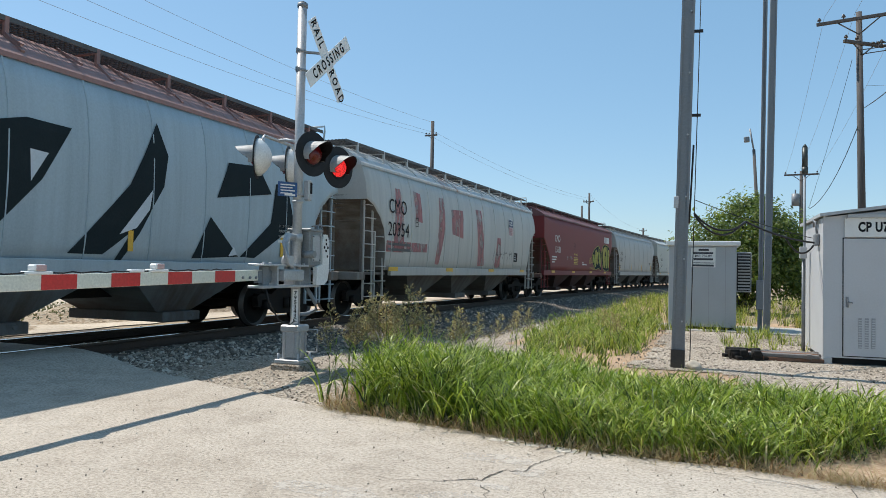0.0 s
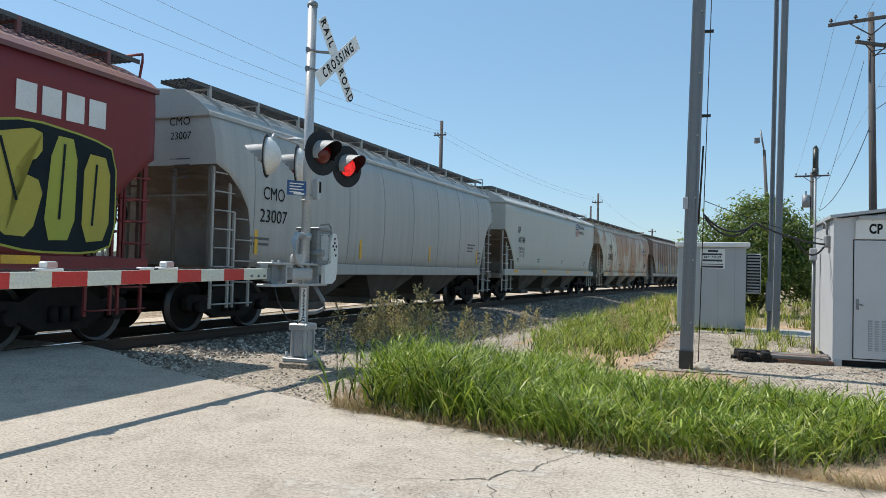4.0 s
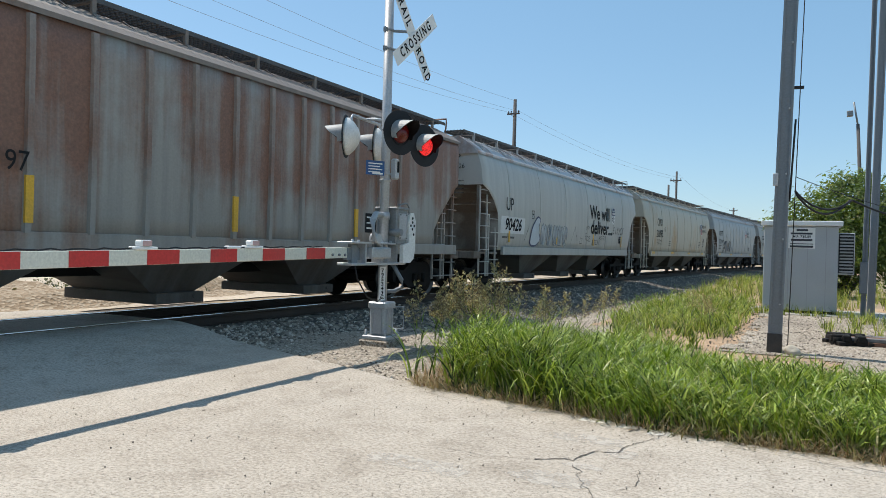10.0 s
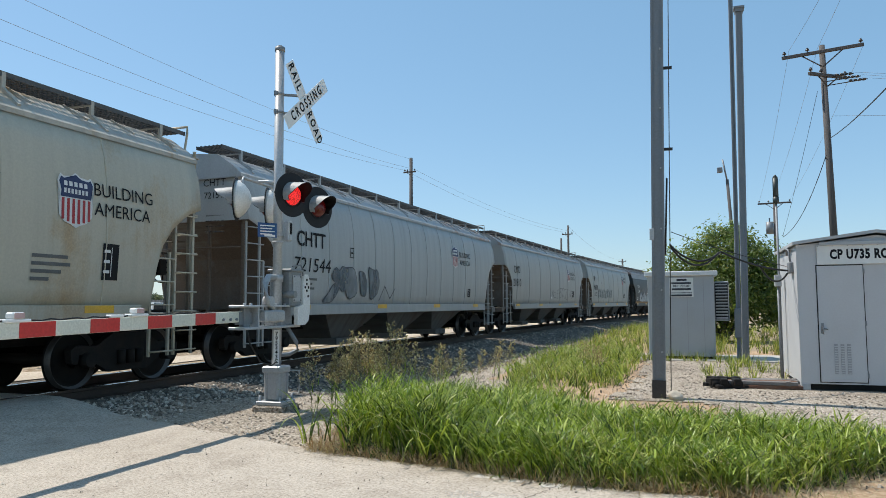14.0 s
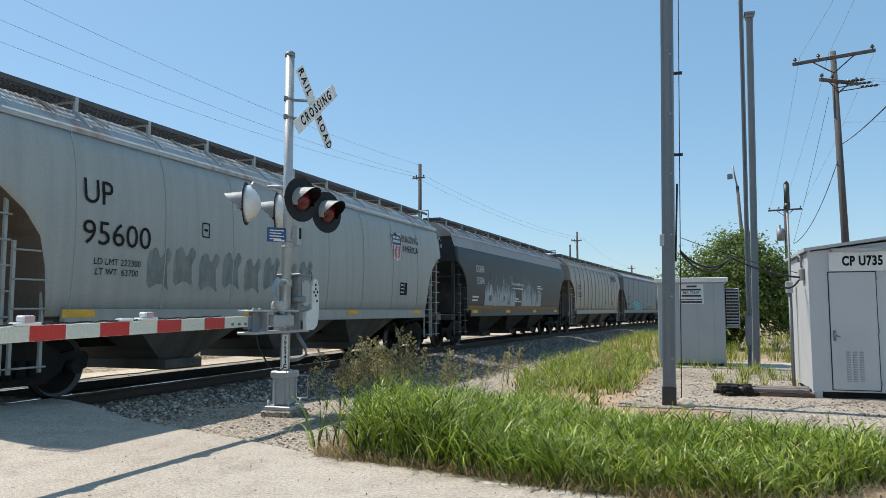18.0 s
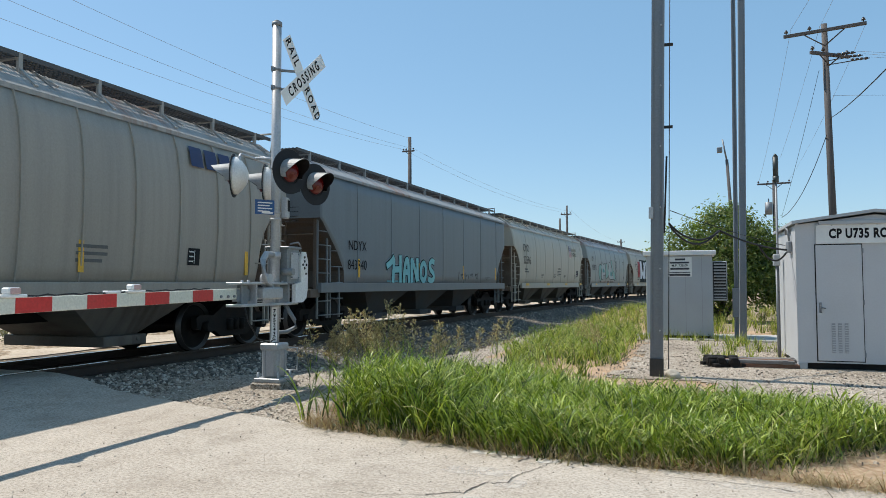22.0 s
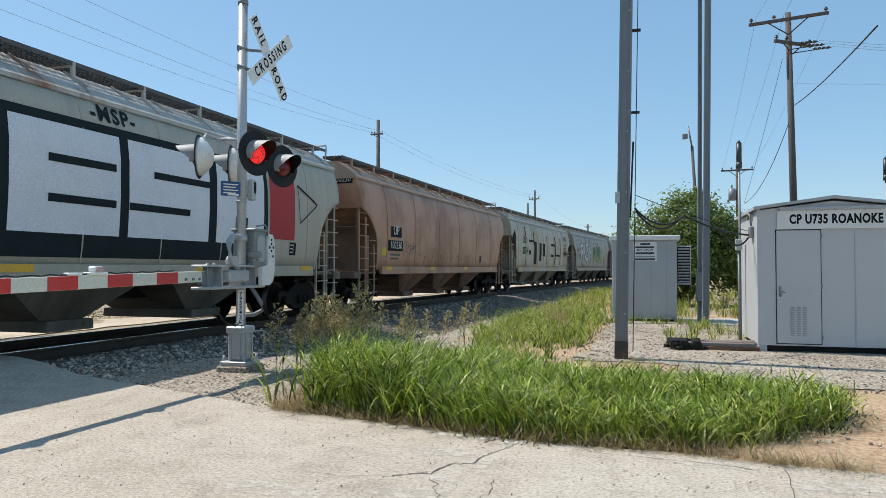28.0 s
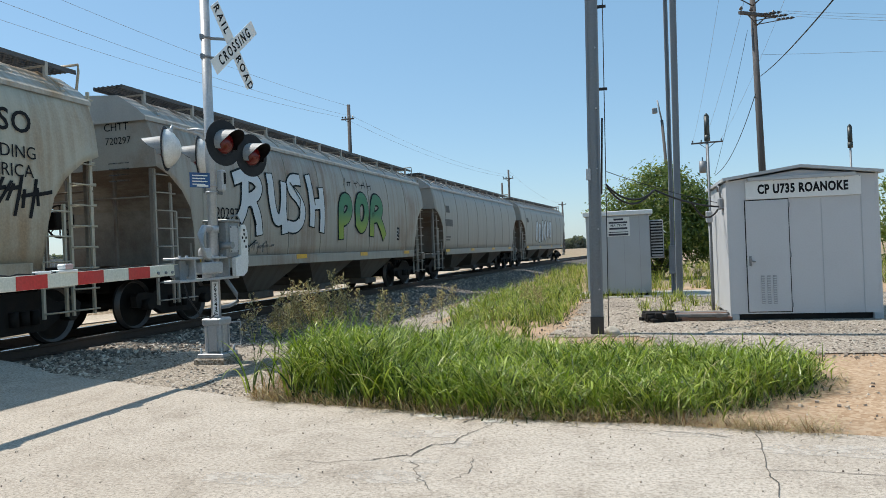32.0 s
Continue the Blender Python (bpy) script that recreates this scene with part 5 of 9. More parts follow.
base = [[(2.55, 2.19), (2.75, 2.39), (3.17, 2.64), (3.63, 2.75), (4.02, 2.86), (4.55, 2.87), (4.57, 2.73), (4.78, 2.71), (4.99, 2.44), (5.09, 2.1), (5.08, 1.69), (5.19, 1.39), (4.82, 1.38), (4.51, 1.52), (3.96, 1.46), (3.38, 1.41), (3.1, 1.65), (2.82, 1.68), (2.63, 2.0)],
        [(5.55, 2.89), (6.25, 3.04), (7.25, 2.96), (7.7, 2.84), (7.72, 1.5), (7.3, 1.36), (6.34, 1.36), (5.79, 1.46), (5.34, 1.91), (5.1, 2.51), (5.22, 2.62), (5.48, 2.49)]]
sprayed(c, "flat", base, [NAVY], LIMEFILL, 0.03, -0.01)
letters = [[(2.73, 2.22), (3.02, 2.42), (3.11, 2.04), (3.22, 2.35), (3.42, 2.35), (3.66, 1.54), (3.25, 1.57), (3.06, 1.91), (2.88, 1.77)],
           [(3.3, 2.55), (3.64, 2.68), (3.8, 2.48), (4.18, 2.56), (4.22, 2.37), (3.92, 2.24), (3.9, 1.96), (4.27, 1.9), (4.14, 1.72), (3.72, 1.75), (3.56, 2.07)],
           [(4.26, 2.8), (4.48, 2.83), (4.54, 2.47), (4.75, 2.5), (4.98, 1.69), (4.8, 1.46), (4.56, 1.86), (4.35, 1.9)],
           [(5.68, 2.78), (6.45, 2.98), (6.46, 2.59), (6.01, 2.4), (6.52, 2.25), (6.33, 1.53), (5.87, 1.55), (5.47, 2.23)], [(6.62, 2.91), (7.02, 2.9), (7.0, 1.52), (6.5, 1.5)], [(7.14, 2.75), (7.6, 2.72), (7.6, 1.55), (7.12, 1.49)]]
sprayed(c, "flat", letters, [LIMEFILL, MUSTARD], NAVY, 0.03)
strokes(c, "flat", [[(3.0, 2.2), (3.35, 1.7)], [(3.65, 2.6), (3.75, 2.1), (4.1, 1.8)], [(4.4, 2.7), (4.62, 2.0)], [(5.85, 2.75), (6.1, 2.0)], [(6.8, 2.8), (6.75, 1.8)], [(7.35, 2.6), (7.3, 1.75)]], 0.04, NAVY, proud=0.026)
strokes(c, "flat", [[(1.9, 1.55), (1.92, 1.38), (2.02, 1.38)], [(2.06, 1.37), (2.14, 1.55), (2.2, 1.38)], [(2.32, 1.38), (2.34, 1.55), (2.46, 1.55)], [(2.34, 1.46), (2.44, 1.46)], [(2.5, 1.38), (2.58, 1.54), (2.64, 1.38)], [(2.7, 1.42), (2.74, 1.54), (2.82, 1.5), (2.78, 1.4), (2.7, 1.42)], [(2.9, 1.54), (2.92, 1.4), (3.02, 1.4), (3.02, 1.54)], [(3.1, 1.54), (3.12, 1.38)], [(3.2, 1.38), (3.22, 1.52), (3.3, 1.38), (3.32, 1.54)]], 0.03, MUSTARD)
strokes(c, "flat", [[(5.12, 2.7), (5.15, 2.5)], [(5.2, 2.7), (5.24, 2.52), (5.3, 2.72)], [(5.34, 2.52), (5.4, 2.74)]], 0.03, GOLD)
stencil_box(c, "flat", 4.66, 1.88, 0.4, 0.28)
mark(c, "flat", "WARNING", 2.17, 2.08, 0.13, GOLD, "lettering")
bars(c, "flat", 1.75, 1.96, [0.75, 0.7, 0.78, 0.6], 0.03, GOLD)
scrawl(c, "flat", -3.4, -2.4, 2.0, 0.3, 8, WASHWHITE, 4)

# 3: plain grey
c = add_car("plain grey covered hopper with tall yellow reflectors", "curved", (0.45, 0.45, 0.44), 0.02, None, 8, reflect="tall")
mark(c, "curved", "CMO", -5.7, 2.62, 0.36, INK, "reporting_mark", wide=0.87)
mark(c, "curved", "23007", -5.7, 2.18, 0.36, INK, "car_number")
bars(c, "curved", -6.4, 1.72, [0.6, 0.6], 0.05)
bars(c, "curved", 5.2, 2.05, [0.75, 0.6, 0.5], 0.05)
frame_mark(c, "curved", -4.5, 2.4, 0.16, 0.2)
frame_mark(c, "curved", 6.4, 1.65, 0.3, 0.35)

# 4: clean light grey
c = add_car("clean light grey covered hopper with shield emblem", "flat", (0.51, 0.53, 0.5), 0.0, (0.5, 0.52, 0.5), 0, streak=0.15)
for z in (2.0, 2.55, 3.1, 3.6):
    painted(c, "flat", [[(-6.5, z), (6.5, z), (6.5, z + 0.012), (-6.5, z + 0.012)]], PATCHGREY, "weld_seam", 0.008)
mark(c, "flat", "UP", -5.82, 2.9, 0.36, INK, "reporting_mark", wide=0.9)
mark(c, "flat", "101749", -5.5, 2.5, 0.36, INK, "car_number", wide=0.86)
for i, w in enumerate(("LD LMT 224700", "LT WT  61300", "CU FT   5239")):
    mark(c, "flat", w, -5.5, 2.16 - 0.15 * i, 0.15, INK, "lettering", wide=0.85)
frame_mark(c, "flat", -5.95, 1.7, 0.22, 0.14)
emblem(c, "flat", 4.02, 3.44, 0.86)
slogan(c, "flat", 5.03, 3.5, 0.27)
bars(c, "flat", -3.2, 1.75, [0.4, 0.3], 0.05)
bars(c, "flat", 0.8, 1.75, [0.35, 0.25], 0.05)
bars(c, "flat", 5.6, 1.75, [0.3, 0.2], 0.06)

# 5: cream with heavy rust
c = add_car("cream covered hopper with broad orange rust patches", "curved", (0.58, 0.56, 0.48), 0.5, (0.4, 0.36, 0.3), 9, rustcol=(0.33, 0.15, 0.06), streak=0.25, vert=0.12, bay=0.6, slope=0.8)
mark(c, "curved", "CMO", -5.08, 2.84, 0.52, INK, "reporting_mark", wide=0.87)
mark(c, "curved", "20863", -5.08, 2.26, 0.52, INK, "car_number", wide=1.05)
mark(c, "curved", "LD LMT 223300", -5.3, 1.92, 0.13, INK, "lettering")
mark(c, "curved", "LT WT 62700", -5.4, 1.78, 0.13, INK, "lettering")
emblem(c, "curved", 5.75, 2.8, 0.78)
slogan(c, "curved", 6.75, 2.85, 0.27)
frame_mark(c, "curved", -3.68, 2.5)
stencil_box(c, "curved", 6.7, 1.85)
scrawl(c, "curved", 0.5, 5.0, 1.75, 0.3, 16, INK, 6)
bars(c, "curved", -2.6, 1.8, [0.8, 0.9], 0.04)

# 6: brown ribbed
c = add_car("rust-brown ribbed covered hopper with vertical side posts", "flat", (0.36, 0.345, 0.32), 0.44, (0.22, 0.18, 0.15), 15, 0.05, 3, "posts", rustcol=(0.2, 0.09, 0.052), streak=0.6, posts=(-2.52, 0.855))
for w, yy in (("10", -4.5), ("08", -3.6), ("97", -2.7)):
    mark(c, "flat", w, yy, 2.1, 0.34, INK, "car_number", wide=0.9, proud=0.085)
stencil_box(c, "flat", 5.0, 1.7, 0.6, 0.4)

# 7: white-grey with slogan
c = add_car("pale grey covered hopper with large black slogan and graffiti", "curved", (0.53, 0.535, 0.515), 0.02, (0.5, 0.5, 0.5), 6, reflect="tall", slope=0.8)
mark(c, "curved", "UP", -6.26, 2.55, 0.54, INK, "reporting_mark", wide=0.85)
rects(c, "curved", [(-6.85, -5.05, 1.7, 2.2)], CHALK, "number_patch", 0.008)
mark(c, "curved", "90426", -5.95, 1.95, 0.5, INK, "car_number", bold=0.012, shear=0.15, proud=0.016)
mark(c, "curved", "We will", 2.87, 2.74, 0.76, INK, "slogan", bold=0.017, wide=1.12)
mark(c, "curved", "deliver...", 3.16, 2.16, 0.74, INK, "slogan", bold=0.017, wide=1.2)
em = painted(c, "curved", [[(4.49, 2.9), (4.52, 3.08), (4.6, 3.04), (4.76, 3.12), (4.92, 3.05), (5.0, 3.09), (5.03, 2.9), (5.02, 2.6), (4.9, 2.44), (4.75, 2.38), (4.6, 2.44), (4.5, 2.6)]], CHALK, "emblem", 0.01, "small dark and white shield emblem")
painted(em, "curved", [[(4.51, 2.92), (4.54, 3.06), (4.61, 3.02), (4.76, 3.1), (4.91, 3.03), (4.98, 3.07), (5.01, 2.92), (5.0, 2.77), (4.5, 2.77)]], EMBLUE, "emblem_head", 0.015)
for zz in (2.93, 2.82):
    for i in range(5):
        rects(c, "curved", [(4.57 + 0.08 * i, 4.63 + 0.08 * i, zz, zz + 0.07)], CHALK, "emblem_bar", 0.02)
strokes(c, "curved", [[(4.75 + 0.04 * math.cos(a), 2.6 + 0.04 * math.sin(a)), (4.75 + 0.2 * math.cos(a), 2.6 + 0.17 * math.sin(a))] for a in (0.3, 1.1, 1.9, 2.7, 3.6, 4.5, 5.4)], 0.022, INK)
strokes(c, "curved", [[(4.62, 2.62), (4.72, 2.7), (4.86, 2.66), (4.88, 2.54), (4.76, 2.48), (4.64, 2.54), (4.62, 2.62)]], 0.022, INK)
sprayed(c, "curved", [[(-4.55, 1.5), (-4.4, 1.95), (-4.0, 2.3), (-3.75, 2.2), (-3.9, 2.02), (-4.15, 1.95), (-3.85, 1.8), (-3.7, 1.55), (-4.0, 1.38), (-4.4, 1.38)]], [PALE], EMBLUE, 0.05)
for i, yy in enumerate((-3.4, -2.85, -2.3, -1.8, -1.3)):
    sprayed(c, "curved", [[(yy - 0.2, 1.45), (yy - 0.22, 2.0), (yy - 0.05, 2.1), (yy + 0.02, 1.8), (yy + 0.1, 2.08), (yy + 0.24, 2.0), (yy + 0.2, 1.42), (yy, 1.4)]], [WASHWHITE], WASHGREY, 0.03)
for w, yy, zz, sz in (("MTY", 1.3, 2.12, 0.2), ("TOE", 1.3, 1.7, 0.32), ("MTS.NL", 2.46, 1.57, 0.3), ("ACEGO", 3.27, 1.77, 0.26), ("E LIUCK", 5.6, 2.12, 0.44)):
    mark(c, "curved", w, yy, zz, sz, SCRIBE, "graffiti_tag", 1.1, 0.0, 0.12)
strokes(c, "curved", [[(4.78, 2.4), (4.75, 2.0), (4.7, 1.92)], [(1.0, 1.88), (1.25, 1.92)], [(2.2, 1.98), (2.3, 1.85), (2.4, 2.0)], [(0.45, 1.72), (0.7, 1.71), (0.67, 1.5), (0.44, 1.51), (0.45, 1.72)], [(-5.0, 1.5), (-4.7, 1.95)], [(-0.6, 1.5), (-0.2, 2.1), (0.1, 1.6)]], 0.022, SCRIBE)
bars(c, "curved", -6.7, 1.55, [0.9], 0.06)
frame_mark(c, "curved", -4.4, 2.35)
stencil_box(c, "curved", 5.9, 1.75, 0.3, 0.3)

# 8: cream, ochre stains
c = add_car("cream covered hopper with soft ochre stains", "curved", (0.53, 0.5, 0.415), 0.26, (0.45, 0.42, 0.36), 8, rustcol=(0.38, 0.25, 0.12), streak=0.25, vert=0.15, slope=0.8)
mark(c, "curved", "CMO", -4.97, 2.83, 0.56, INK, "reporting_mark", wide=0.87)
mark(c, "curved", "21095", -4.97, 2.23, 0.54, INK, "car_number", bold=0.006)
for i, w in enumerate(("LD LMT 224900", "LT WT  61100")):
    mark(c, "curved", w, -5.0, 1.88 - 0.16 * i, 0.15, INK, "lettering")
emblem(c, "curved", 5.7, 2.8, 0.8)
slogan(c, "curved", 6.65, 2.86, 0.28)
frame_mark(c, "curved", -3.9, 2.5)
stencil_box(c, "curved", 6.4, 1.95, 0.32, 0.55)
bars(c, "curved", -2.9, 1.85, [0.4, 0.4, 0.4], 0.05)
bars(c, "curved", 5.0, 1.95, [0.6, 0.65, 0.5, 0.3], 0.05)

# 9: grey with pencil-like graffiti
c = add_car("grey covered hopper with dull outline graffiti", "curved", (0.43, 0.45, 0.46), 0.04, (0.42, 0.43, 0.43), 11)
mark(c, "curved", "CHTT", -5.88, 2.76, 0.48, INK, "reporting_mark", bold=0.008)
mark(c, "curved", "721544", -5.82, 2.18, 0.46, INK, "car_number", wide=1.2, shear=0.1)
sprayed(c, "curved", [[(-5.3, 1.34), (-5.05, 1.55), (-4.8, 1.8), (-4.5, 1.78), (-4.62, 1.55), (-4.85, 1.36)], [(-4.95, 1.95), (-4.75, 2.2), (-4.55, 2.1), (-4.4, 2.24), (-4.1, 2.15), (-4.05, 1.8), (-4.35, 1.6), (-4.6, 1.8)], [(-4.3, 2.2), (-3.8, 2.22), (-3.6, 1.9), (-3.58, 1.55), (-4.0, 1.42), (-4.25, 1.7)],
        [(-3.52, 2.15), (-3.2, 2.12), (-3.0, 1.85), (-3.05, 1.5), (-3.35, 1.55), (-3.4, 1.85)], [(-2.98, 2.28), (-2.7, 2.2), (-2.4, 2.22), (-2.25, 1.85), (-2.4, 1.55), (-2.75, 1.4), (-2.85, 1.8)]], [WASHGREY], DULL, 0.028)
strokes(c, "curved", [[(-4.7, 2.0), (-4.4, 1.95)], [(-4.05, 2.0), (-3.8, 1.8), (-3.9, 1.6)], [(-3.3, 2.0), (-3.2, 1.7)], [(-2.75, 2.05), (-2.6, 1.7)], [(-4.95, 1.6), (-4.65, 1.66)], [(-2.2, 1.4), (-1.9, 1.8), (-1.5, 1.45), (-1.2, 1.75)]], 0.03, DULL)
emblem(c, "curved", 3.94, 2.95, 0.8)
slogan(c, "curved", 5.0, 2.92, 0.27)
bars(c, "curved", -6.5, 1.85, [0.9, 0.7, 0.8], 0.05)
frame_mark(c, "curved", -3.9, 2.6)
stencil_box(c, "curved", 5.5, 1.7, 0.3, 0.3)

# 10
c = add_car("weathered grey covered hopper with thin line graffiti", "curved", (0.4, 0.41, 0.405), 0.05, (0.38, 0.38, 0.37), 7)
mark(c, "curved", "CMO", -6.3, 2.85, 0.5, INK, "reporting_mark", wide=0.87)
mark(c, "curved", "21810", -6.3, 2.25, 0.5, INK, "car_number")
emblem(c, "curved", 4.39, 2.95, 0.8)
slogan(c, "curved", 5.5, 2.92, 0.27)
strokes(c, "curved", [[(0.41, 1.64), (0.45, 1.9), (0.52, 2.03), (0.62, 1.95), (0.57, 1.61)], [(0.74, 2.01), (0.56, 1.84), (0.82, 1.6)], [(0.89, 1.9), (1.09, 1.91), (1.01, 1.66)], [(0.87, 1.62), (1.27, 1.63)], [(1.82, 2.06), (1.57, 2.02), (1.5, 1.8), (1.53, 1.64), (1.66, 1.58), (1.8, 1.69)], [(1.57, 1.85), (1.78, 1.9)],
        [(2.23, 2.15), (2.31, 1.93), (2.02, 1.87)], [(2.23, 2.15), (2.54, 2.17), (2.63, 1.94), (2.47, 1.62), (2.34, 1.66)], [(2.62, 2.03), (2.87, 2.19), (3.1, 2.14), (3.23, 2.07), (3.53, 2.09), (3.82, 2.15), (4.24, 2.07)], [(2.73, 1.62), (2.84, 1.81), (2.99, 1.68), (3.12, 1.78), (3.29, 1.59), (3.57, 1.64)]], 0.026, SCRIBE)
strokes(c, "curved", [[(3.84, 2.0), (3.66, 1.85), (3.63, 1.7), (3.74, 1.55), (4.3, 1.56)], [(3.74, 1.75), (3.88, 1.95), (4.02, 1.81)], [(4.54, 1.62), (4.66, 2.1), (4.8, 1.67)], [(5.03, 2.06), (4.68, 1.88), (5.07, 1.68)], [(4.89, 1.62), (5.03, 2.06), (5.32, 1.97), (5.05, 1.84), (5.44, 1.75), (5.08, 1.57)]], 0.026, SCRIBE)
bars(c, "curved", 0.17, 1.57, [0.26], 0.1, CHALK)
stencil_box(c, "curved", 5.6, 1.85)

# 11
c = add_car("grey-green covered hopper with painted-over graffiti", "curved", (0.4, 0.42, 0.41), 0.03, (0.42, 0.43, 0.42), 8)
mark(c, "curved", "UP", -5.92, 3.0, 0.52, INK, "reporting_mark", wide=0.9)
mark(c, "curved", "95600", -5.52, 2.4, 0.5, INK, "car_number", wide=1.1)
for i, w in enumerate(("LD LMT 222300", "LT WT  63700")):
    mark(c, "curved", w, -5.5, 2.0 - 0.15 * i, 0.14, INK, "lettering")
for i, yy in enumerate((-4.6, -4.0, -3.35, -2.7, -2.05, -1.4, -0.75, -0.1)):
    zz = 1.6 + 0.06 * (i % 2)
    painted(c, "curved", [rounded([(yy - 0.28, zz), (yy - 0.3, zz + 0.6), (yy - 0.1, zz + 0.72), (yy, zz + 0.5), (yy + 0.14, zz + 0.74), (yy + 0.27, zz + 0.6), (yy + 0.1, zz + 0.3), (yy + 0.25, zz - 0.02), (yy, zz + 0.14)])], FADED, "graffiti_shape", 0.008, "faded grey painted-over letter")
emblem(c, "curved", 4.77, 3.1, 0.86)
slogan(c, "curved", 5.75, 3.2, 0.28)
stencil_box(c, "curved", 5.25, 1.9)
frame_mark(c, "curved", -3.5, 2.7)

# 12: near-black
c = add_car("near-black covered hopper with grey roof and white spray", "curved", (0.02, 0.027, 0.032), 0.0, (0.33, 0.33, 0.33), 0, streak=0.2, rough=0.5, ends=0.1)
mark(c, "curved", "COER", -5.6, 2.82, 0.36, CHALK, "reporting_mark")
mark(c, "curved", "355048", -5.55, 2.38, 0.36, CHALK, "car_number", wide=0.8)
mark(c, "curved", "DO NOT HAMMER ON CAR", -0.6, 2.4, 0.15, CHALK, "lettering", wide=0.95, bold=0.003)
bars(c, "curved", -1.44, 2.2, [1.68], 0.05, CHALK)
bars(c, "curved", 2.6, 2.4, [0.7, 1.0], 0.05, CHALK)
bars(c, "curved", -6.4, 1.75, [0.7, 0.6], 0.06, CHALK)
bars(c, "curved", -1.0, 1.75, [0.6, 0.9], 0.05, CHALK)
for y0, y1 in ((-5.0, -0.9), (0.05, 3.4)):
    painted(c, "curved", [[(y0, 1.47), (y1, 1.47), (y1, 2.75), (y0, 2.75)]], FLAME, "graffiti_spray", 0.008, "pale smoky spray paint")
fat_letters(c, "curved", [[[(-4.7, 1.6), (-4.6, 2.0), (-4.1, 1.95), (-4.2, 1.6)]], [[(-3.7, 1.55), (-3.5, 2.0), (-3.2, 1.6)], [(-3.2, 1.6), (-3.0, 2.0)]], [[(-2.9, 1.6), (-2.7, 2.0), (-2.3, 1.9), (-2.4, 1.6)]], [[(-2.0, 2.1), (-1.9, 1.7), (-1.5, 1.6)]], [[(0.4, 1.6), (0.6, 2.1), (1.0, 1.7)]], [[(1.3, 2.1), (1.4, 1.65), (1.9, 1.7), (1.9, 2.1)]], [[(2.2, 1.6), (2.4, 2.1), (2.8, 1.7), (3.1, 2.0)]]], 0.14, [FLAME], FLAME, 0.06)
for p in ([(-4.6, 1.8), (-4.1, 1.95), (-4.0, 1.72), (-4.5, 1.6)], [(-3.57, 1.86), (-3.2, 1.95), (-3.14, 1.73), (-3.47, 1.65)], [(-2.88, 1.82), (-2.51, 1.91), (-2.45, 1.68), (-2.91, 1.58)], [(-2.1, 1.77), (-1.71, 1.7), (-1.52, 1.53), (-2.17, 1.52)], [(0.6, 1.8), (1.0, 1.95), (1.05, 1.7)], [(1.5, 1.8), (1.9, 1.9), (1.85, 1.6), (1.55, 1.62)], [(2.4, 1.8), (2.7, 1.85), (2.8, 1.6)]):
    painted(c, "curved", [p], WASHDARK, "graffiti_shape", 0.014)
painted(c, "curved", [[(-8.1, 3.52), (8.1, 3.52), (8.1, 3.89), (-8.1, 3.89)]], car_paint("car_band_paint", (0.33, 0.33, 0.33), 0.0, 0.0, rough=0.6, seed=3.3), "roof_band", 0.006, "grey band under the roof edge")
frame_mark(c, "curved", -4.4, 2.6)
painted(c, "curved", [[(-6.8, 1.26), (6.8, 1.26), (6.8, 1.46), (-6.8, 1.46)]], RUSTSTRIPE, "sill_stripe", 0.013, "dull orange stripe along the sill")

# 13: tan with round ribs
c = add_car("tan covered hopper with close vertical ribs", "curved", (0.375, 0.347, 0.305), 0.08, (0.36, 0.34, 0.31), 13, 0.028, reflect="tall", bay=0.36)
mark(c, "curved", "CMO", -5.6, 2.65, 0.38, INK, "reporting_mark", proud=0.04)
mark(c, "curved", "22355", -5.55, 2.2, 0.36, INK, "car_number", proud=0.04)
rects(c, "curved", [(4.5 + 0.42 * i, 4.84 + 0.42 * i, 3.36, 3.72) for i in range(4)], EMBLUE, "brand_block", 0.04)
stencil_box(c, "curved", 4.6, 1.75, 0.32, 0.3)
bars(c, "curved", 2.0, 1.8, [0.6, 0.6, 0.5], 0.05)

# 14: slate grey with aqua letters
c = add_car("slate grey covered hopper with aqua graffiti letters", "flat", (0.17, 0.2, 0.225), 0.04, (0.3, 0.31, 0.31), 7, reflect="tall", streak=0.3)
mark(c, "flat", "NDYX", -6.3, 2.25, 0.36, INK, "reporting_mark")
mark(c, "flat", "843340", -6.3, 1.75, 0.36, INK, "car_number")
fat_letters(c, "flat", [[[(-4.5, 1.78), (-4.2, 1.9), (-4.02, 2.06), (-4.1, 1.36)], [(-3.6, 2.06), (-3.58, 1.36)], [(-4.05, 1.68), (-3.62, 1.7)]], [[(-3.34, 1.36), (-3.26, 1.9), (-3.1, 2.04), (-3, 1.85), (-2.96, 1.36)], [(-3.26, 1.62), (-3.02, 1.62)]], [[(-2.74, 1.36), (-2.76, 2)], [(-2.7, 1.96), (-2.5, 1.72), (-2.34, 1.4)], [(-2.28, 1.4), (-2.32, 2.02)]],
        [[(-2.02, 1.5), (-2.04, 1.75), (-1.88, 1.94), (-1.66, 1.9), (-1.58, 1.65), (-1.66, 1.42), (-1.86, 1.36), (-2.02, 1.5)]], [[(-0.92, 1.98), (-1.1, 2.04), (-1.32, 1.88), (-1.2, 1.72), (-0.92, 1.62), (-0.88, 1.44), (-1.1, 1.36), (-1.34, 1.42)]]], 0.18, [AQUA], NAVY, 0.035, LIGHTAQUA)
scrawl(c, "flat", 1.5, 4.0, 1.55, 0.35, 9, WASHDARK, 11, 0.07)
scrawl(c, "flat", 4.6, 5.2, 1.5, 0.12, 6, WASHDARK, 4, 0.025)
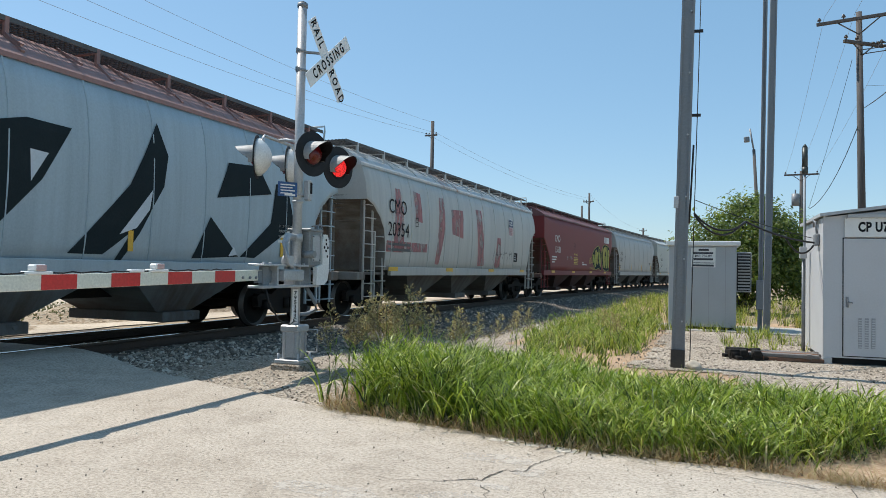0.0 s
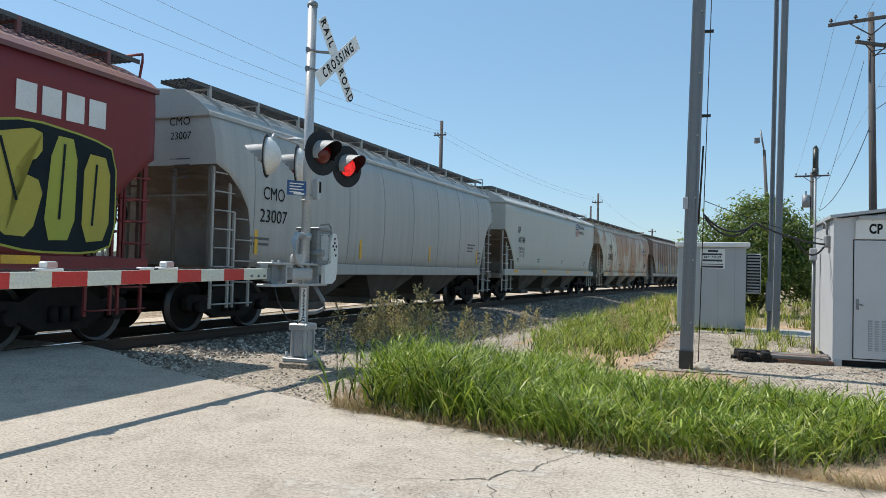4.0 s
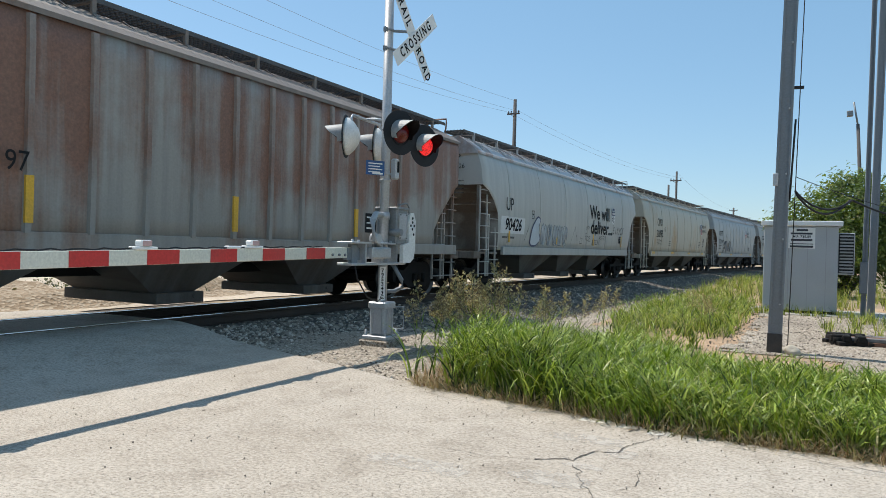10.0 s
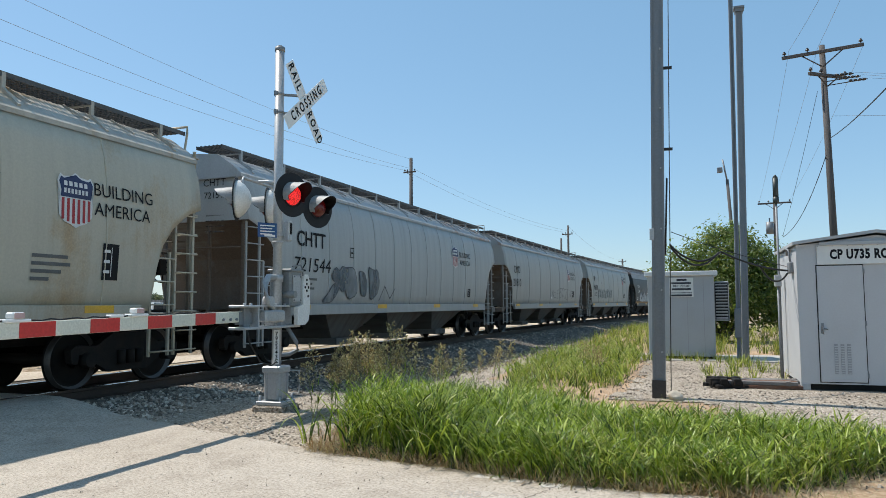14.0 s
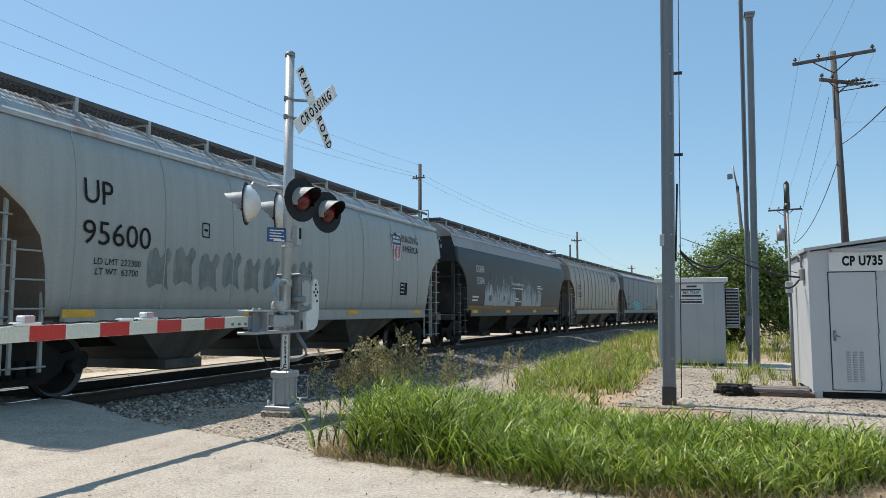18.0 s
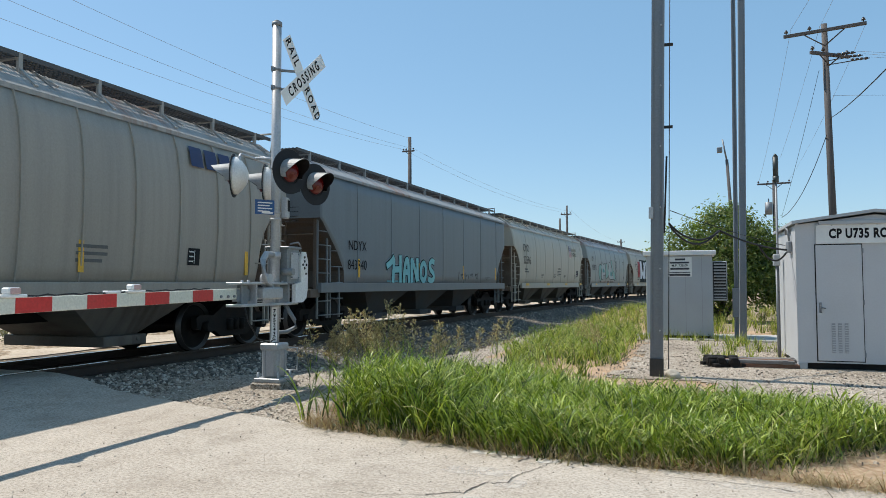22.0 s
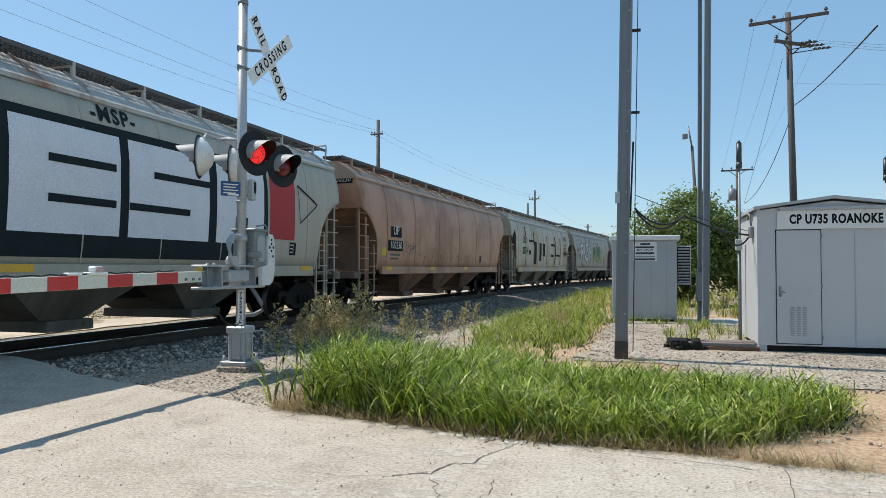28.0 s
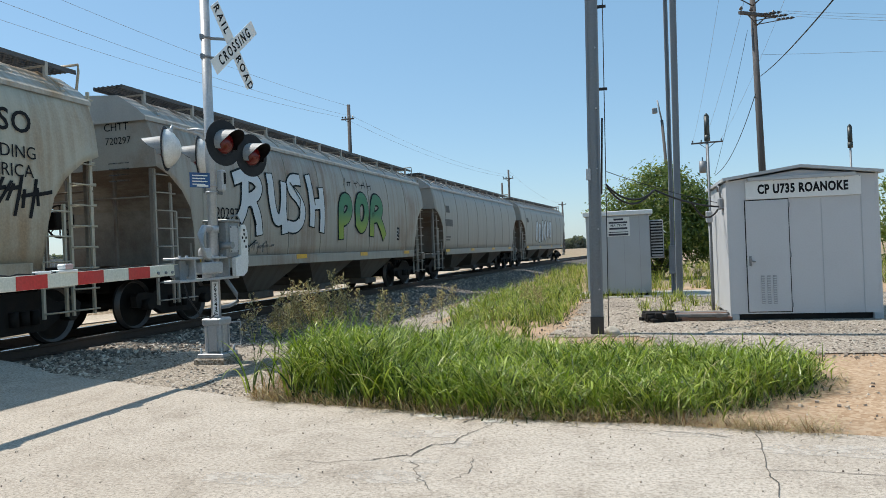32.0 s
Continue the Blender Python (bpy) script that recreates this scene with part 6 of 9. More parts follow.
rects(c, "flat", [(-4.5, -0.9, 1.32, 1.37)], AQUATEAL, "graffiti_underline", 0.01)

# 15: cream-grey
c = add_car("pale cream-grey covered hopper with shield emblem", "curved", (0.5, 0.475, 0.4), 0.04, (0.45, 0.43, 0.37), 8)
mark(c, "curved", "CMO", -6.4, 2.98, 0.52, INK, "reporting_mark", wide=0.87)
mark(c, "curved", "22596", -6.25, 2.4, 0.52, INK, "car_number")
bars(c, "curved", -6.6, 1.95, [0.5, 0.7], 0.06)
emblem(c, "curved", 3.3, 3.2, 0.84)
slogan(c, "curved", 4.35, 3.18, 0.28)
mark(c, "curved", "WARNING", 0.4, 2.1, 0.15, INK, "lettering")
bars(c, "curved", 0.0, 1.95, [0.8, 0.75, 0.85, 0.7], 0.04)
for yy in (-3.5, -0.8, 1.6, 4.4):
    bars(c, "curved", yy, 1.75, [0.45, 0.5, 0.35], 0.035)
stencil_box(c, "curved", 5.2, 1.9)

# 16: grey with teal bubbles
c = add_car("grey covered hopper with teal bubble graffiti", "curved", (0.34, 0.37, 0.36), 0.03, (0.42, 0.43, 0.44), 8)
mark(c, "curved", "UP", -7.3, 2.98, 0.5, INK, "reporting_mark", wide=0.9)
mark(c, "curved", "95872", -6.85, 2.4, 0.5, INK, "car_number", wide=1.15)
sprayed(c, "curved", [[(-5.36, 2.48), (-4.93, 2.67), (-4.49, 2.61), (-4.49, 2.47), (-4.86, 2.38), (-4.76, 1.86), (-4.43, 1.67), (-4.47, 1.4), (-5.13, 1.72), (-5.37, 2.09)], [(-4.6, 2.4), (-4.26, 2.83), (-3.85, 2.65), (-3.46, 2.78), (-3.1, 2.49), (-3.22, 1.91), (-3.81, 1.92), (-3.92, 1.61), (-4.42, 1.6), (-4.25, 2.01)],
        [(-3.1, 2.71), (-2.61, 2.82), (-2.46, 2.23), (-1.76, 2.18), (-2.07, 1.79), (-2.87, 1.62)], [(-1.76, 2.8), (-1.21, 2.92), (-1.0, 1.98), (0.22, 1.85), (0.17, 1.59), (-1.7, 1.64), (-2.12, 2.24)], [(-1.01, 3.02), (-0.55, 3.01), (-0.25, 2.33), (0.54, 2.02), (0.97, 1.43), (-0.2, 1.84)]], [MINT, PALESILVER, MINT, PALESILVER], NAVY, 0.04)
for p in ([(-4.15, 2.4), (-3.5, 2.3), (-3.4, 2.1), (-4.1, 2.1)], [(-1.2, 2.3), (-0.6, 2.1), (-0.7, 1.8), (-1.3, 1.9)]):
    painted(c, "curved", [rounded(p)], TEAL, "graffiti_shade", 0.028)
painted(c, "curved", [[(-5.21, 1.5), (-4.4, 1.42), (-2.0, 1.5), (0.71, 1.5), (0.77, 1.34), (-5.18, 1.33)]], WASHSALMON, "graffiti_spray", 0.009, "salmon overspray under the letters")
strokes(c, "curved", [[(0.45, 3.2), (0.7, 2.95)], [(0.75, 3.4), (0.85, 3.0)], [(1.1, 3.3), (1.05, 3.0)], [(1.4, 3.1), (1.2, 2.9)], [(0.7, 2.9), (1.0, 3.0), (1.3, 2.85), (1.25, 2.55), (0.95, 2.45), (0.7, 2.6), (0.7, 2.9)], [(0.9, 2.75), (1.1, 2.7)], [(0.8, 2.4), (1.4, 2.2)], [(1.35, 2.4), (0.85, 2.0)], [(0.9, 1.95), (1.5, 1.8), (1.2, 1.5)], [(0.8, 1.75), (1.5, 1.55)]], 0.05, DULL)
bars(c, "curved", 3.8, 3.0, [0.6, 0.5], 0.06)
stencil_box(c, "curved", 4.4, 1.7, 0.3, 0.3)

# 17: huge block letters
c = add_car("cream covered hopper with giant white block letters on black", "curved", (0.49, 0.455, 0.38), 0.06, (0.45, 0.43, 0.39), 8)
painted(c, "curved", [[(-5.2, 3.5), (4.4, 3.5), (4.45, 1.4), (-4.95, 1.4)]], NAVY, "graffiti_background", 0.008, "black rolled background")
W = "curved"
white = [[(-5.05, 3.38), (-4.2, 3.38), (-4.05, 2.3), (-3.7, 2.62), (-3.35, 2.3), (-3.25, 3.3), (-2.55, 3.3), (-2.65, 1.72), (-3.3, 1.72), (-3.72, 2.15), (-4.1, 1.72), (-4.85, 1.72)],
         [(-2.25, 3.36), (-0.15, 3.36), (-0.15, 1.75), (-2.25, 1.75)], [(0.05, 3.36), (2.25, 3.36), (2.25, 1.75), (0.05, 1.75)],
         [(2.5, 3.36), (3.15, 3.36), (3.15, 2.72), (3.6, 2.72), (3.6, 3.36), (4.25, 3.36), (4.25, 1.75), (3.6, 1.75), (3.6, 2.3), (3.15, 2.3), (3.15, 1.75), (2.5, 1.75)]]
for p in white:
    painted(c, W, [p], BLOCKWHITE, "graffiti_letter", 0.014, "white rolled block letter")
rects(c, W, [(-1.6, -0.25, 2.78, 2.9), (-1.6, -0.25, 2.2, 2.32), (0.65, 2.25, 2.78, 2.9), (0.05, 1.65, 2.2, 2.32)], NAVY, "graffiti_bar", 0.02)
rects(c, W, [(-6.12, -5.2, 1.88, 3.32), (4.5, 5.65, 1.9, 3.3)], BLOCKRED, "graffiti_block", 0.012)
for tri in ([(-7.4, 2.95), (-6.6, 3.42)], [(-7.4, 2.9), (-6.45, 2.3)], [(-6.6, 3.42), (-6.45, 2.3)], [(-7.4, 2.95), (-6.6, 3.0)], [(5.8, 3.2), (6.8, 2.8)], [(5.9, 2.3), (6.8, 2.8)], [(5.8, 3.2), (5.9, 2.3)]):
    (a, b), (e, f) = tri
    painted(c, W, [[(a, b), (e, f), (e + 0.02, f + 0.05), (a + 0.02, b + 0.05)]], NAVY, "graffiti_line", 0.012)
mark(c, W, "CHTT", -5.95, 2.7, 0.42, INK, "reporting_mark", proud=0.02)
mark(c, W, "720551", -5.8, 2.24, 0.4, INK, "car_number", wide=0.95, proud=0.02)
mark(c, W, "-MSP-", -0.2, 3.68, 0.36, NAVY, "graffiti_letters", 1.2, 0.012)
bars(c, W, -6.2, 1.78, [1.0, 0.9], 0.07)
stencil_box(c, W, 5.6, 1.7, 0.3, 0.3)

# 18: orange-brown
c = add_car("sun-bleached orange-brown covered hopper with black number patches", "curved", (0.53, 0.3, 0.19), 0.34, (0.42, 0.28, 0.2), 6, rustcol=(0.27, 0.125, 0.07), streak=0.3, vert=0.2, bay=0.6)
rects(c, "curved", [(-6.02, -5.12, 2.24, 2.58), (-6.24, -4.97, 1.8, 2.14)], INK, "number_patch", 0.008)
mark(c, "curved", "UP", -5.58, 2.44, 0.4, CHALK, "reporting_mark", proud=0.014)
mark(c, "curved", "100230", -5.56, 1.98, 0.33, CHALK, "car_number", proud=0.014)
painted(c, "curved", [rounded([(-6.72, 1.66), (-6.35, 1.62), (-6.3, 1.85), (-6.6, 1.92)])], GOLD, "yellow_patch", 0.008)
strokes(c, "curved", [[(u, 1.45 + 0.1 * math.sin(5 * u)), (u + 0.05, 1.75 + 0.12 * math.sin(3 * u)), (u + 0.22, 1.68), (u + 0.1, 1.55 + 0.08 * math.cos(4 * u))] for u in (-3.8, -3.4, -2.9, -2.2, -1.6, -1.1, -0.3, 0.2, 0.9, 1.5, 2.1, 2.6, 3.3)], 0.024, SCRIBE)
scrawl(c, "curved", -4.6, -3.9, 1.9, 0.5, 6, SCRIBE, 15, 0.03)
bars(c, "curved", -6.0, 1.65, [0.8, 0.7], 0.06)
stencil_box(c, "curved", 4.5, 1.65, 0.3, 0.3)

# 19: cream with black bars
c = add_car("cream covered hopper with bold black stroke graffiti", "curved", (0.52, 0.485, 0.39), 0.2, (0.46, 0.43, 0.37), 9, rustcol=(0.33, 0.22, 0.12), bay=0.6, slope=0.8)
mark(c, "curved", "CMO", -4.85, 2.85, 0.54, INK, "reporting_mark", wide=0.87)
mark(c, "curved", "20714", -4.75, 2.24, 0.54, INK, "car_number", bold=0.01)
rects(c, "curved", [(-4.75, -4.58, 3.1, 3.65), (-4.6, -4.48, 1.42, 1.75), (-3.9, -2.6, 2.78, 2.92), (-3.9, -3.45, 2.05, 2.3), (-2.75, -2.6, 2.6, 3.4), (-2.6, -1.95, 1.5, 2.85), (-1.2, -0.65, 1.7, 2.8), (-0.3, 0.35, 2.0, 2.8), (0.9, 1.0, 1.45, 3.3), (2.2, 3.4, 2.7, 2.86), (2.2, 3.0, 2.0, 2.16), (3.4, 3.65, 1.5, 3.35), (3.4, 5.1, 2.05, 2.18), (5.15, 5.3, 1.5, 3.3)], NAVY, "graffiti_bar", 0.012)
painted(c, "curved", [[(-7.6, 3.0), (-6.9, 3.4), (-6.85, 2.3), (-7.2, 2.5)]], NAVY, "graffiti_bar", 0.012)
slogan(c, "curved", 6.9, 2.75, 0.26)
mark(c, "curved", "DSO", 6.95, 3.32, 0.46, INK, "graffiti_tag", 1.1, 0.006, 0.15)
scrawl(c, "curved", 6.2, 7.6, 2.25, 0.6, 10, INK, 16, 0.06)

# 20: white bubbles and green bubbles
c = add_car("dusty grey covered hopper with white and green bubble graffiti", "curved", (0.37, 0.355, 0.315), 0.12, (0.4, 0.38, 0.34), 8, rustcol=(0.2, 0.12, 0.07), slope=0.8)
fat_letters(c, "curved", [[[(-5.1, 3.0), (-4.6, 3.15), (-4.1, 3.0), (-4.15, 2.7), (-4.6, 2.55)], [(-4.7, 3.0), (-4.75, 2.4), (-4.95, 2.15)], [(-4.5, 2.6), (-4.2, 2.2), (-4.15, 1.85)]], [[(-3.6, 3.15), (-3.55, 2.4), (-3.3, 2.05), (-3.0, 2.3), (-2.95, 3.0)], [(-3.0, 2.3), (-2.95, 1.9)]], [[(-2.1, 3.2), (-2.5, 3.2), (-2.7, 2.95), (-2.1, 2.7), (-1.9, 2.3), (-2.3, 1.95), (-2.75, 2.0)]], [[(-1.55, 3.3), (-1.4, 2.6), (-1.45, 2.1)], [(-1.4, 2.6), (-0.95, 2.65)], [(-0.85, 3.0), (-0.8, 2.5), (-0.85, 1.95)]]], 0.27, [PALE], NAVY, 0.045)
strokes(c, "curved", [[(-4.5, 2.4), (-4.3, 2.0)], [(-2.6, 3.1), (-2.1, 2.7), (-2.2, 2.2)], [(-1.4, 3.2), (-1.25, 2.6)], [(-4.9, 1.75), (-4.6, 1.5), (-4.3, 1.65)]], 0.035, NAVY, proud=0.03)
fat_letters(c, "curved", [[[(0.45, 1.8), (0.4, 2.7), (0.85, 2.95), (1.2, 2.7), (0.9, 2.3), (0.5, 2.25)]], [[(1.7, 2.2), (1.65, 2.8), (2.1, 3.05), (2.45, 2.75), (2.35, 2.25), (1.95, 2.0), (1.7, 2.2)]], [[(2.85, 1.9), (2.9, 2.9), (3.4, 3.05), (3.8, 2.75), (3.45, 2.45), (3.0, 2.4)], [(3.4, 2.4), (3.75, 2.1), (3.95, 1.85)]]], 0.34, [FADEGREEN], NAVY, 0.05)
bars(c, "curved", -6.3, 2.6, [0.7], 0.2)
mark(c, "curved", "20297", -5.45, 2.2, 0.36, INK, "car_number")
scrawl(c, "curved", 0.8, 3.2, 3.4, 0.25, 9, INK, 17, 0.03)
stencil_box(c, "curved", 5.4, 1.9, 0.25, 0.45)
scrawl(c, "curved", -4.6, -3.6, 1.5, 0.3, 8, WASHDARK, 18, 0.05)

# 21, 22: plain dusty cars, the last with dark block marks
c = add_car("plain dusty grey covered hopper", "curved", (0.37, 0.36, 0.33), 0.05, (0.4, 0.38, 0.35), 8)
bars(c, "curved", -6.2, 2.9, [0.5], 0.3)
bars(c, "curved", -6.4, 2.3, [1.1], 0.3)
bars(c, "curved", -6.3, 1.8, [0.7, 0.6], 0.06)
c = add_car("dusty grey covered hopper at the end of the train", "curved", (0.38, 0.37, 0.34), 0.05, (0.4, 0.38, 0.35), 8)
lobes(c, "curved", -3.6, 2.2, 1.6, 3.2, 6, PALE, NAVY, 71, 0.55)
bars(c, "curved", -6.2, 2.9, [0.6], 0.3)
part("end_marker", add_cyl(box(-0.12, 0.12, 9.2, 9.32, 0.95, 1.35, 0.02), (0, 9.32, 1.25), (0, 9.36, 1.25), 0.07, n=12), M_YELLOW, c, "yellow end-of-train marker box")


def end_mark(k, name, number, ink, box_of=None):
    """Name and number stencilled on the end wall that faces the crossing."""
    car = TRAIN[k]
    shift, length = PLACED[k]
    y = -(length - BODY_GAP) / 2 + shift - 0.012
    flat = Matrix(((1, 0, 0, 0), (0, 0, -1, 0), (0, 1, 0, 0), (0, 0, 0, 1)))
    if box_of:
        part("number_patch", box(0.35, 1.3, y, y + 0.006, 3.72, 3.95), box_of, car)
        written("car_number", name + number, 0.2, ink, car, Matrix.Translation((0.83, y - 0.004, 3.83)) @ flat)
        return
    written("reporting_mark", name, 0.21, ink, car, Matrix.Translation((0.75, y, 3.78)) @ flat)
    written("car_number", number, 0.19, ink, car, Matrix.Translation((0.78, y, 3.52)) @ flat)
    for i in range(4):
        part("print_line", box(0.55, 1.0, y + 0.004, y + 0.008, 3.1 - 0.11 * i, 3.12 - 0.11 * i), WASHDARK, car)


for k, name, number, ink in ((1, "CMO", "20354", INK), (2, "CMO", "13631", CHALK), (3, "CMO", "23007", INK), (4, "UP", "101749", INK), (5, "CMO", "20863", INK), (6, "CTRN", "100897", INK), (7, "UP", "90426", INK), (8, "CMO", "21095", INK), (9, "CHTT", "721544", INK), (10, "CMO", "21810", INK), (11, "UP", "95600", INK), (12, "COER", "355048", CHALK), (13, "CMO", "22355", INK), (14, "NDYX", "843340", INK), (15, "CMO", "22596", INK), (16, "UP", "95872", INK), (17, "CHTT", "720551", INK), (19, "CMO", "20714", INK), (20, "CHTT", "720297", INK)):
    end_mark(k, name, number, ink)
end_mark(18, "UP", "100230", CHALK, INK)

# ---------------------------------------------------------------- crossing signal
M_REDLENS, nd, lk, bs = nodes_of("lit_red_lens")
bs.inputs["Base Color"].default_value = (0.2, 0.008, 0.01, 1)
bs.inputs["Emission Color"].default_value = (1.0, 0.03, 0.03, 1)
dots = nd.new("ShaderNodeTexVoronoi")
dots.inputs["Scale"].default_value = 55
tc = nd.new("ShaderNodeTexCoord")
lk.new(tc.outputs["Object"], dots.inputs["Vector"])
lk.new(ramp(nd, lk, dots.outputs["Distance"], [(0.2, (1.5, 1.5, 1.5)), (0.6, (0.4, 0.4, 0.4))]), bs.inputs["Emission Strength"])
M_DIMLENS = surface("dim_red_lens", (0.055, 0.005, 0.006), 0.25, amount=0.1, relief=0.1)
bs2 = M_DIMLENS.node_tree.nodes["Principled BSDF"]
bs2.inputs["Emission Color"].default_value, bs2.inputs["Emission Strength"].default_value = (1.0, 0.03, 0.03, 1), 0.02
MX, MY = -5.52, 9.08
FLASH = []


def facing_x(x, y, z, turn=0.0, roll=0.0):
    """Text plane seen from +x, reading toward +y; turned about the upright."""
    return Matrix.Translation((x, y, z)) @ pose(0, 0, 0, 0, 0, turn) @ Matrix(((0, 0, 1, 0), (1, 0, 0, 0), (0, 1, 0, 0), (0, 0, 0, 1))) @ pose(0, 0, 0, 0, 0, roll)


def flasher(parent, x, y, z, turn):
    """One round warning light: dark disc, domed housing, hood, and a ball lamp lit on one half that turns in it to flash; its beam along local +x."""
    m = Matrix.Translation((x, y, z)) @ pose(0, 0, 0, 0, 0, turn)
    bm = bm_new()
    add_cyl(bm, (-0.01, 0, 0), (0.0, 0, 0), 0.305, n=40)
    disc = part("light", bm, M_DISC, parent, "black disc of a red warning light")
    disc.matrix_basis = m
    bm = bm_new()
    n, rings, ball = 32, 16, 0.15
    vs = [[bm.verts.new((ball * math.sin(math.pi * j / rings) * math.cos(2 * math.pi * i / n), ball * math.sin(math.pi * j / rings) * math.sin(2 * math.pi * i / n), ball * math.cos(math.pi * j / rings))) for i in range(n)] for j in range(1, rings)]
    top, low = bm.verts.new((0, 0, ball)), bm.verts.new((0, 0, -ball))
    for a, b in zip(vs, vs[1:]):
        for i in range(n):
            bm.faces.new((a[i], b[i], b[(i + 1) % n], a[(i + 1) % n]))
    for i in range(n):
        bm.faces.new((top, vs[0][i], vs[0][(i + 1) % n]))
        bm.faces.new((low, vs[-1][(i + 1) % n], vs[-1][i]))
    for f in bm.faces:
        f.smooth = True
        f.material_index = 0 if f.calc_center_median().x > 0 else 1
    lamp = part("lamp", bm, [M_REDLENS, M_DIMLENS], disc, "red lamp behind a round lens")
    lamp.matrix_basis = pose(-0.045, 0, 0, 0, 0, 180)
    part("lens_ring", add_cyl(bm_new(), (-0.004, 0, 0), (0.012, 0, 0), 0.17, n=32, caps=False), M_BLACK, disc)
    bm = bm_new()
    steps = ((-0.01, 0.265), (-0.05, 0.262), (-0.12, 0.2), (-0.175, 0.125), (-0.2, 0.06), (-0.205, 0.0))
    rings = [[bm.verts.new((a, b * math.cos(math.pi * i / 12), b * math.sin(math.pi * i / 12))) for i in range(24)] for a, b in steps[:-1]]
    tip = bm.verts.new((steps[-1][0], 0, 0))
    for u, v in zip(rings, rings[1:]):
        for i in range(24):
            bm.faces.new((u[i], u[(i + 1) % 24], v[(i + 1) % 24], v[i])).smooth = True
    for i in range(24):
        bm.faces.new((rings[-1][i], rings[-1][(i + 1) % 24], tip)).smooth = True
    bm.faces.new(rings[0])
    bmesh.ops.recalc_face_normals(bm, faces=bm.faces[:])
    housing = part("housing", bm, M_CAST, disc, "pale cast housing behind the disc")
    part("bolt", cyl((-0.15, -0.17, 0.03), (-0.1, -0.17, 0.03), 0.022, n=8), M_BLACK, housing)
    bm = bm_new()
    n, inner, outer = 22, [], []
    for i in range(n + 1):
        a = radians(-28 + 236 * i / n)
        c, s = math.cos(a), math.sin(a)
        reach = 0.09 + 0.21 * max(0.0, s) ** 0.6
        inner.append((bm.verts.new((0.0, 0.168 * c, 0.168 * s)), bm.verts.new((reach, 0.155 * c, 0.155 * s - 0.02))))
        outer.append((bm.verts.new((0.0, 0.176 * c, 0.176 * s)), bm.verts.new((reach, 0.163 * c, 0.163 * s - 0.02))))
    for i in range(n):
        bm.faces.new((inner[i][0], inner[i][1], inner[i + 1][1], inner[i + 1][0]))
        bm.faces.new((outer[i][0], outer[i + 1][0], outer[i + 1][1], outer[i][1])).material_index = 1
        bm.faces.new((inner[i][1], outer[i][1], outer[i + 1][1], inner[i + 1][1]))
    part("hood", bm, [M_BLACK, M_HOOD], disc, "hood faded pale outside, black inside")
    return lamp


M_DISC = surface("disc_black", (0.02, 0.022, 0.025), 0.7, amount=0.3, dirt=(0.05, 0.05, 0.055), scale=6, relief=0.03, spec=0.25)
M_CAST = surface("white_cast_housing", (0.72, 0.72, 0.7), 0.5, amount=0.3, dirt=(0.35, 0.34, 0.3), scale=5)
M_HOOD = surface("faded_hood", (0.34, 0.34, 0.33), 0.55, 0.0, amount=0.5, dirt=(0.2, 0.2, 0.2), scale=5)


def blade(parent, y, z, length, tilt, words, size, off, gaps=()):
    """One white board of the crossbuck with black words; tilt is its climb toward +y."""
    bm = bm_new()
    add_box(bm, -length / 2, length / 2, -0.105, 0.105, 0, 0.006, 0.002)
    b = part("blade", bm, M_WHITE, parent, "white reflective board with black words")
    b.matrix_basis = facing_x(MX + 0.3 + off, y, z, -6, tilt)
    for w, u in words:
        written("lettering", w, size, M_BLACK, b, pose(u * 1.12, 0, 0.009) @ Matrix.Diagonal((0.86, 1.16, 1, 1)), spacing=1.5, bold=0.0045)
    return b


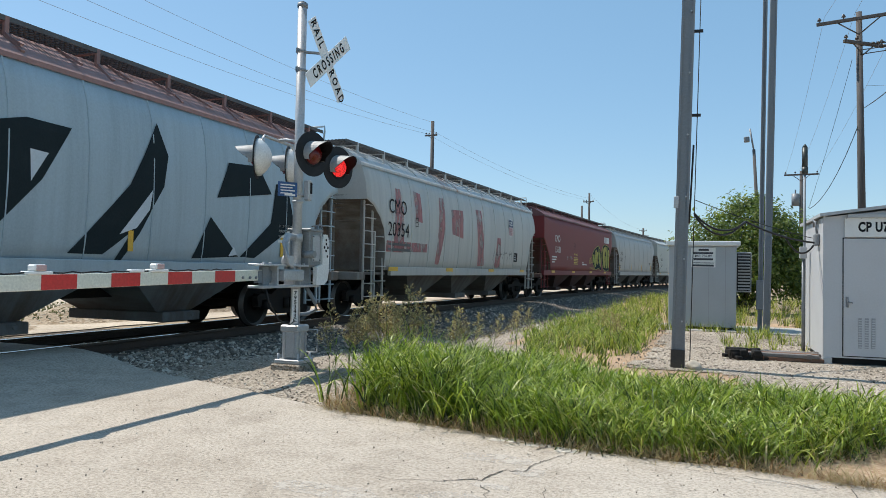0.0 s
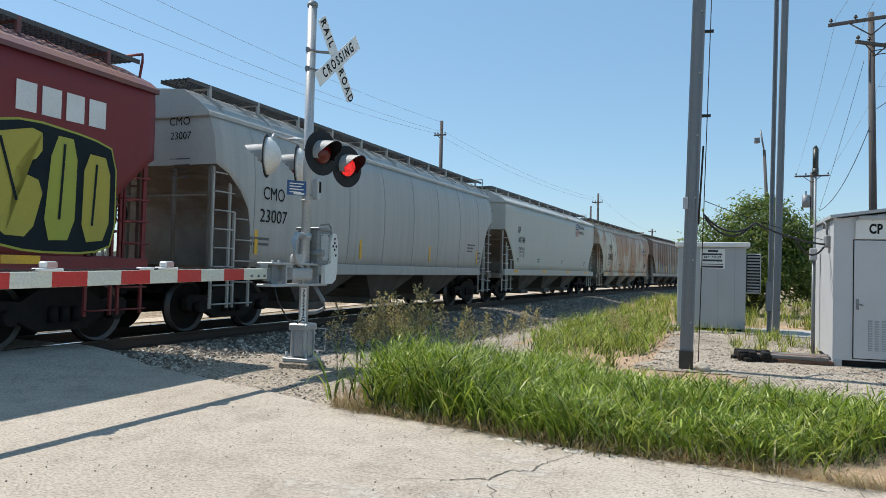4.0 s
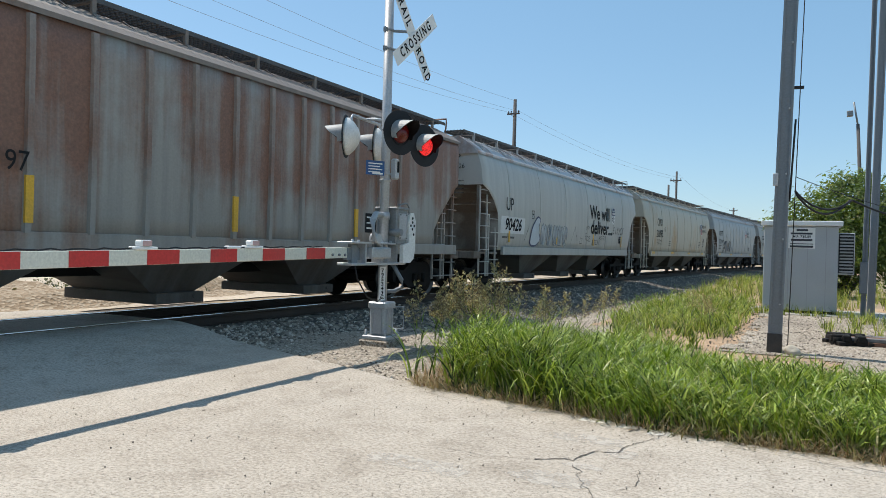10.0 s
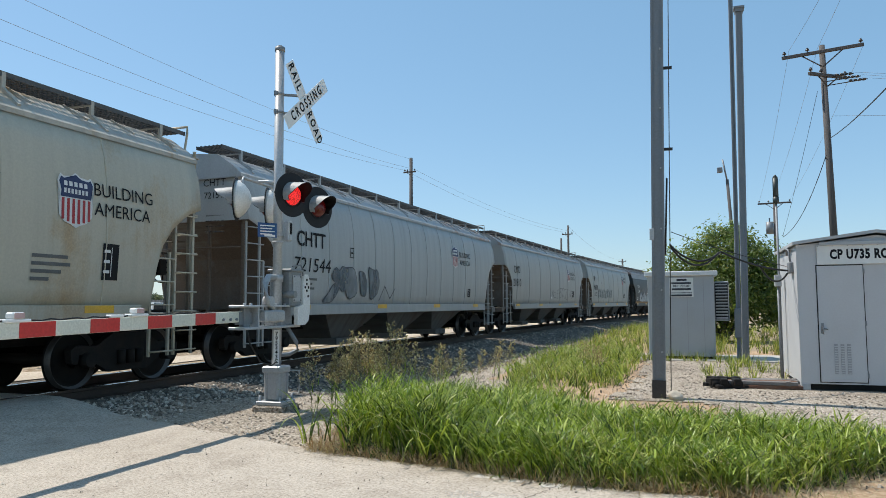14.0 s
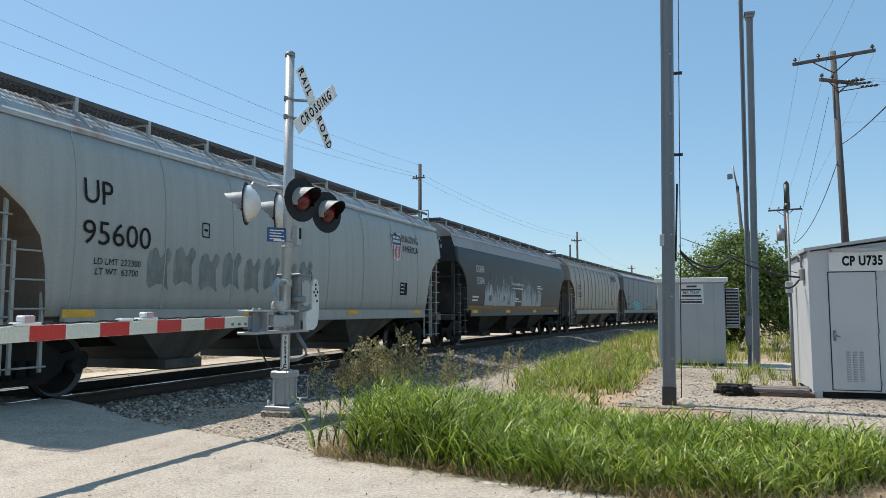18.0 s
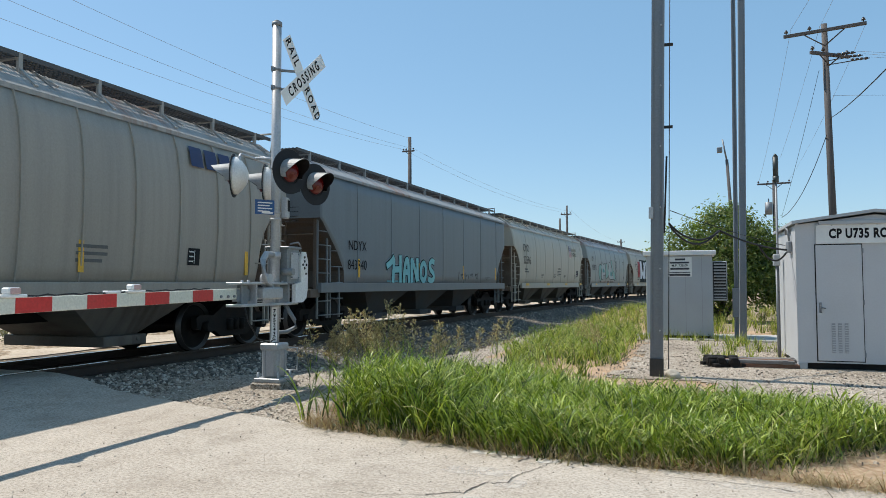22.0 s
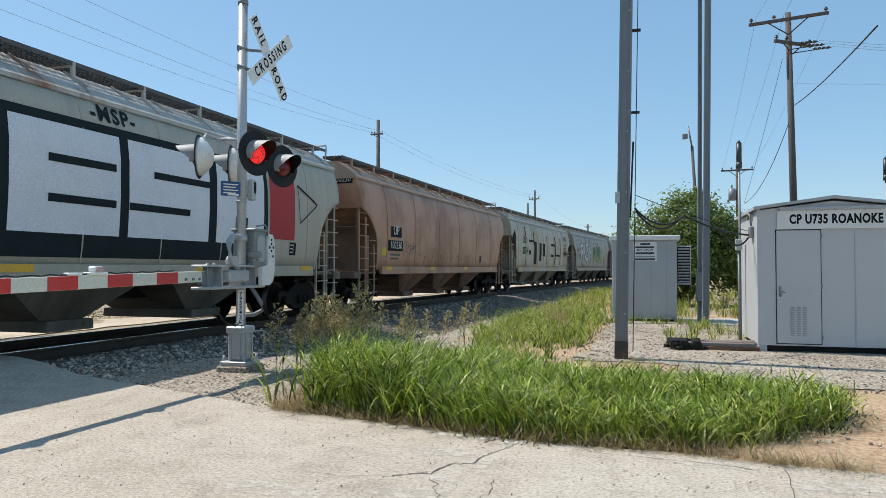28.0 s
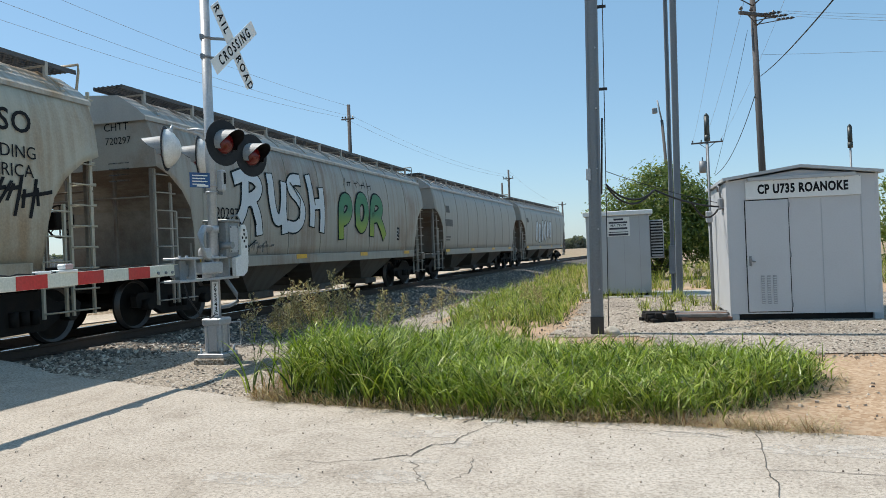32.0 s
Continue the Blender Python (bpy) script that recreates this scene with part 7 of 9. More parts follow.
def crossing_signal():
    sg = thing("crossing_signal", "silver railroad crossing signal mast with crossbuck, red lights and lowered gate", "crossing signal", pose(0, 0, 0))
    part("foundation", box(MX - 0.24, MX + 0.24, MY - 0.24, MY + 0.24, -0.2, 0.06, 0.02), M_GRAVEL, sg, "concrete footing")
    bm = bm_new()
    add_box(bm, MX - 0.2, MX + 0.2, MY - 0.2, MY + 0.2, 0.06, 0.12, 0.01)
    add_box(bm, MX - 0.13, MX + 0.13, MY - 0.13, MY + 0.13, 0.12, 0.56, 0.03)
    add_box(bm, MX - 0.15, MX + 0.15, MY - 0.15, MY + 0.15, 0.5, 0.6, 0.02)
    base = part("base", bm, M_ALU, sg, "cast aluminium junction base with ribs")
    for a, b in itertools.product((-0.16, 0.16), repeat=2):
        part("bolt", cyl((MX + a, MY + b, 0.04), (MX + a, MY + b, 0.2), 0.018, n=6), M_ALU, base)
    for sx in (-1, 1):
        for u in (-0.07, 0.07):
            part("rib", box(MX + sx * 0.139 - 0.009, MX + sx * 0.139 + 0.009, MY + u - 0.012, MY + u + 0.012, 0.14, 0.5), M_ALU, base)
            part("rib", box(MX + u - 0.012, MX + u + 0.012, MY + sx * 0.139 - 0.009, MY + sx * 0.139 + 0.009, 0.14, 0.5), M_ALU, base)
    part("mast", cyl((MX, MY, 0.55), (MX, MY, 5.16), 0.066, 0.066, 24), M_ALU, sg, "silver painted steel pipe")
    part("cap", add_cyl(add_cyl(bm_new(), (MX, MY, 5.14), (MX, MY, 5.2), 0.074, n=24), (MX, MY, 5.2), (MX, MY, 5.23), 0.074, 0.03, 24), M_STEEL, sg)
    # crossbuck
    cy, cz = MY + 0.2, 4.405
    blade(sg, cy + 0.0, cz, 1.25, -52, [("RAIL", -0.36), ("ROAD", 0.36)], 0.165, 0.0)
    blade(sg, cy + 0.02, cz, 1.27, 40, [("CROSSING", 0.0)], 0.165, 0.02)
    for z in (4.5, 4.23):
        bm = bm_new()
        add_cyl(bm, (MX, MY, z - 0.014), (MX, MY, z + 0.014), 0.076, n=20)
        add_box(bm, MX + 0.06, MX + 0.3, MY - 0.02, MY + 0.02, z - 0.015, z + 0.015, m=Matrix.Translation((MX, MY, 0)) @ pose(0, 0, 0, 0, 0, 32) @ Matrix.Translation((-MX, -MY, 0)))
        add_box(bm, MX - 0.02, MX + 0.02, MY - 0.12, MY - 0.06, z - 0.03, z + 0.03)
        part("clamp", bm, M_STEEL, sg)
    # light arms
    bm = bm_new()
    add_tube(bm, [(MX, MY, 3.2), (MX + 0.2, MY, 3.2), (MX + 0.3, MY, 3.1)], 0.022)
    add_tube(bm, [(MX + 0.3, MY - 0.43, 3.0), (MX + 0.3, MY - 0.38, 3.1), (MX + 0.3, MY + 0.38, 3.1), (MX + 0.3, MY + 0.43, 3.0)], 0.025)
    add_tube(bm, [(MX, MY, 3.2), (MX - 0.2, MY, 3.24), (MX - 0.34, MY, 3.24)], 0.022)
    add_tube(bm, [(MX - 0.34, MY - 0.4, 2.95), (MX - 0.34, MY - 0.4, 3.2), (MX - 0.34, MY - 0.36, 3.24), (MX - 0.34, MY + 0.36, 3.22), (MX - 0.34, MY + 0.4, 3.18), (MX - 0.34, MY + 0.4, 2.95)], 0.025)
    part("light_arm", bm, M_ALU, sg)
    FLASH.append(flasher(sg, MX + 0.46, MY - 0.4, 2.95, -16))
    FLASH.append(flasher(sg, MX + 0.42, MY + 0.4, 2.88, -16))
    flasher(sg, MX - 0.43, MY - 0.4, 2.94, 203)
    flasher(sg, MX - 0.43, MY + 0.4, 2.92, 203)
    # bell and small hardware
    bm = bm_new()
    add_box(bm, MX + 0.07, MX + 0.17, MY + 0.02, MY + 0.12, 2.36, 2.66, 0.02)
    add_cyl(bm, (MX, MY, 2.33), (MX, MY, 2.36), 0.08, n=20)
    add_cyl(bm, (MX, MY, 2.42), (MX, MY, 2.45), 0.08, n=20)
    bell = part("bell", bm, M_ALU, sg, "small cast bell housing")
    part("window", box(MX + 0.168, MX + 0.174, MY + 0.045, MY + 0.095, 2.46, 2.62, 0.008), M_BLACK, bell)
    sign = part("notice_sign", box(0, 0.006, -0.16, 0.16, 2.43, 2.66), M_BLUE, sg, "small blue notice sign")
    sign.matrix_basis = Matrix.Translation((MX - 0.02, MY - 0.25, 0.26)) @ pose(0, 0, 0, 0, 0, -35) @ Matrix.Diagonal((1, 0.88, 0.88, 1))
    for i in range(4):
        part("print_line", box(0.008, 0.011, -0.12, 0.12 - 0.04 * (i % 2), 2.605 - 0.045 * i, 2.622 - 0.045 * i), M_WHITE, sign)
    part("print_line", box(0.008, 0.011, -0.05, 0.13, 2.442, 2.47), M_WHITE, sign)
    # number plate down the mast: plain bars
    pl = part("number_strip", box(0.0, 0.004, -0.04, 0.04, 0.62, 1.1), M_WHITE, sg, "narrow white strip with dark marks")
    pl.matrix_basis = Matrix.Translation((MX + 0.035, MY - 0.062, 0)) @ pose(0, 0, 0, 0, 0, -58)
    for i in range(7):
        written("lettering", "C343597"[i], 0.075, M_BLACK, pl, facing_x(0.006, 0, 0.662 + 0.064 * i), bold=0.002)
    # gate mechanism
    bm = bm_new()
    add_box(bm, MX - 0.2, MX + 0.16, MY + 0.1, MY + 0.42, 1.42, 1.95, 0.025)
    add_box(bm, MX - 0.22, MX + 0.18, MY + 0.08, MY + 0.44, 1.93, 1.97, 0.01)
    add_cyl(bm, (MX + 0.0, MY + 0.1, 1.6), (MX + 0.24, MY + 0.1, 1.6), 0.05, n=14)
    mech = part("gate_mechanism", bm, M_MOTOR, sg, "grey gate motor box")
    part("cover_plate", box(MX + 0.162, MX + 0.172, MY + 0.15, MY + 0.37, 1.5, 1.88, 0.006), M_ALU, mech)
    for u, w in ((0.17, 1.52), (0.35, 1.52), (0.17, 1.86), (0.35, 1.86)):
        part("bolt", cyl((MX + 0.17, MY + u, w), (MX + 0.185, MY + u, w), 0.012, n=6), M_STEEL, mech)
    part("hasp", add_tube(bm_new(), [(MX + 0.17, MY + 0.12, 2.0), (MX + 0.2, MY + 0.3, 2.03), (MX + 0.17, MY + 0.42, 1.98), (MX + 0.17, MY + 0.43, 1.85)], 0.012), M_STEEL, mech)
    bm = bm_new()
    add_box(bm, MX - 0.1, MX + 0.14, MY - 1.02, MY + 0.46, 1.42, 1.45, 0.006)
    add_box(bm, MX - 0.1, MX + 0.14, MY - 1.02, MY + 0.42, 1.13, 1.165, 0.006)
    for y in (-0.62, -0.2, 0.22):
        add_box(bm, MX - 0.06, MX + 0.1, MY + y - 0.02, MY + y + 0.02, 1.165, 1.42)
    add_box(bm, MX + 0.02, MX + 0.17, MY - 0.55, MY - 0.05, 1.22, 1.38, 0.02)
    for y in (-0.9, -0.75, -0.4, -0.15, 0.1, 0.35):
        add_cyl(bm, (MX + 0.06, MY + y, 1.43), (MX + 0.06, MY + y, 1.475), 0.02, n=6)
    part("gate_bracket", bm, M_ALU, sg, "bolted galvanised plates of the gate arm")
    bm = bm_new()
    hook = [(-0.1, 0.0), (0.12, 0.0), (0.22, 0.06), (0.26, 0.2), (0.26, 0.62), (0.2, 0.74), (0.1, 0.74), (0.06, 0.62), (0.06, 0.3), (-0.1, 0.26)]
    add_prism(bm, hook, facing_x(MX + 0.14, MY + 0.33, 1.16), 0.06)
    part("counterweight_arm", bm, M_CAST, sg, "white curved counterweight bracket with bolt holes")
    for a, b in ((0.16, 0.5), (0.21, 0.55), (0.16, 0.6), (0.11, 0.55), (0.16, 0.66), (0.2, 0.42)):
        part("bolt_hole", cyl((MX + 0.195, MY + 0.33 + a, 1.16 + b), (MX + 0.205, MY + 0.33 + a, 1.16 + b), 0.02, n=10), M_BLACK, sg)
    bm = bm_new()
    add_tube(bm, [(MX + 0.05, MY + 0.2, 1.13), (MX + 0.12, MY + 0.35, 0.9), (MX + 0.1, MY + 0.42, 0.8), (MX + 0.05, MY + 0.25, 0.74), (MX, MY + 0.05, 0.74)], 0.03)
    part("conduit", bm, M_STEEL, sg)
    bm = bm_new()
    add_tube(bm, [(MX + 0.1, MY - 0.3, 1.4), (MX + 0.16, MY - 0.52, 1.5), (MX + 0.12, MY - 0.5, 1.75), (MX + 0.04, MY - 0.3, 1.84), (MX, MY - 0.05, 1.84)], 0.045, 8)
    add_cyl(bm, (MX + 0.08, MY - 0.45, 1.5), (MX + 0.2, MY - 0.45, 1.5), 0.07, n=12)
    add_cyl(bm, (MX, MY, 1.78), (MX, MY, 1.88), 0.085, n=16)
    part("motor_conduit", bm, M_ALU, sg)
    bm = bm_new()
    add_tube(bm, [(MX + 0.1, MY - 0.9, 1.15), (MX + 0.12, MY - 0.85, 0.95), (MX + 0.12, MY - 0.6, 0.7), (MX + 0.1, MY - 0.3, 0.62), (MX + 0.06, MY - 0.1, 0.66)], 0.01)
    part("cable", bm, M_CABLE, sg)
    bm = bm_new()
    add_tube(bm, [(MX + 0.1, MY + 0.15, 0.2), (MX + 0.24, MY + 0.22, 0.2), (MX + 0.24, MY + 0.22, 0.52), (MX + 0.1, MY + 0.15, 0.52)], 0.014)
    part("handle", bm, M_ALU, sg)
    # the lowered arm
    y0, y1 = 8.16, 2.85

    def arm_z(y):
        return 1.30 - 0.09 * (8.16 - y) / 5.0
    ax = MX - 0.01
    bm = bm_new()
    add_box(bm, ax - 0.03, ax + 0.03, y1, 8.3, -0.07, 0.07, 0.006)
    for v in bm.verts:
        v.co.z += arm_z(v.co.y)
    arm = part("gate_arm", bm, M_ARMWHITE, sg, "long gate arm banded in red and white")
    for i in range(6):
        a = 3.24 + 0.8 * i
        bm = bm_new()
        add_box(bm, ax + 0.031, ax + 0.034, a, a + 0.385, -0.068, 0.068)
        for v in bm.verts:
            v.co.z += arm_z(v.co.y)
        part("red_band", bm, M_RED, arm, "red reflective band")
    bm = bm_new()
    add_box(bm, ax - 0.036, ax + 0.04, 8.12, 8.42, 1.2, 1.36, 0.004)
    part("arm_sleeve", bm, M_STEEL, arm)
    part("arm_clamp", box(ax - 0.02, ax + 0.06, 8.2, 8.34, 1.14, 1.42, 0.01), M_STEEL, arm)
    for y in (7.78, 7.93, 8.06):
        part("arm_bolt", cyl((ax + 0.03, y, 1.27), (ax + 0.05, y, 1.27), 0.018, n=6), M_STEEL, arm)
    for y in (3.2, 4.82, 6.3):
        bm = bm_new()
        z = arm_z(y) + 0.07
        add_box(bm, ax - 0.05, ax + 0.05, y - 0.13, y + 0.13, z, z + 0.03, 0.008)
        add_box(bm, ax - 0.05, ax + 0.05, y - 0.065, y + 0.065, z + 0.03, z + 0.09, 0.015)
        lamp = part("arm_light", bm, M_WHITE, arm, "white arm lamp with red lens")
        part("arm_lens", box(ax + 0.046, ax + 0.06, y - 0.05, y + 0.05, z + 0.035, z + 0.085, 0.004), M_PINKLENS, lamp)
    bm = bm_new()
    add_box(bm, ax - 0.04, ax + 0.04, 5.9, 6.08, arm_z(6) + 0.07, arm_z(6) + 0.1, 0.008)
    part("junction_box", bm, M_WHITE, arm)
    bm = bm_new()
    pts = [(ax, 3.3 + 0.1 * i, arm_z(3.3 + 0.1 * i) + 0.082 + 0.008 * math.sin(i * 2.4)) for i in range(44)]
    add_tube(bm, pts, 0.008, 5)
    part("arm_cable", bm, M_CABLE, arm)
    return sg


M_PINKLENS = plain("faded_pink_lens", (0.55, 0.36, 0.34), 0.4)
M_ARMWHITE = surface("arm_white_sheeting", (0.68, 0.67, 0.57), 0.4, amount=0.2, dirt=(0.4, 0.38, 0.3), relief=0.03)
crossing_signal()


# ---------------------------------------------------------------- equipment hut
def facing_front(x, y, z):
    """Text plane seen from -y, reading toward +x."""
    return Matrix.Translation((x, y, z)) @ pose(0, 0, 0, 90, 0, 0)


def equipment_hut():
    h = thing("equipment_hut", "white metal signal equipment hut with low gable roof", "equipment hut")
    x0, x1, y0, y1, z0, z1 = 1.77, 4.15, 13.5, 16.1, 0.1, 2.4
    bm = bm_new()
    prof = [(x0, z0), (x1, z0), (x1, z1), ((x0 + x1) / 2, 2.54), (x0, z1)]
    add_prism(bm, prof, Matrix.Translation((0, y1, 0)) @ pose(0, 0, 0, 90, 0, 0), y1 - y0)
    bmesh.ops.recalc_face_normals(bm, faces=bm.faces)
    part("shell", bm, M_HUT, h)
    # A black block fills the space under the floor as its shade.
    part("skid", box(x0 + 0.12, x1 - 0.12, y0 + 0.08, y1 - 0.1, -0.03, 0.1), M_DARKGAP, h, "black block painted as the shade under the floor")
    for x in (x0, x1 - 0.14):
        part("foot", box(x, x + 0.14, y0 - 0.01, y0 + 0.16, -0.03, 0.1, 0.01), M_HUTGREY, h)
    bm = bm_new()
    cx = (x0 + x1) / 2
    for a, b in (((x0 - 0.06, 2.41), (cx, 2.575)), ((cx, 2.575), (x1 + 0.06, 2.41))):
        q = [(a[0], a[1]), (b[0], b[1]), (b[0], b[1] + 0.05), (a[0], a[1] + 0.05)]
        add_prism(bm, q, Matrix.Translation((0, y1 + 0.1, 0)) @ pose(0, 0, 0, 90, 0, 0), y1 - y0 + 0.2)
    bmesh.ops.recalc_face_normals(bm, faces=bm.faces)
    part("roof", bm, M_HUTGREY, h, "low gable sheet-metal roof")
    part("eave_rail", box(2.12, 3.8, y0 - 0.07, y0, 2.385, 2.45, 0.006), M_HUTGREY, h)
    for x in (x0 + 0.005, x1 - 0.045):
        part("corner_trim", box(x, x + 0.04, y0 - 0.004, y0 + 0.03, 0.1, 2.42), M_HUT, h)
    for x in (3.27, 3.88):
        part("panel_seam", box(x - 0.006, x + 0.006, y0 - 0.006, y0, 0.11, 2.04), M_HUTGREY, h)
    d = part("door", box(2.07, 2.75, y0 - 0.022, y0 + 0.01, 0.14, 2.05, 0.004), M_HUT, h, "flush white steel door, closed")
    part("door_gap", box(2.055, 2.765, y0 - 0.004, y0 + 0.01, 0.125, 2.065), M_DARKGAP, d)
    bm = bm_new()
    add_box(bm, 2.1, 2.14, y0 - 0.034, y0 - 0.02, 0.93, 1.1, 0.004)
    add_tube(bm, [(2.12, y0 - 0.03, 1.05), (2.12, y0 - 0.06, 1.05), (2.13, y0 - 0.065, 0.96), (2.13, y0 - 0.03, 0.93)], 0.008)
    add_tube(bm, [(2.12, y0 - 0.04, 1.02), (2.2, y0 - 0.045, 1.0)], 0.01)
    part("door_handle", bm, M_STEEL, d)
    for i in range(3):
        v = part("louver", box(2.28 + 0.095 * i, 2.335 + 0.095 * i, y0 - 0.03, y0 - 0.022, 0.27, 0.76, 0.002), M_LOUVER, d, "slotted vent")
        for j in range(12):
            part("slat", box(2.283 + 0.095 * i, 2.332 + 0.095 * i, y0 - 0.036, y0 - 0.03, 0.285 + 0.039 * j, 0.3 + 0.039 * j), M_HUT, v)
    for z in (0.25, 1.1, 1.95):
        part("hinge", box(2.75, 2.775, y0 - 0.035, y0 - 0.005, z - 0.04, z + 0.04, 0.004), M_STEEL, d)
    s = part("name_board", box(2.08, 3.88, y0 - 0.035, y0 - 0.006, 2.07, 2.39, 0.003), M_SIGNW, h, "white name board with black letters")
    written("lettering", "CP U735 ROANOKE", 0.2, M_BLACK, s, facing_front(2.98, y0 - 0.038, 2.23) @ Matrix.Diagonal((0.74, 1.06, 1, 1)), spacing=1.1, bold=0.009)
    for i in range(9):
        part("rivet", cyl((2.1 + 0.22 * i, y0 - 0.04, 2.375), (2.1 + 0.22 * i, y0 - 0.034, 2.375), 0.007, n=6), M_STEEL, s)
    bm = bm_new()
    add_box(bm, x0 - 0.07, x0, 13.85, 14.15, 1.95, 2.15, 0.015)
    add_tube(bm, [(x0 - 0.03, 14.0, 2.15), (x0 - 0.05, 14.0, 2.35), (x0 - 0.05, 14.25, 2.4), (x0 - 0.03, 14.4, 2.3)], 0.02)
    part("cable_entry", bm, M_STEEL, h)
    return h


M_LOUVER = surface("grey_louver", (0.33, 0.34, 0.35), 0.5, amount=0.3)
M_SIGNW = surface("sign_white", (0.72, 0.72, 0.69), 0.45, amount=0.12, relief=0.02, spread=0.03)
equipment_hut()


def antenna(label, x, y, z0, z1, z2):
    a = thing("antenna", label, "antenna", pose(0, 0, 0), "radio antennas")
    part("mast", cyl((x, y, -0.05), (x, y, z1), 0.024, 0.022, 10), M_STEEL, a)
    bm = bm_new()
    add_cyl(bm, (x, y, z1), (x, y, z1 + 0.12), 0.055, n=14)
    add_cyl(bm, (x, y, z1 + 0.12), (x, y, z2 - 0.06), 0.05, n=14)
    add_cyl(bm, (x, y, z2 - 0.06), (x, y, z2), 0.05, 0.015, n=14)
    part("radome", bm, M_DARKGREEN, a, "dark cylindrical radome")
    if z0:
        part("junction_box", box(x - 0.09, x + 0.03, y - 0.13, y - 0.02, z0, z0 + 0.22, 0.01), M_HUTGREY, a)
        part("conduit", cyl((x - 0.03, y - 0.06, 0), (x - 0.03, y - 0.06, z0), 0.02, n=8), M_STEEL, a)
    return a


M_DARKGREEN = plain("radome_dark", (0.02, 0.03, 0.028), 0.45)
antenna("dark radome antenna on a steel pipe beside the hut", 1.68, 15.2, 1.75, 3.35, 3.9)
antenna("dark radome antenna on a steel pipe behind the hut", 5.02, 18.14, 0, 3.35, 3.88)


def equipment_case():
    c = thing("equipment_case", "pale grey metal relay case on a concrete slab", "equipment case")
    x0, x1, y0, y1 = -0.98, 0.66, 19.9, 21.2
    part("cabinet", box(x0, x1, y0, y1, 0.08, 2.15, 0.012), M_HUTGREY, c)
    # The same black fill stands for the shade beneath the cabinet.
    part("skid", box(x0 + 0.08, x1 - 0.08, y0 + 0.06, y1 - 0.05, -0.02, 0.08), M_DARKGAP, c)
    part("lid", box(x0 - 0.07, x1 + 0.09, y0 - 0.08, y1 + 0.08, 2.15, 2.27, 0.012), M_SIGNW, c, "overhanging pale lid")
    for x in (-0.42, 0.0, 0.4):
        part("panel_seam", box(x - 0.006, x + 0.006, y0 - 0.006, y0, 0.1, 2.12), M_LOUVER, c)
    s = part("notice_board", box(-0.43, 0.16, y0 - 0.02, y0 - 0.006, 1.6, 2.1), M_SIGNW, c, "white notice with dark lines")
    for i, (a, b, hh) in enumerate([(-0.25, 0.0, 0.05), (-0.38, 0.1, 0.045), (-0.35, 0.08, 0.06), (-0.37, 0.1, 0.05), (-0.39, 0.12, 0.02), (-0.39, 0.12, 0.05)]):
        if i == 2:
            written("lettering", "M.P. 735.09", 0.085, M_PRINT, s, facing_front(-0.135, y0 - 0.024, 1.885), bold=0.002)
            continue
        part("print_line", box(a, b, y0 - 0.024, y0 - 0.02, 2.02 - 0.08 * i, 2.02 - 0.08 * i + hh), M_PRINT, s)
    v = part("cooling_unit", box(0.66, 1.02, 20.15, 20.95, 0.98, 2.0, 0.02), M_HUTGREY, c, "slatted cooling unit on the side")
    for i in range(12):
        part("slat", box(0.7, 0.99, 20.13, 20.15, 1.04 + 0.078 * i, 1.08 + 0.078 * i), M_LOUVER, v)
    # Black sheet put in as the shade between the slats.
    part("grille", box(0.68, 1.0, 20.143, 20.149, 1.02, 1.97), M_DARKGAP, v)
    return c


M_PRINT = plain("dark_print", (0.04, 0.04, 0.05), 0.6)
equipment_case()
M_CONC = surface("old_concrete", (0.43, 0.41, 0.37), 0.9, amount=0.4, scale=1.5, relief=0.4)
tagged(obj_of("concrete_slab", box(-1.5, 2.5, 19.55, 21.7, -0.1, 0.02, 0.02), M_CONC), "pale concrete slab under the relay case", "slab", kind="structure")


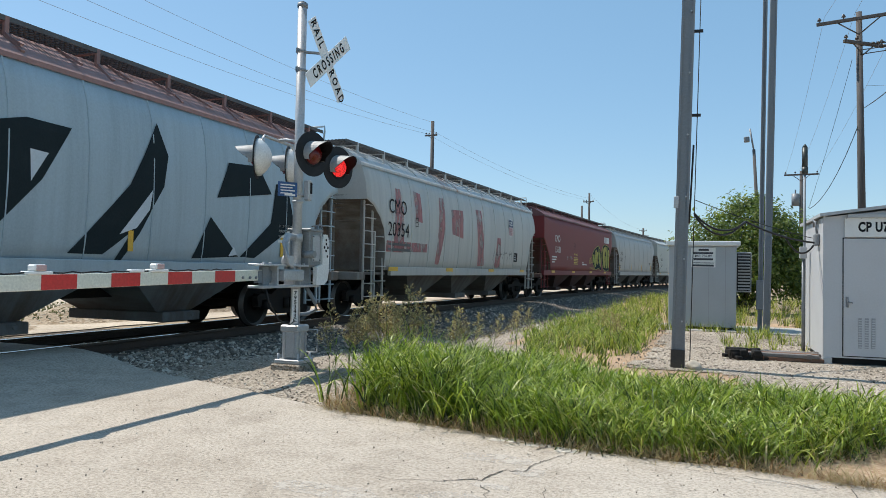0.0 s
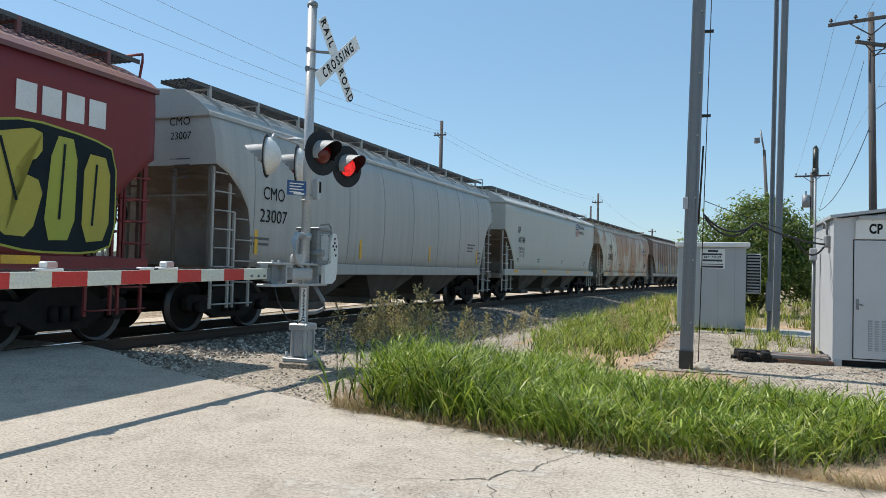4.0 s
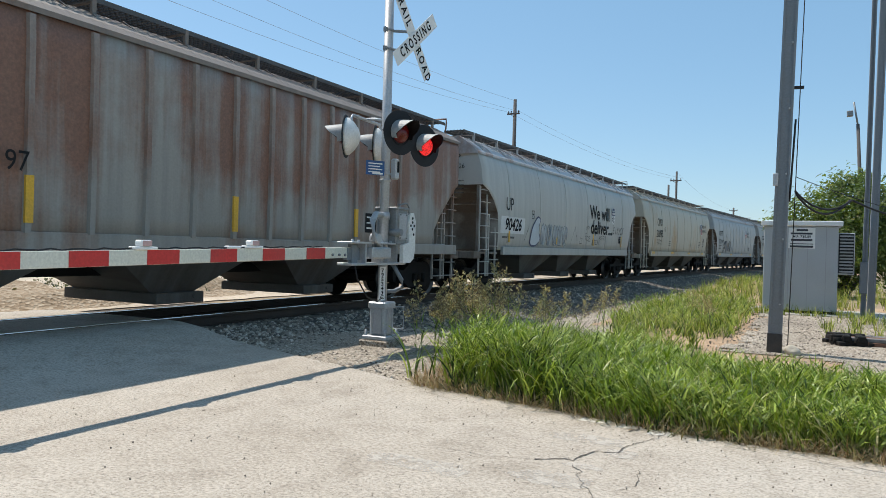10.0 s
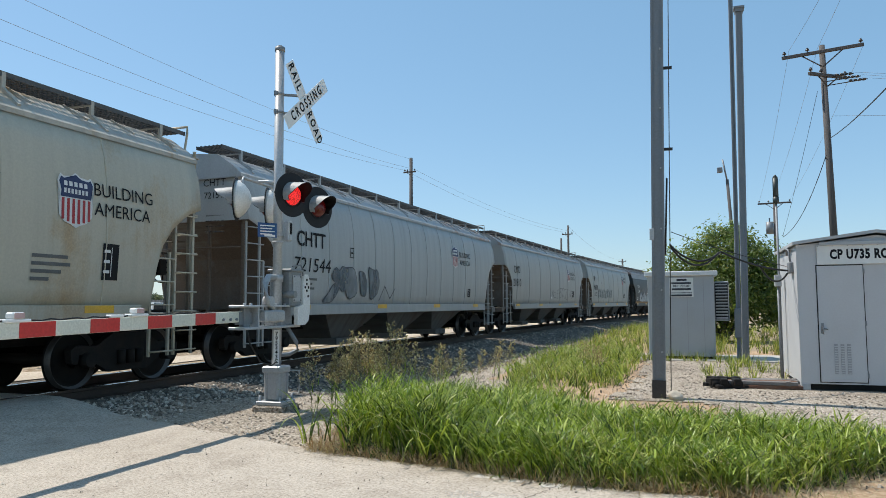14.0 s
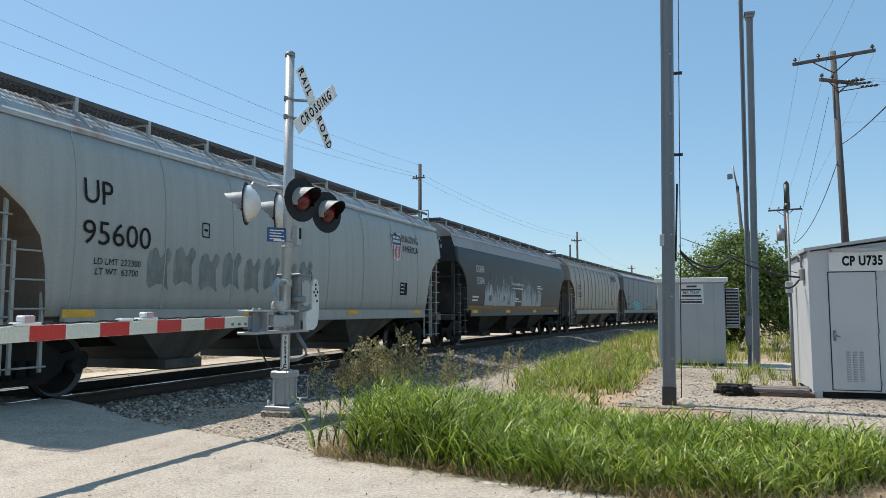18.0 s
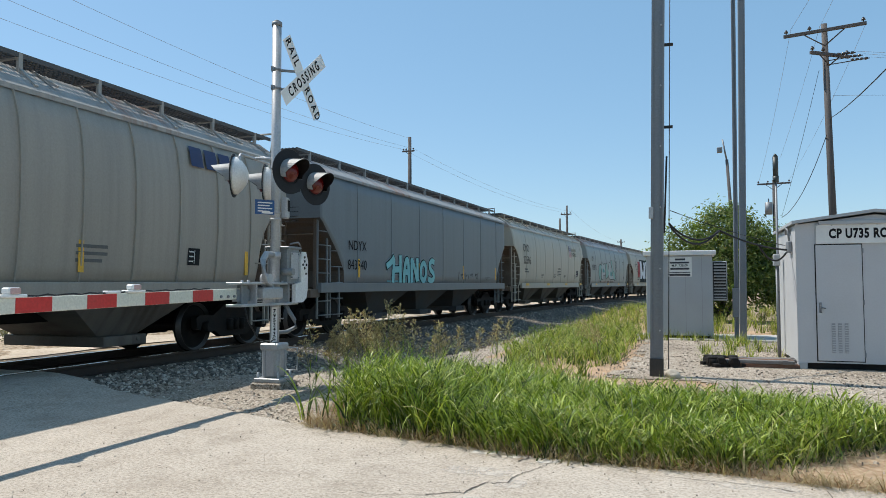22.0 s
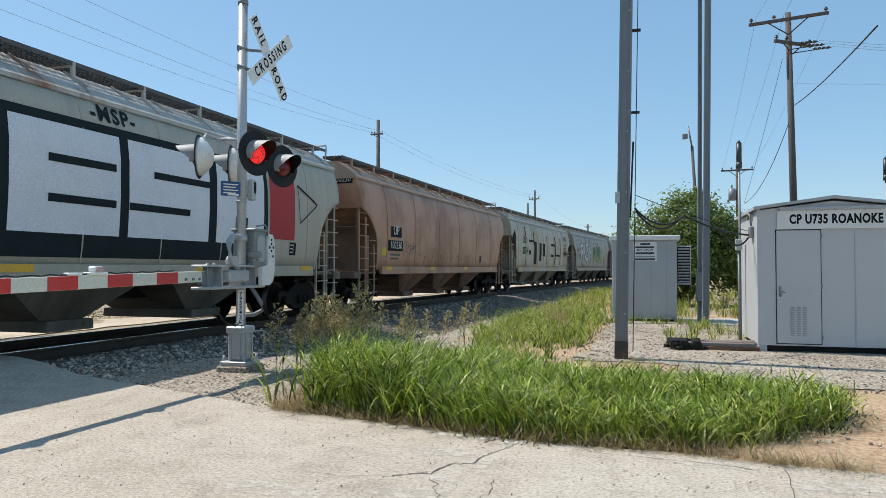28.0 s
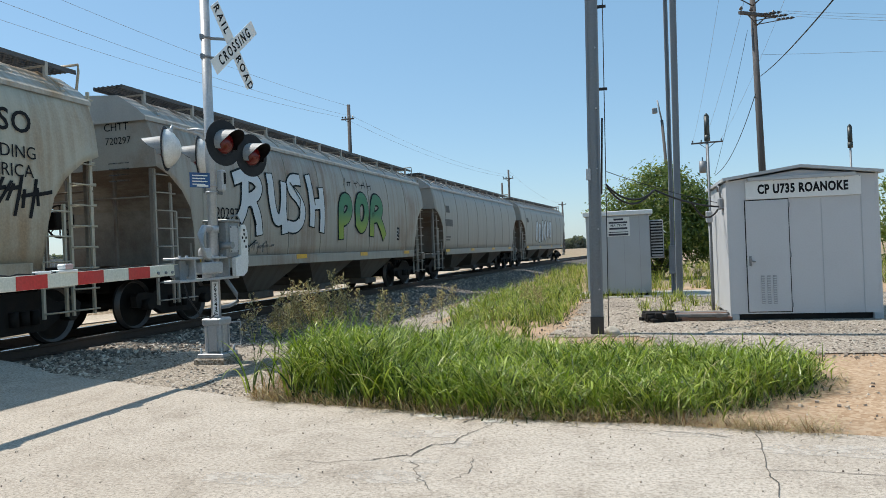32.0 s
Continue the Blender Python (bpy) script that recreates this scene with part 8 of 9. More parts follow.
# ---------------------------------------------------------------- posts and poles
def steel_post(label, x, y, w, d, h, lean, cap=False, band=False, bx=0.0):
    p = thing("steel_post", label, "post", pose(x, y, 0, 0, lean, 0), "tall steel posts")
    bm = bm_new()
    # broad-flange section: two flanges and a web
    a, b, c, e = w / 2, w / 2 - 0.03, d / 2, d / 2 - 0.03
    sec = [(-a, -c), (-b, -c), (-b, -e), (b, -e), (b, -c), (a, -c), (a, c), (b, c), (b, e), (-b, e), (-b, c), (-a, c)]
    add_prism(bm, sec, Matrix.Translation((0, 0, -0.1)), h + 0.1)
    bmesh.ops.recalc_face_normals(bm, faces=bm.faces)
    part("column", bm, M_STEEL, p, "galvanised steel column")
    if cap:
        bm = bm_new()
        add_box(bm, -w / 2 - 0.05, w / 2 + 0.05, -d / 2 - 0.05, d / 2 + 0.05, h, h + 0.05)
        add_box(bm, -w / 2 - 0.02, w / 2 + 0.02, -d / 2 - 0.02, d / 2 + 0.02, h - 0.08, h)
        part("cap_plate", bm, M_STEEL, p)
    if band:
        part("base_band", box(-w / 2 - 0.006, w / 2 + 0.006, -d / 2 - 0.006, d / 2 + 0.006, -0.05, 0.27), M_BASEBAND, p, "dark coating round the foot")
        for i in range(9):
            part("bolt", cyl((w / 4, -d / 2 - 0.012, 0.7 + 0.95 * i), (w / 4, -d / 2 + 0.02, 0.7 + 0.95 * i), 0.014, n=6), M_ALU, p)
        part("junction_box", box(-w / 2 - 0.03, -w / 2 + 0.04, -d / 2 - 0.03, -d / 2, 2.42, 2.6, 0.005), M_ALU, p)
        bm = bm_new()
        for z in (3.86, 5.16):
            add_box(bm, w / 2, w / 2 + 0.13, -0.02, 0.02, z - 0.02, z + 0.02)
        add_cyl(bm, (w / 2 + 0.08, 0, 0.0), (w / 2 + 0.08, 0, 9.2), 0.007, n=6)
        add_tube(bm, [(w / 2 + 0.01, 0, 2.2), (w / 2 + 0.03, 0, 3.0), (w / 2 + 0.04, 0, 3.4)], 0.016)
        part("hanging_cable", bm, M_CABLE, p)
    if bx:
        part("junction_box", box(-w / 2 - 0.05, w / 2 + 0.05, -d / 2 - 0.1, -d / 2, bx, bx + 0.75, 0.01), M_STEEL, p)
    return p


M_BASEBAND = surface("dark_foot_coating", (0.05, 0.045, 0.04), 0.8, amount=0.5, dirt=(0.12, 0.09, 0.07))
steel_post("tall galvanised steel post with a dark coated foot", -0.44, 11.8, 0.19, 0.2, 10.5, 1.15, band=True)
steel_post("tall galvanised steel post with a cap plate", 1.32, 19.4, 0.155, 0.2, 8.85, 0.85, cap=True)
steel_post("slim tall steel post with a box near its foot", 1.23, 20.3, 0.105, 0.14, 12.0, 0.55, bx=0.55)


def wires(label, name, curves, r, material=None, group="overhead lines"):
    """Each sagging line is a thing of its own: two ends and a sag."""
    for a, b, sag in curves:
        a, b = Vector(a), Vector(b)
        n = 14
        pts = [a.lerp(b, i / n) - Vector((0, 0, sag * 4 * (i / n) * (1 - i / n))) for i in range(n + 1)]
        tagged(obj_of(name, add_tube(bm_new(), pts, r, 5), material or M_WIRE), label, "cable", group)


def wooden_pole(label, x, y, h, r, arms, lean=(0, 0), turn=0.0, extra=None):
    p = thing("utility_pole", label, "utility pole", pose(x, y, 0, lean[0], lean[1], turn), "wooden utility poles")
    part("pole", cyl((0, 0, -0.2), (0, 0, h), r, r * 0.68, 14), M_WOOD, p)
    for z, half, ang in arms:
        m = pose(0, 0, z, 0, 0, ang)
        bm = add_box(bm_new(), -half, half, -r - 0.11, -r, -0.06, 0.06, 0.01)
        arm = part("crossarm", bm, M_WOOD, p)
        arm.matrix_basis = m
        for u in (-half + 0.1, -half * 0.35, half - 0.1):
            bm = bm_new()
            add_cyl(bm, (u, -r - 0.055, 0.06), (u, -r - 0.055, 0.13), 0.02, n=6)
            add_cyl(bm, (u, -r - 0.055, 0.13), (u, -r - 0.055, 0.19), 0.075, 0.06, n=10)
            add_cyl(bm, (u, -r - 0.055, 0.19), (u, -r - 0.055, 0.24), 0.05, 0.03, n=10)
            part("insulator", bm, M_INSUL, arm)
        bm = bm_new()
        for sgn in (-1, 1):
            add_tube(bm, [(sgn * half * 0.5, -r - 0.03, -0.04), (0, -r - 0.01, -half * 0.42)], 0.025, 5)
        part("brace", bm, M_WOOD, arm)
    if extra == "transformer":
        part("transformer", add_cyl(add_cyl(bm_new(), (-0.4, -0.1, h - 2.6), (-0.4, -0.1, h - 1.7), 0.26, n=14), (-0.4, -0.1, h - 1.7), (-0.4, -0.1, h - 1.4), 0.05, n=8), M_STEEL, p)
    if extra == "lamp":
        bm = bm_new()
        add_tube(bm, [(0, 0, h - 0.1), (-0.15, 0, h + 1.2)], 0.05)
        add_box(bm, -0.5, -0.2, -0.15, 0.15, h + 0.45, h + 0.75, 0.03)
        part("lamp_head", bm, M_STEEL, p)
    if extra == "strain":
        for i, (dx, dz) in enumerate(((0.35, 1.3), (0.55, 1.46), (0.75, 1.62))):
            bm = bm_new()
            for j in range(4):
                add_cyl(bm, (dx + 0.15 * j, -0.3 - 0.1 * i, h - dz), (dx + 0.11 + 0.15 * j, -0.3 - 0.1 * i, h - dz), 0.06, 0.04, n=8)
            add_cyl(bm, (0, -0.1, h - dz), (dx + 0.62, -0.3 - 0.1 * i, h - dz), 0.018, n=6)
            part("strain_insulator", bm, M_INSUL, p)
    return p


M_INSUL = plain("brown_insulator", (0.05, 0.04, 0.035), 0.3)
wooden_pole("weathered wooden power pole with two crossarms and insulators", 5.36, 30.6, 11.3, 0.15, [(11.0, 1.4, -12), (10.05, 0.95, 38)], (0, -0.9), extra="strain")
wooden_pole("small wooden power pole with a transformer", 6.4, 59.7, 9.2, 0.16, [(8.9, 1.15, -8)], extra="transformer")
wooden_pole("leaning wooden pole with a floodlight", 2.85, 45.0, 8.6, 0.12, [], (0, -3.2), extra="lamp")
wooden_pole("tall dark wooden pole beyond the track", -21.3, 55.5, 13.5, 0.2, [(12.3, 0.55, -25)], turn=20)
wooden_pole("distant wooden pole beyond the track", -13.8, 90.0, 11.1, 0.17, [(10.0, 0.7, -15)])
wooden_pole("distant wooden pole beyond the track", -17.7, 108.5, 11.2, 0.2, [])
wooden_pole("distant wooden pole beyond the track", -13.0, 159.0, 10.9, 0.25, [(10.3, 0.8, 0)])
wires("thin power line strung beyond the track", "power_line", [((-21.8, 55.5, 12.5), (-27.5, 8, 13.0), 0.9), ((-20.9, 55.5, 12.5), (-25.6, 8, 13.2), 0.9), ((-21.3, 55.5, 13.4), (-26.5, 8, 15.0), 0.9), ((-21.8, 55.5, 12.5), (-14.4, 90, 10.3), 0.7), ((-20.9, 55.5, 12.5), (-13.2, 90, 10.3), 0.7), ((-13.8, 90, 11), (-13.0, 159, 10.6), 1.0)], 0.009)
wires("power line from the wooden pole over the yard", "power_line", [((4.0, 30.4, 11.15), (5.35, 59.5, 9.1), 0.4), ((5.0, 30.4, 11.15), (6.2, 59.5, 9.1), 0.4), ((6.6, 30.7, 11.15), (7.4, 59.5, 9.1), 0.4), ((6.4, 30.2, 9.9), (32, 38, 10.4), 0.7), ((6.6, 30.0, 9.7), (32, 37, 10.0), 0.7), ((6.2, 30.3, 10.05), (32, 39, 10.8), 0.6), ((5.4, 30.5, 8.5), (32, 36, 8.9), 0.3), ((4.0, 30.4, 11.15), (5.1, 4.0, 11.9), 0.5), ((5.0, 30.4, 11.15), (4.3, 4.0, 11.9), 0.5)], 0.006)
wires("black service cable sagging from the wooden pole", "service_cable", [((5.33, 30.45, 7.66), (3.25, 12.0, 4.98), 0.1), ((5.13, 30.4, 6.99), (4.63, 40.0, 4.73), 0.55)], 0.014, M_CABLE)
wires("thin guy wire down from the wooden pole", "guy_wire", [((4.95, 30.5, 9.5), (4.63, 40.0, 4.8), 0.15)], 0.008, M_CABLE)
wires("black signal cable looped from post to hut", "signal_cable", [((-0.22, 11.8, 2.35), (0.55, 12.7, 2.28), 0.2), ((0.55, 12.7, 2.28), (1.7, 14.0, 2.0), 0.06), ((-0.2, 11.8, 2.3), (0.52, 12.68, 2.27), 0.24), ((1.2, 13.5, 2.08), (1.68, 13.95, 1.95), 0.2)], 0.017, M_CABLE, "hut cables")
wires("thin messenger wire from post to hut", "messenger_wire", [((-0.2, 11.8, 2.55), (1.68, 14.05, 2.08), 0.04)], 0.006, M_CABLE, "hut cables")


# ---------------------------------------------------------------- clutter by the hut
def scrap():
    r = random.Random(11)
    for i in range(9):
        b = bm_new()
        add_box(b, -0.55, 0.55, -0.06, 0.06, -0.03, 0.03, 0.008)
        for u in (-0.4, 0.4):
            add_box(b, u - 0.04, u + 0.04, -0.075, 0.075, -0.035, 0.035)
        ob = tagged(obj_of("steel_bar", b, M_SCRAP if i % 3 else M_RUSTBAR), "weathered steel bar stacked beside the hut", "scrap bar", "scrap bars")
        ob.matrix_basis = pose(1.25 + 0.1 * r.uniform(-1, 1), 13.5 + 0.16 * (i % 5), 0.03 + 0.062 * (i // 5), 0, 0, r.uniform(-7, 7))
    for i in range(6):
        b = bm_new()
        add_cyl(b, (0, -0.09, 0.07), (0, 0.09, 0.07), 0.085, n=14)
        add_box(b, -0.2, 0.2, -0.05, 0.05, 0.0, 0.06, 0.012)
        add_box(b, -0.06, 0.06, -0.11, 0.11, 0.05, 0.16, 0.015)
        ob = tagged(obj_of("track_fitting", b, M_IRON), "dark cast track fitting lying on gravel", "scrap iron", "scrap fittings")
        ob.matrix_basis = pose(0.42 + 0.17 * (i % 3) + r.uniform(-0.04, 0.04), 13.45 + 0.33 * (i // 3), 0.0, 0, 0, r.uniform(0, 180))
    b = bmesh.new()
    bmesh.ops.create_icosphere(b, subdivisions=3, radius=0.11)
    for v in b.verts:
        v.co *= 1 + 0.35 * noise.noise(v.co * 9)
        v.co.z *= 0.75
    ob = tagged(obj_of("rock", b, M_ROCK, smooth=False), "pale limestone rock against the post foot", "rock")
    ob.matrix_basis = pose(-0.2, 11.62, 0.05)


M_SCRAP = surface("grey_weathered_steel", (0.2, 0.19, 0.18), 0.7, 0.3, amount=0.5, dirt=(0.13, 0.08, 0.05))
M_RUSTBAR = surface("rusty_bar", (0.16, 0.075, 0.045), 0.85, amount=0.5)
M_ROCK = surface("limestone", (0.5, 0.44, 0.35), 0.9, amount=0.4, relief=0.6, fine=18)
scrap()

# ---------------------------------------------------------------- growing things
def leaf_material(name, stops, through=0.35, rough=0.55, spec=0.35):
    m, nd, lk, bs = nodes_of(name)
    geo = nd.new("ShaderNodeNewGeometry")
    c = ramp(nd, lk, geo.outputs["Random Per Island"], stops)
    lk.new(c, bs.inputs["Base Color"])
    bs.inputs["Roughness"].default_value = rough
    bs.inputs["Specular IOR Level"].default_value = spec
    tr, mx = nd.new("ShaderNodeBsdfTranslucent"), nd.new("ShaderNodeMixShader")
    lk.new(mix(nd, lk, 1.0, c, (1.5, 1.6, 0.7), "MULTIPLY"), tr.inputs["Color"])
    mx.inputs["Fac"].default_value = through
    lk.new(bs.outputs["BSDF"], mx.inputs[1])
    lk.new(tr.outputs["BSDF"], mx.inputs[2])
    lk.new(mx.outputs["Shader"], nd["Material Output"].inputs["Surface"])
    return m


M_GRASS = leaf_material("tall_grass_blades", [(0.0, (0.02, 0.04, 0.005)), (0.3, (0.085, 0.14, 0.012)), (0.6, (0.2, 0.28, 0.026)), (0.85, (0.36, 0.43, 0.06)), (0.96, (0.46, 0.5, 0.15)), (1.0, (0.55, 0.46, 0.25))], 0.2, 0.42, 0.35)
# Dark greens stand in for the grass's own shade at its foot.
M_UNDER = leaf_material("undergrowth_shade_blades", [(0.0, (0.02, 0.036, 0.008)), (0.5, (0.045, 0.075, 0.014)), (0.85, (0.09, 0.12, 0.028)), (1.0, (0.24, 0.18, 0.09))], 0.12, 0.5, 0.4)
M_THATCH = leaf_material("dead_grass", [(0.0, (0.17, 0.09, 0.05)), (0.5, (0.3, 0.18, 0.1)), (1.0, (0.42, 0.3, 0.18))], 0.2)
M_GRASSPALE = leaf_material("pale_verge_grass", [(0.0, (0.03, 0.045, 0.008)), (0.3, (0.13, 0.17, 0.024)), (0.62, (0.27, 0.32, 0.05)), (0.86, (0.42, 0.44, 0.11)), (0.93, (0.46, 0.39, 0.18)), (1.0, (0.56, 0.48, 0.28))], 0.26, 0.45, 0.3)
M_SHOOT = leaf_material("pale_grass_shoots", [(0.0, (0.06, 0.1, 0.012)), (0.4, (0.19, 0.27, 0.03)), (0.8, (0.36, 0.43, 0.075)), (1.0, (0.48, 0.5, 0.2))], 0.25, 0.4, 0.4)
M_STRAW = leaf_material("dry_straw", [(0.0, (0.3, 0.23, 0.13)), (0.5, (0.45, 0.37, 0.23)), (1.0, (0.24, 0.17, 0.1))], 0.2)
M_LEAF = leaf_material("broad_leaves", [(0.0, (0.055, 0.085, 0.022)), (0.5, (0.125, 0.175, 0.042)), (0.9, (0.2, 0.25, 0.07)), (1.0, (0.3, 0.28, 0.1))], 0.45, 0.4, 0.5)
M_SEED = leaf_material("seed_heads", [(0.0, (0.15, 0.09, 0.06)), (0.35, (0.27, 0.2, 0.12)), (0.7, (0.42, 0.35, 0.22)), (1.0, (0.6, 0.54, 0.38))], 0.35)
# The haze of distance is mixed into these leaf colours.
M_FARLEAF = leaf_material("far_trees_haze_tint", [(0.0, (0.13, 0.15, 0.13)), (0.5, (0.18, 0.2, 0.17)), (1.0, (0.24, 0.24, 0.21))], 0.3)
M_DRYLEAF = leaf_material("far_dry_shrub", [(0.0, (0.07, 0.08, 0.05)), (0.5, (0.12, 0.12, 0.07)), (1.0, (0.18, 0.15, 0.1))], 0.2)


class Blades:
    """Gathers bent tapered strips into one mesh."""

    def __init__(self):
        self.v, self.f = [], []

    def blade(self, p, yaw, length, width, lean, droop, seg=4, twist=0.0):
        dx, dy = math.cos(yaw), math.sin(yaw)
        sx, sy = -math.sin(yaw + twist), math.cos(yaw + twist)
        b, ang = len(self.v), lean
        x, y, z = p
        step = length / seg
        for i in range(seg + 1):
            w = width * (1 - (i / seg) ** 1.6) * (0.75 if i == 0 else 1) * 0.5
            if i < seg:
                self.v.append((x - sx * w, y - sy * w, z))
                self.v.append((x + sx * w, y + sy * w, z))
            else:
                self.v.append((x, y, z))
            x += dx * math.sin(ang) * step
            y += dy * math.sin(ang) * step
            z += math.cos(ang) * step
            ang += droop / seg * (0.5 + i / seg)
        for i in range(seg - 1):
            k = b + 2 * i
            self.f.append((k, k + 1, k + 3, k + 2))
        k = b + 2 * (seg - 1)
        self.f.append((k, k + 1, k + 2))

    def leaf(self, p, n, size, r):
        """A small folded leaf."""
        n = Vector(n).normalized()
        a = n.orthogonal().normalized()
        a.rotate(Matrix.Rotation(r.random() * 6.28, 3, n))
        b = n.cross(a)
        p = Vector(p)
        k = len(self.v)
        for u, v, w in ((-1, 0, 0), (0, -0.42, 0.1), (1, 0, -0.12), (0, 0.42, 0.1)):
            self.v.append(tuple(p + size * (u * a + v * b + w * n)))
        self.f.append((k, k + 1, k + 2))
        self.f.append((k, k + 2, k + 3))

    def done(self, name, material, label, category, kind="stuff", parent=None):
        ob = sheet_from(name, self.v, self.f, material, False, label if parent is None else "", category if parent is None else "", kind if parent is None else "")
        if parent is not None:
            ob.parent = parent
        return ob


def verge_height(x, y):
    h = lerp_list([(-4.5, 0.42), (-3.7, 0.56), (-3.0, 0.66), (-2.2, 0.6), (-1.5, 0.42), (0.0, 0.36), (1.9, 0.36)], x)
    if y > 9.2:
        h = 0.3 if y < 13 else 0.34
    elif y > 7.8:
        h *= 0.72
    h *= 0.9 + 0.45 * noise.noise(Vector((x * 1.3, y * 1.3, 2))) + 0.25 * noise.noise(Vector((x * 4, y * 4, 2)))
    return max(0.14, h)


def tall_verge():
    r = random.Random(21)
    g, pale, fine, st, under, thatch = Blades(), Blades(), Blades(), Blades(), Blades(), Blades()
    n = 0
    while n < 3700:
        u = r.random()
        y = 5.8 + 3.6 * r.random() if u < 0.64 else (9.0 + 4 * r.random() if u < 0.72 else (13 + 9 * r.random() if u < 0.9 else 20 + 28 * r.random() ** 1.5))
        x = r.uniform(-4.4, 6)
        if not in_verge(x, y, -0.12 + 0.12 * noise.noise(Vector((x * 2.2, y * 2.2, 6)))):
            continue
        # thin, patchy growth behind the first belt
        if 9.2 < y < 13 and noise.noise(Vector((x * 0.8, y * 0.8, 11))) < (0.12 if x < -1.9 else -0.1):
            continue
        n += 1
        h = verge_height(x, y)
        swirl = 3.2 * noise.noise(Vector((x * 1.1, y * 1.1, 8)))
        lush = x < -1.2 + 0.6 * noise.noise(Vector((x, y, 3))) and y < 9.6
        dry = noise.noise(Vector((x * 1.7, y * 1.7, 14))) > 0.28
        for _ in range(r.randint(7, 11) if lush else r.randint(6, 9)):
            yaw = r.random() * 6.283
            o = 0.09 * r.random()
            tall = r.random()
            L = h * (0.45 + 0.85 * tall ** 0.8)
            w = r.choice((0.007, 0.01, 0.014, 0.02) if not lush else (0.01, 0.015, 0.022, 0.028)) * r.uniform(0.8, 1.2) * (1.0 if y < 10 else 1.4)
            # upright in the crowd, arching over toward the tip
            (g if lush or (r.random() < 0.3 and not dry) else pale).blade((x + o * math.cos(yaw), y + o * math.sin(yaw), -0.03), yaw * 0.7 + swirl + r.uniform(-0.8, 0.8), L * 1.25, w, r.uniform(0.02, 0.45), r.uniform(0.6, 3.0) * (0.6 + 0.7 * tall), 7, r.uniform(-1.3, 1.3))
        # low leaves that close the foot of the stand, their green darkened for shade
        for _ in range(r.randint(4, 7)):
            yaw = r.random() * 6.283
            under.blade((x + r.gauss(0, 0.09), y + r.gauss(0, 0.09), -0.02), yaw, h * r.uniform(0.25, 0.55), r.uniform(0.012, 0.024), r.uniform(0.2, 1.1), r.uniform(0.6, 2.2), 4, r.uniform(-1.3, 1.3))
        for _ in range(r.randint(7, 11) if y < 10 else 4):
            # short side leaves at all heights that catch the sun
            yaw = r.random() * 6.283
            z = h * r.random() ** 0.8 * 0.95
            (fine if r.random() < 0.6 else g).blade((x + r.gauss(0, 0.09), y + r.gauss(0, 0.09), z), yaw, r.uniform(0.09, 0.24), r.uniform(0.009, 0.02), r.uniform(0.3, 1.4), r.uniform(0.6, 2.2), 4, r.uniform(-1.5, 1.5))
    # single long blades that arch out over the road and out of the top
    for _ in range(260):
        x = r.uniform(-3.9, 0.8)
        y = road_edge(x) + 0.12 + 1.1 * r.random() ** 1.5
        h = verge_height(x, y)
        (g if x < -1.0 else pale).blade((x, y, 0.0), r.uniform(0, 6.28), h * r.uniform(1.2, 1.75), r.uniform(0.014, 0.026), r.uniform(0.1, 0.5), r.uniform(1.6, 3.4), 9, r.uniform(-0.8, 0.8))
    for _ in range(2300):
        x = r.uniform(-3.7, 1.5)
        y = road_edge(x) + r.uniform(-0.07, 0.22)
        st.blade((x, y, 0.0), r.uniform(0, 6.28), r.uniform(0.08, 0.3), 0.006, r.uniform(0.7, 1.55), r.uniform(0, 1.0), 3)
    for _ in range(350):
        y = r.uniform(6.4, 9)
        x = lerp_list(VERGE_L, y) + r.uniform(-0.25, 0.3)
        st.blade((x, y, 0.0), r.uniform(0, 6.28), r.uniform(0.1, 0.3), 0.006, r.uniform(0.6, 1.55), r.uniform(0, 1.0), 3)
    for _ in range(500):
        y = r.uniform(6.2, 9)
        x = lerp_list(VERGE_R, y) + r.uniform(-0.3, 0.2)
        st.blade((x, y, 0.0), r.uniform(0, 6.28), r.uniform(0.1, 0.25), 0.006, r.uniform(0.6, 1.55), r.uniform(0, 1.0), 3)
    for _ in range(900):
        y = r.uniform(6.6, 8.0)
        x = lerp_list(VERGE_L, y) + r.uniform(-0.25, 0.5)
        if y > road_edge(x) - 0.04:
            thatch.blade((x, y, 0.0), r.uniform(0, 6.28), r.uniform(0.12, 0.34), 0.008, r.uniform(0.5, 1.5), r.uniform(0, 1.4), 4)
    for _ in range(900):
        x = r.uniform(-3.6, 1.4)
        y = road_edge(x) + r.uniform(-0.02, 0.16)
        thatch.blade((x, y, 0.0), r.uniform(0, 6.28), r.uniform(0.08, 0.22), 0.007, r.uniform(0.5, 1.5), r.uniform(0, 1.4), 4)
    thatch.done("dead_thatch", M_THATCH, "reddish dead grass matted at the verge's foot", "straw")
    g.done("tall_grass", M_GRASS, "lush green tall grass on the road verge", "grass")
    pale.done("verge_grass", M_GRASSPALE, "yellow-green knee-high grass along the verge", "grass")
    under.done("grass_undergrowth", M_UNDER, "dense low growth at the foot of the grass, darkened for shade", "grass")
    fine.done("grass_shoots", M_SHOOT, "pale green side shoots among the tall grass", "grass")
    st.done("dry_straw", M_STRAW, "flattened dry straw along the verge's edge", "straw")


tall_verge()


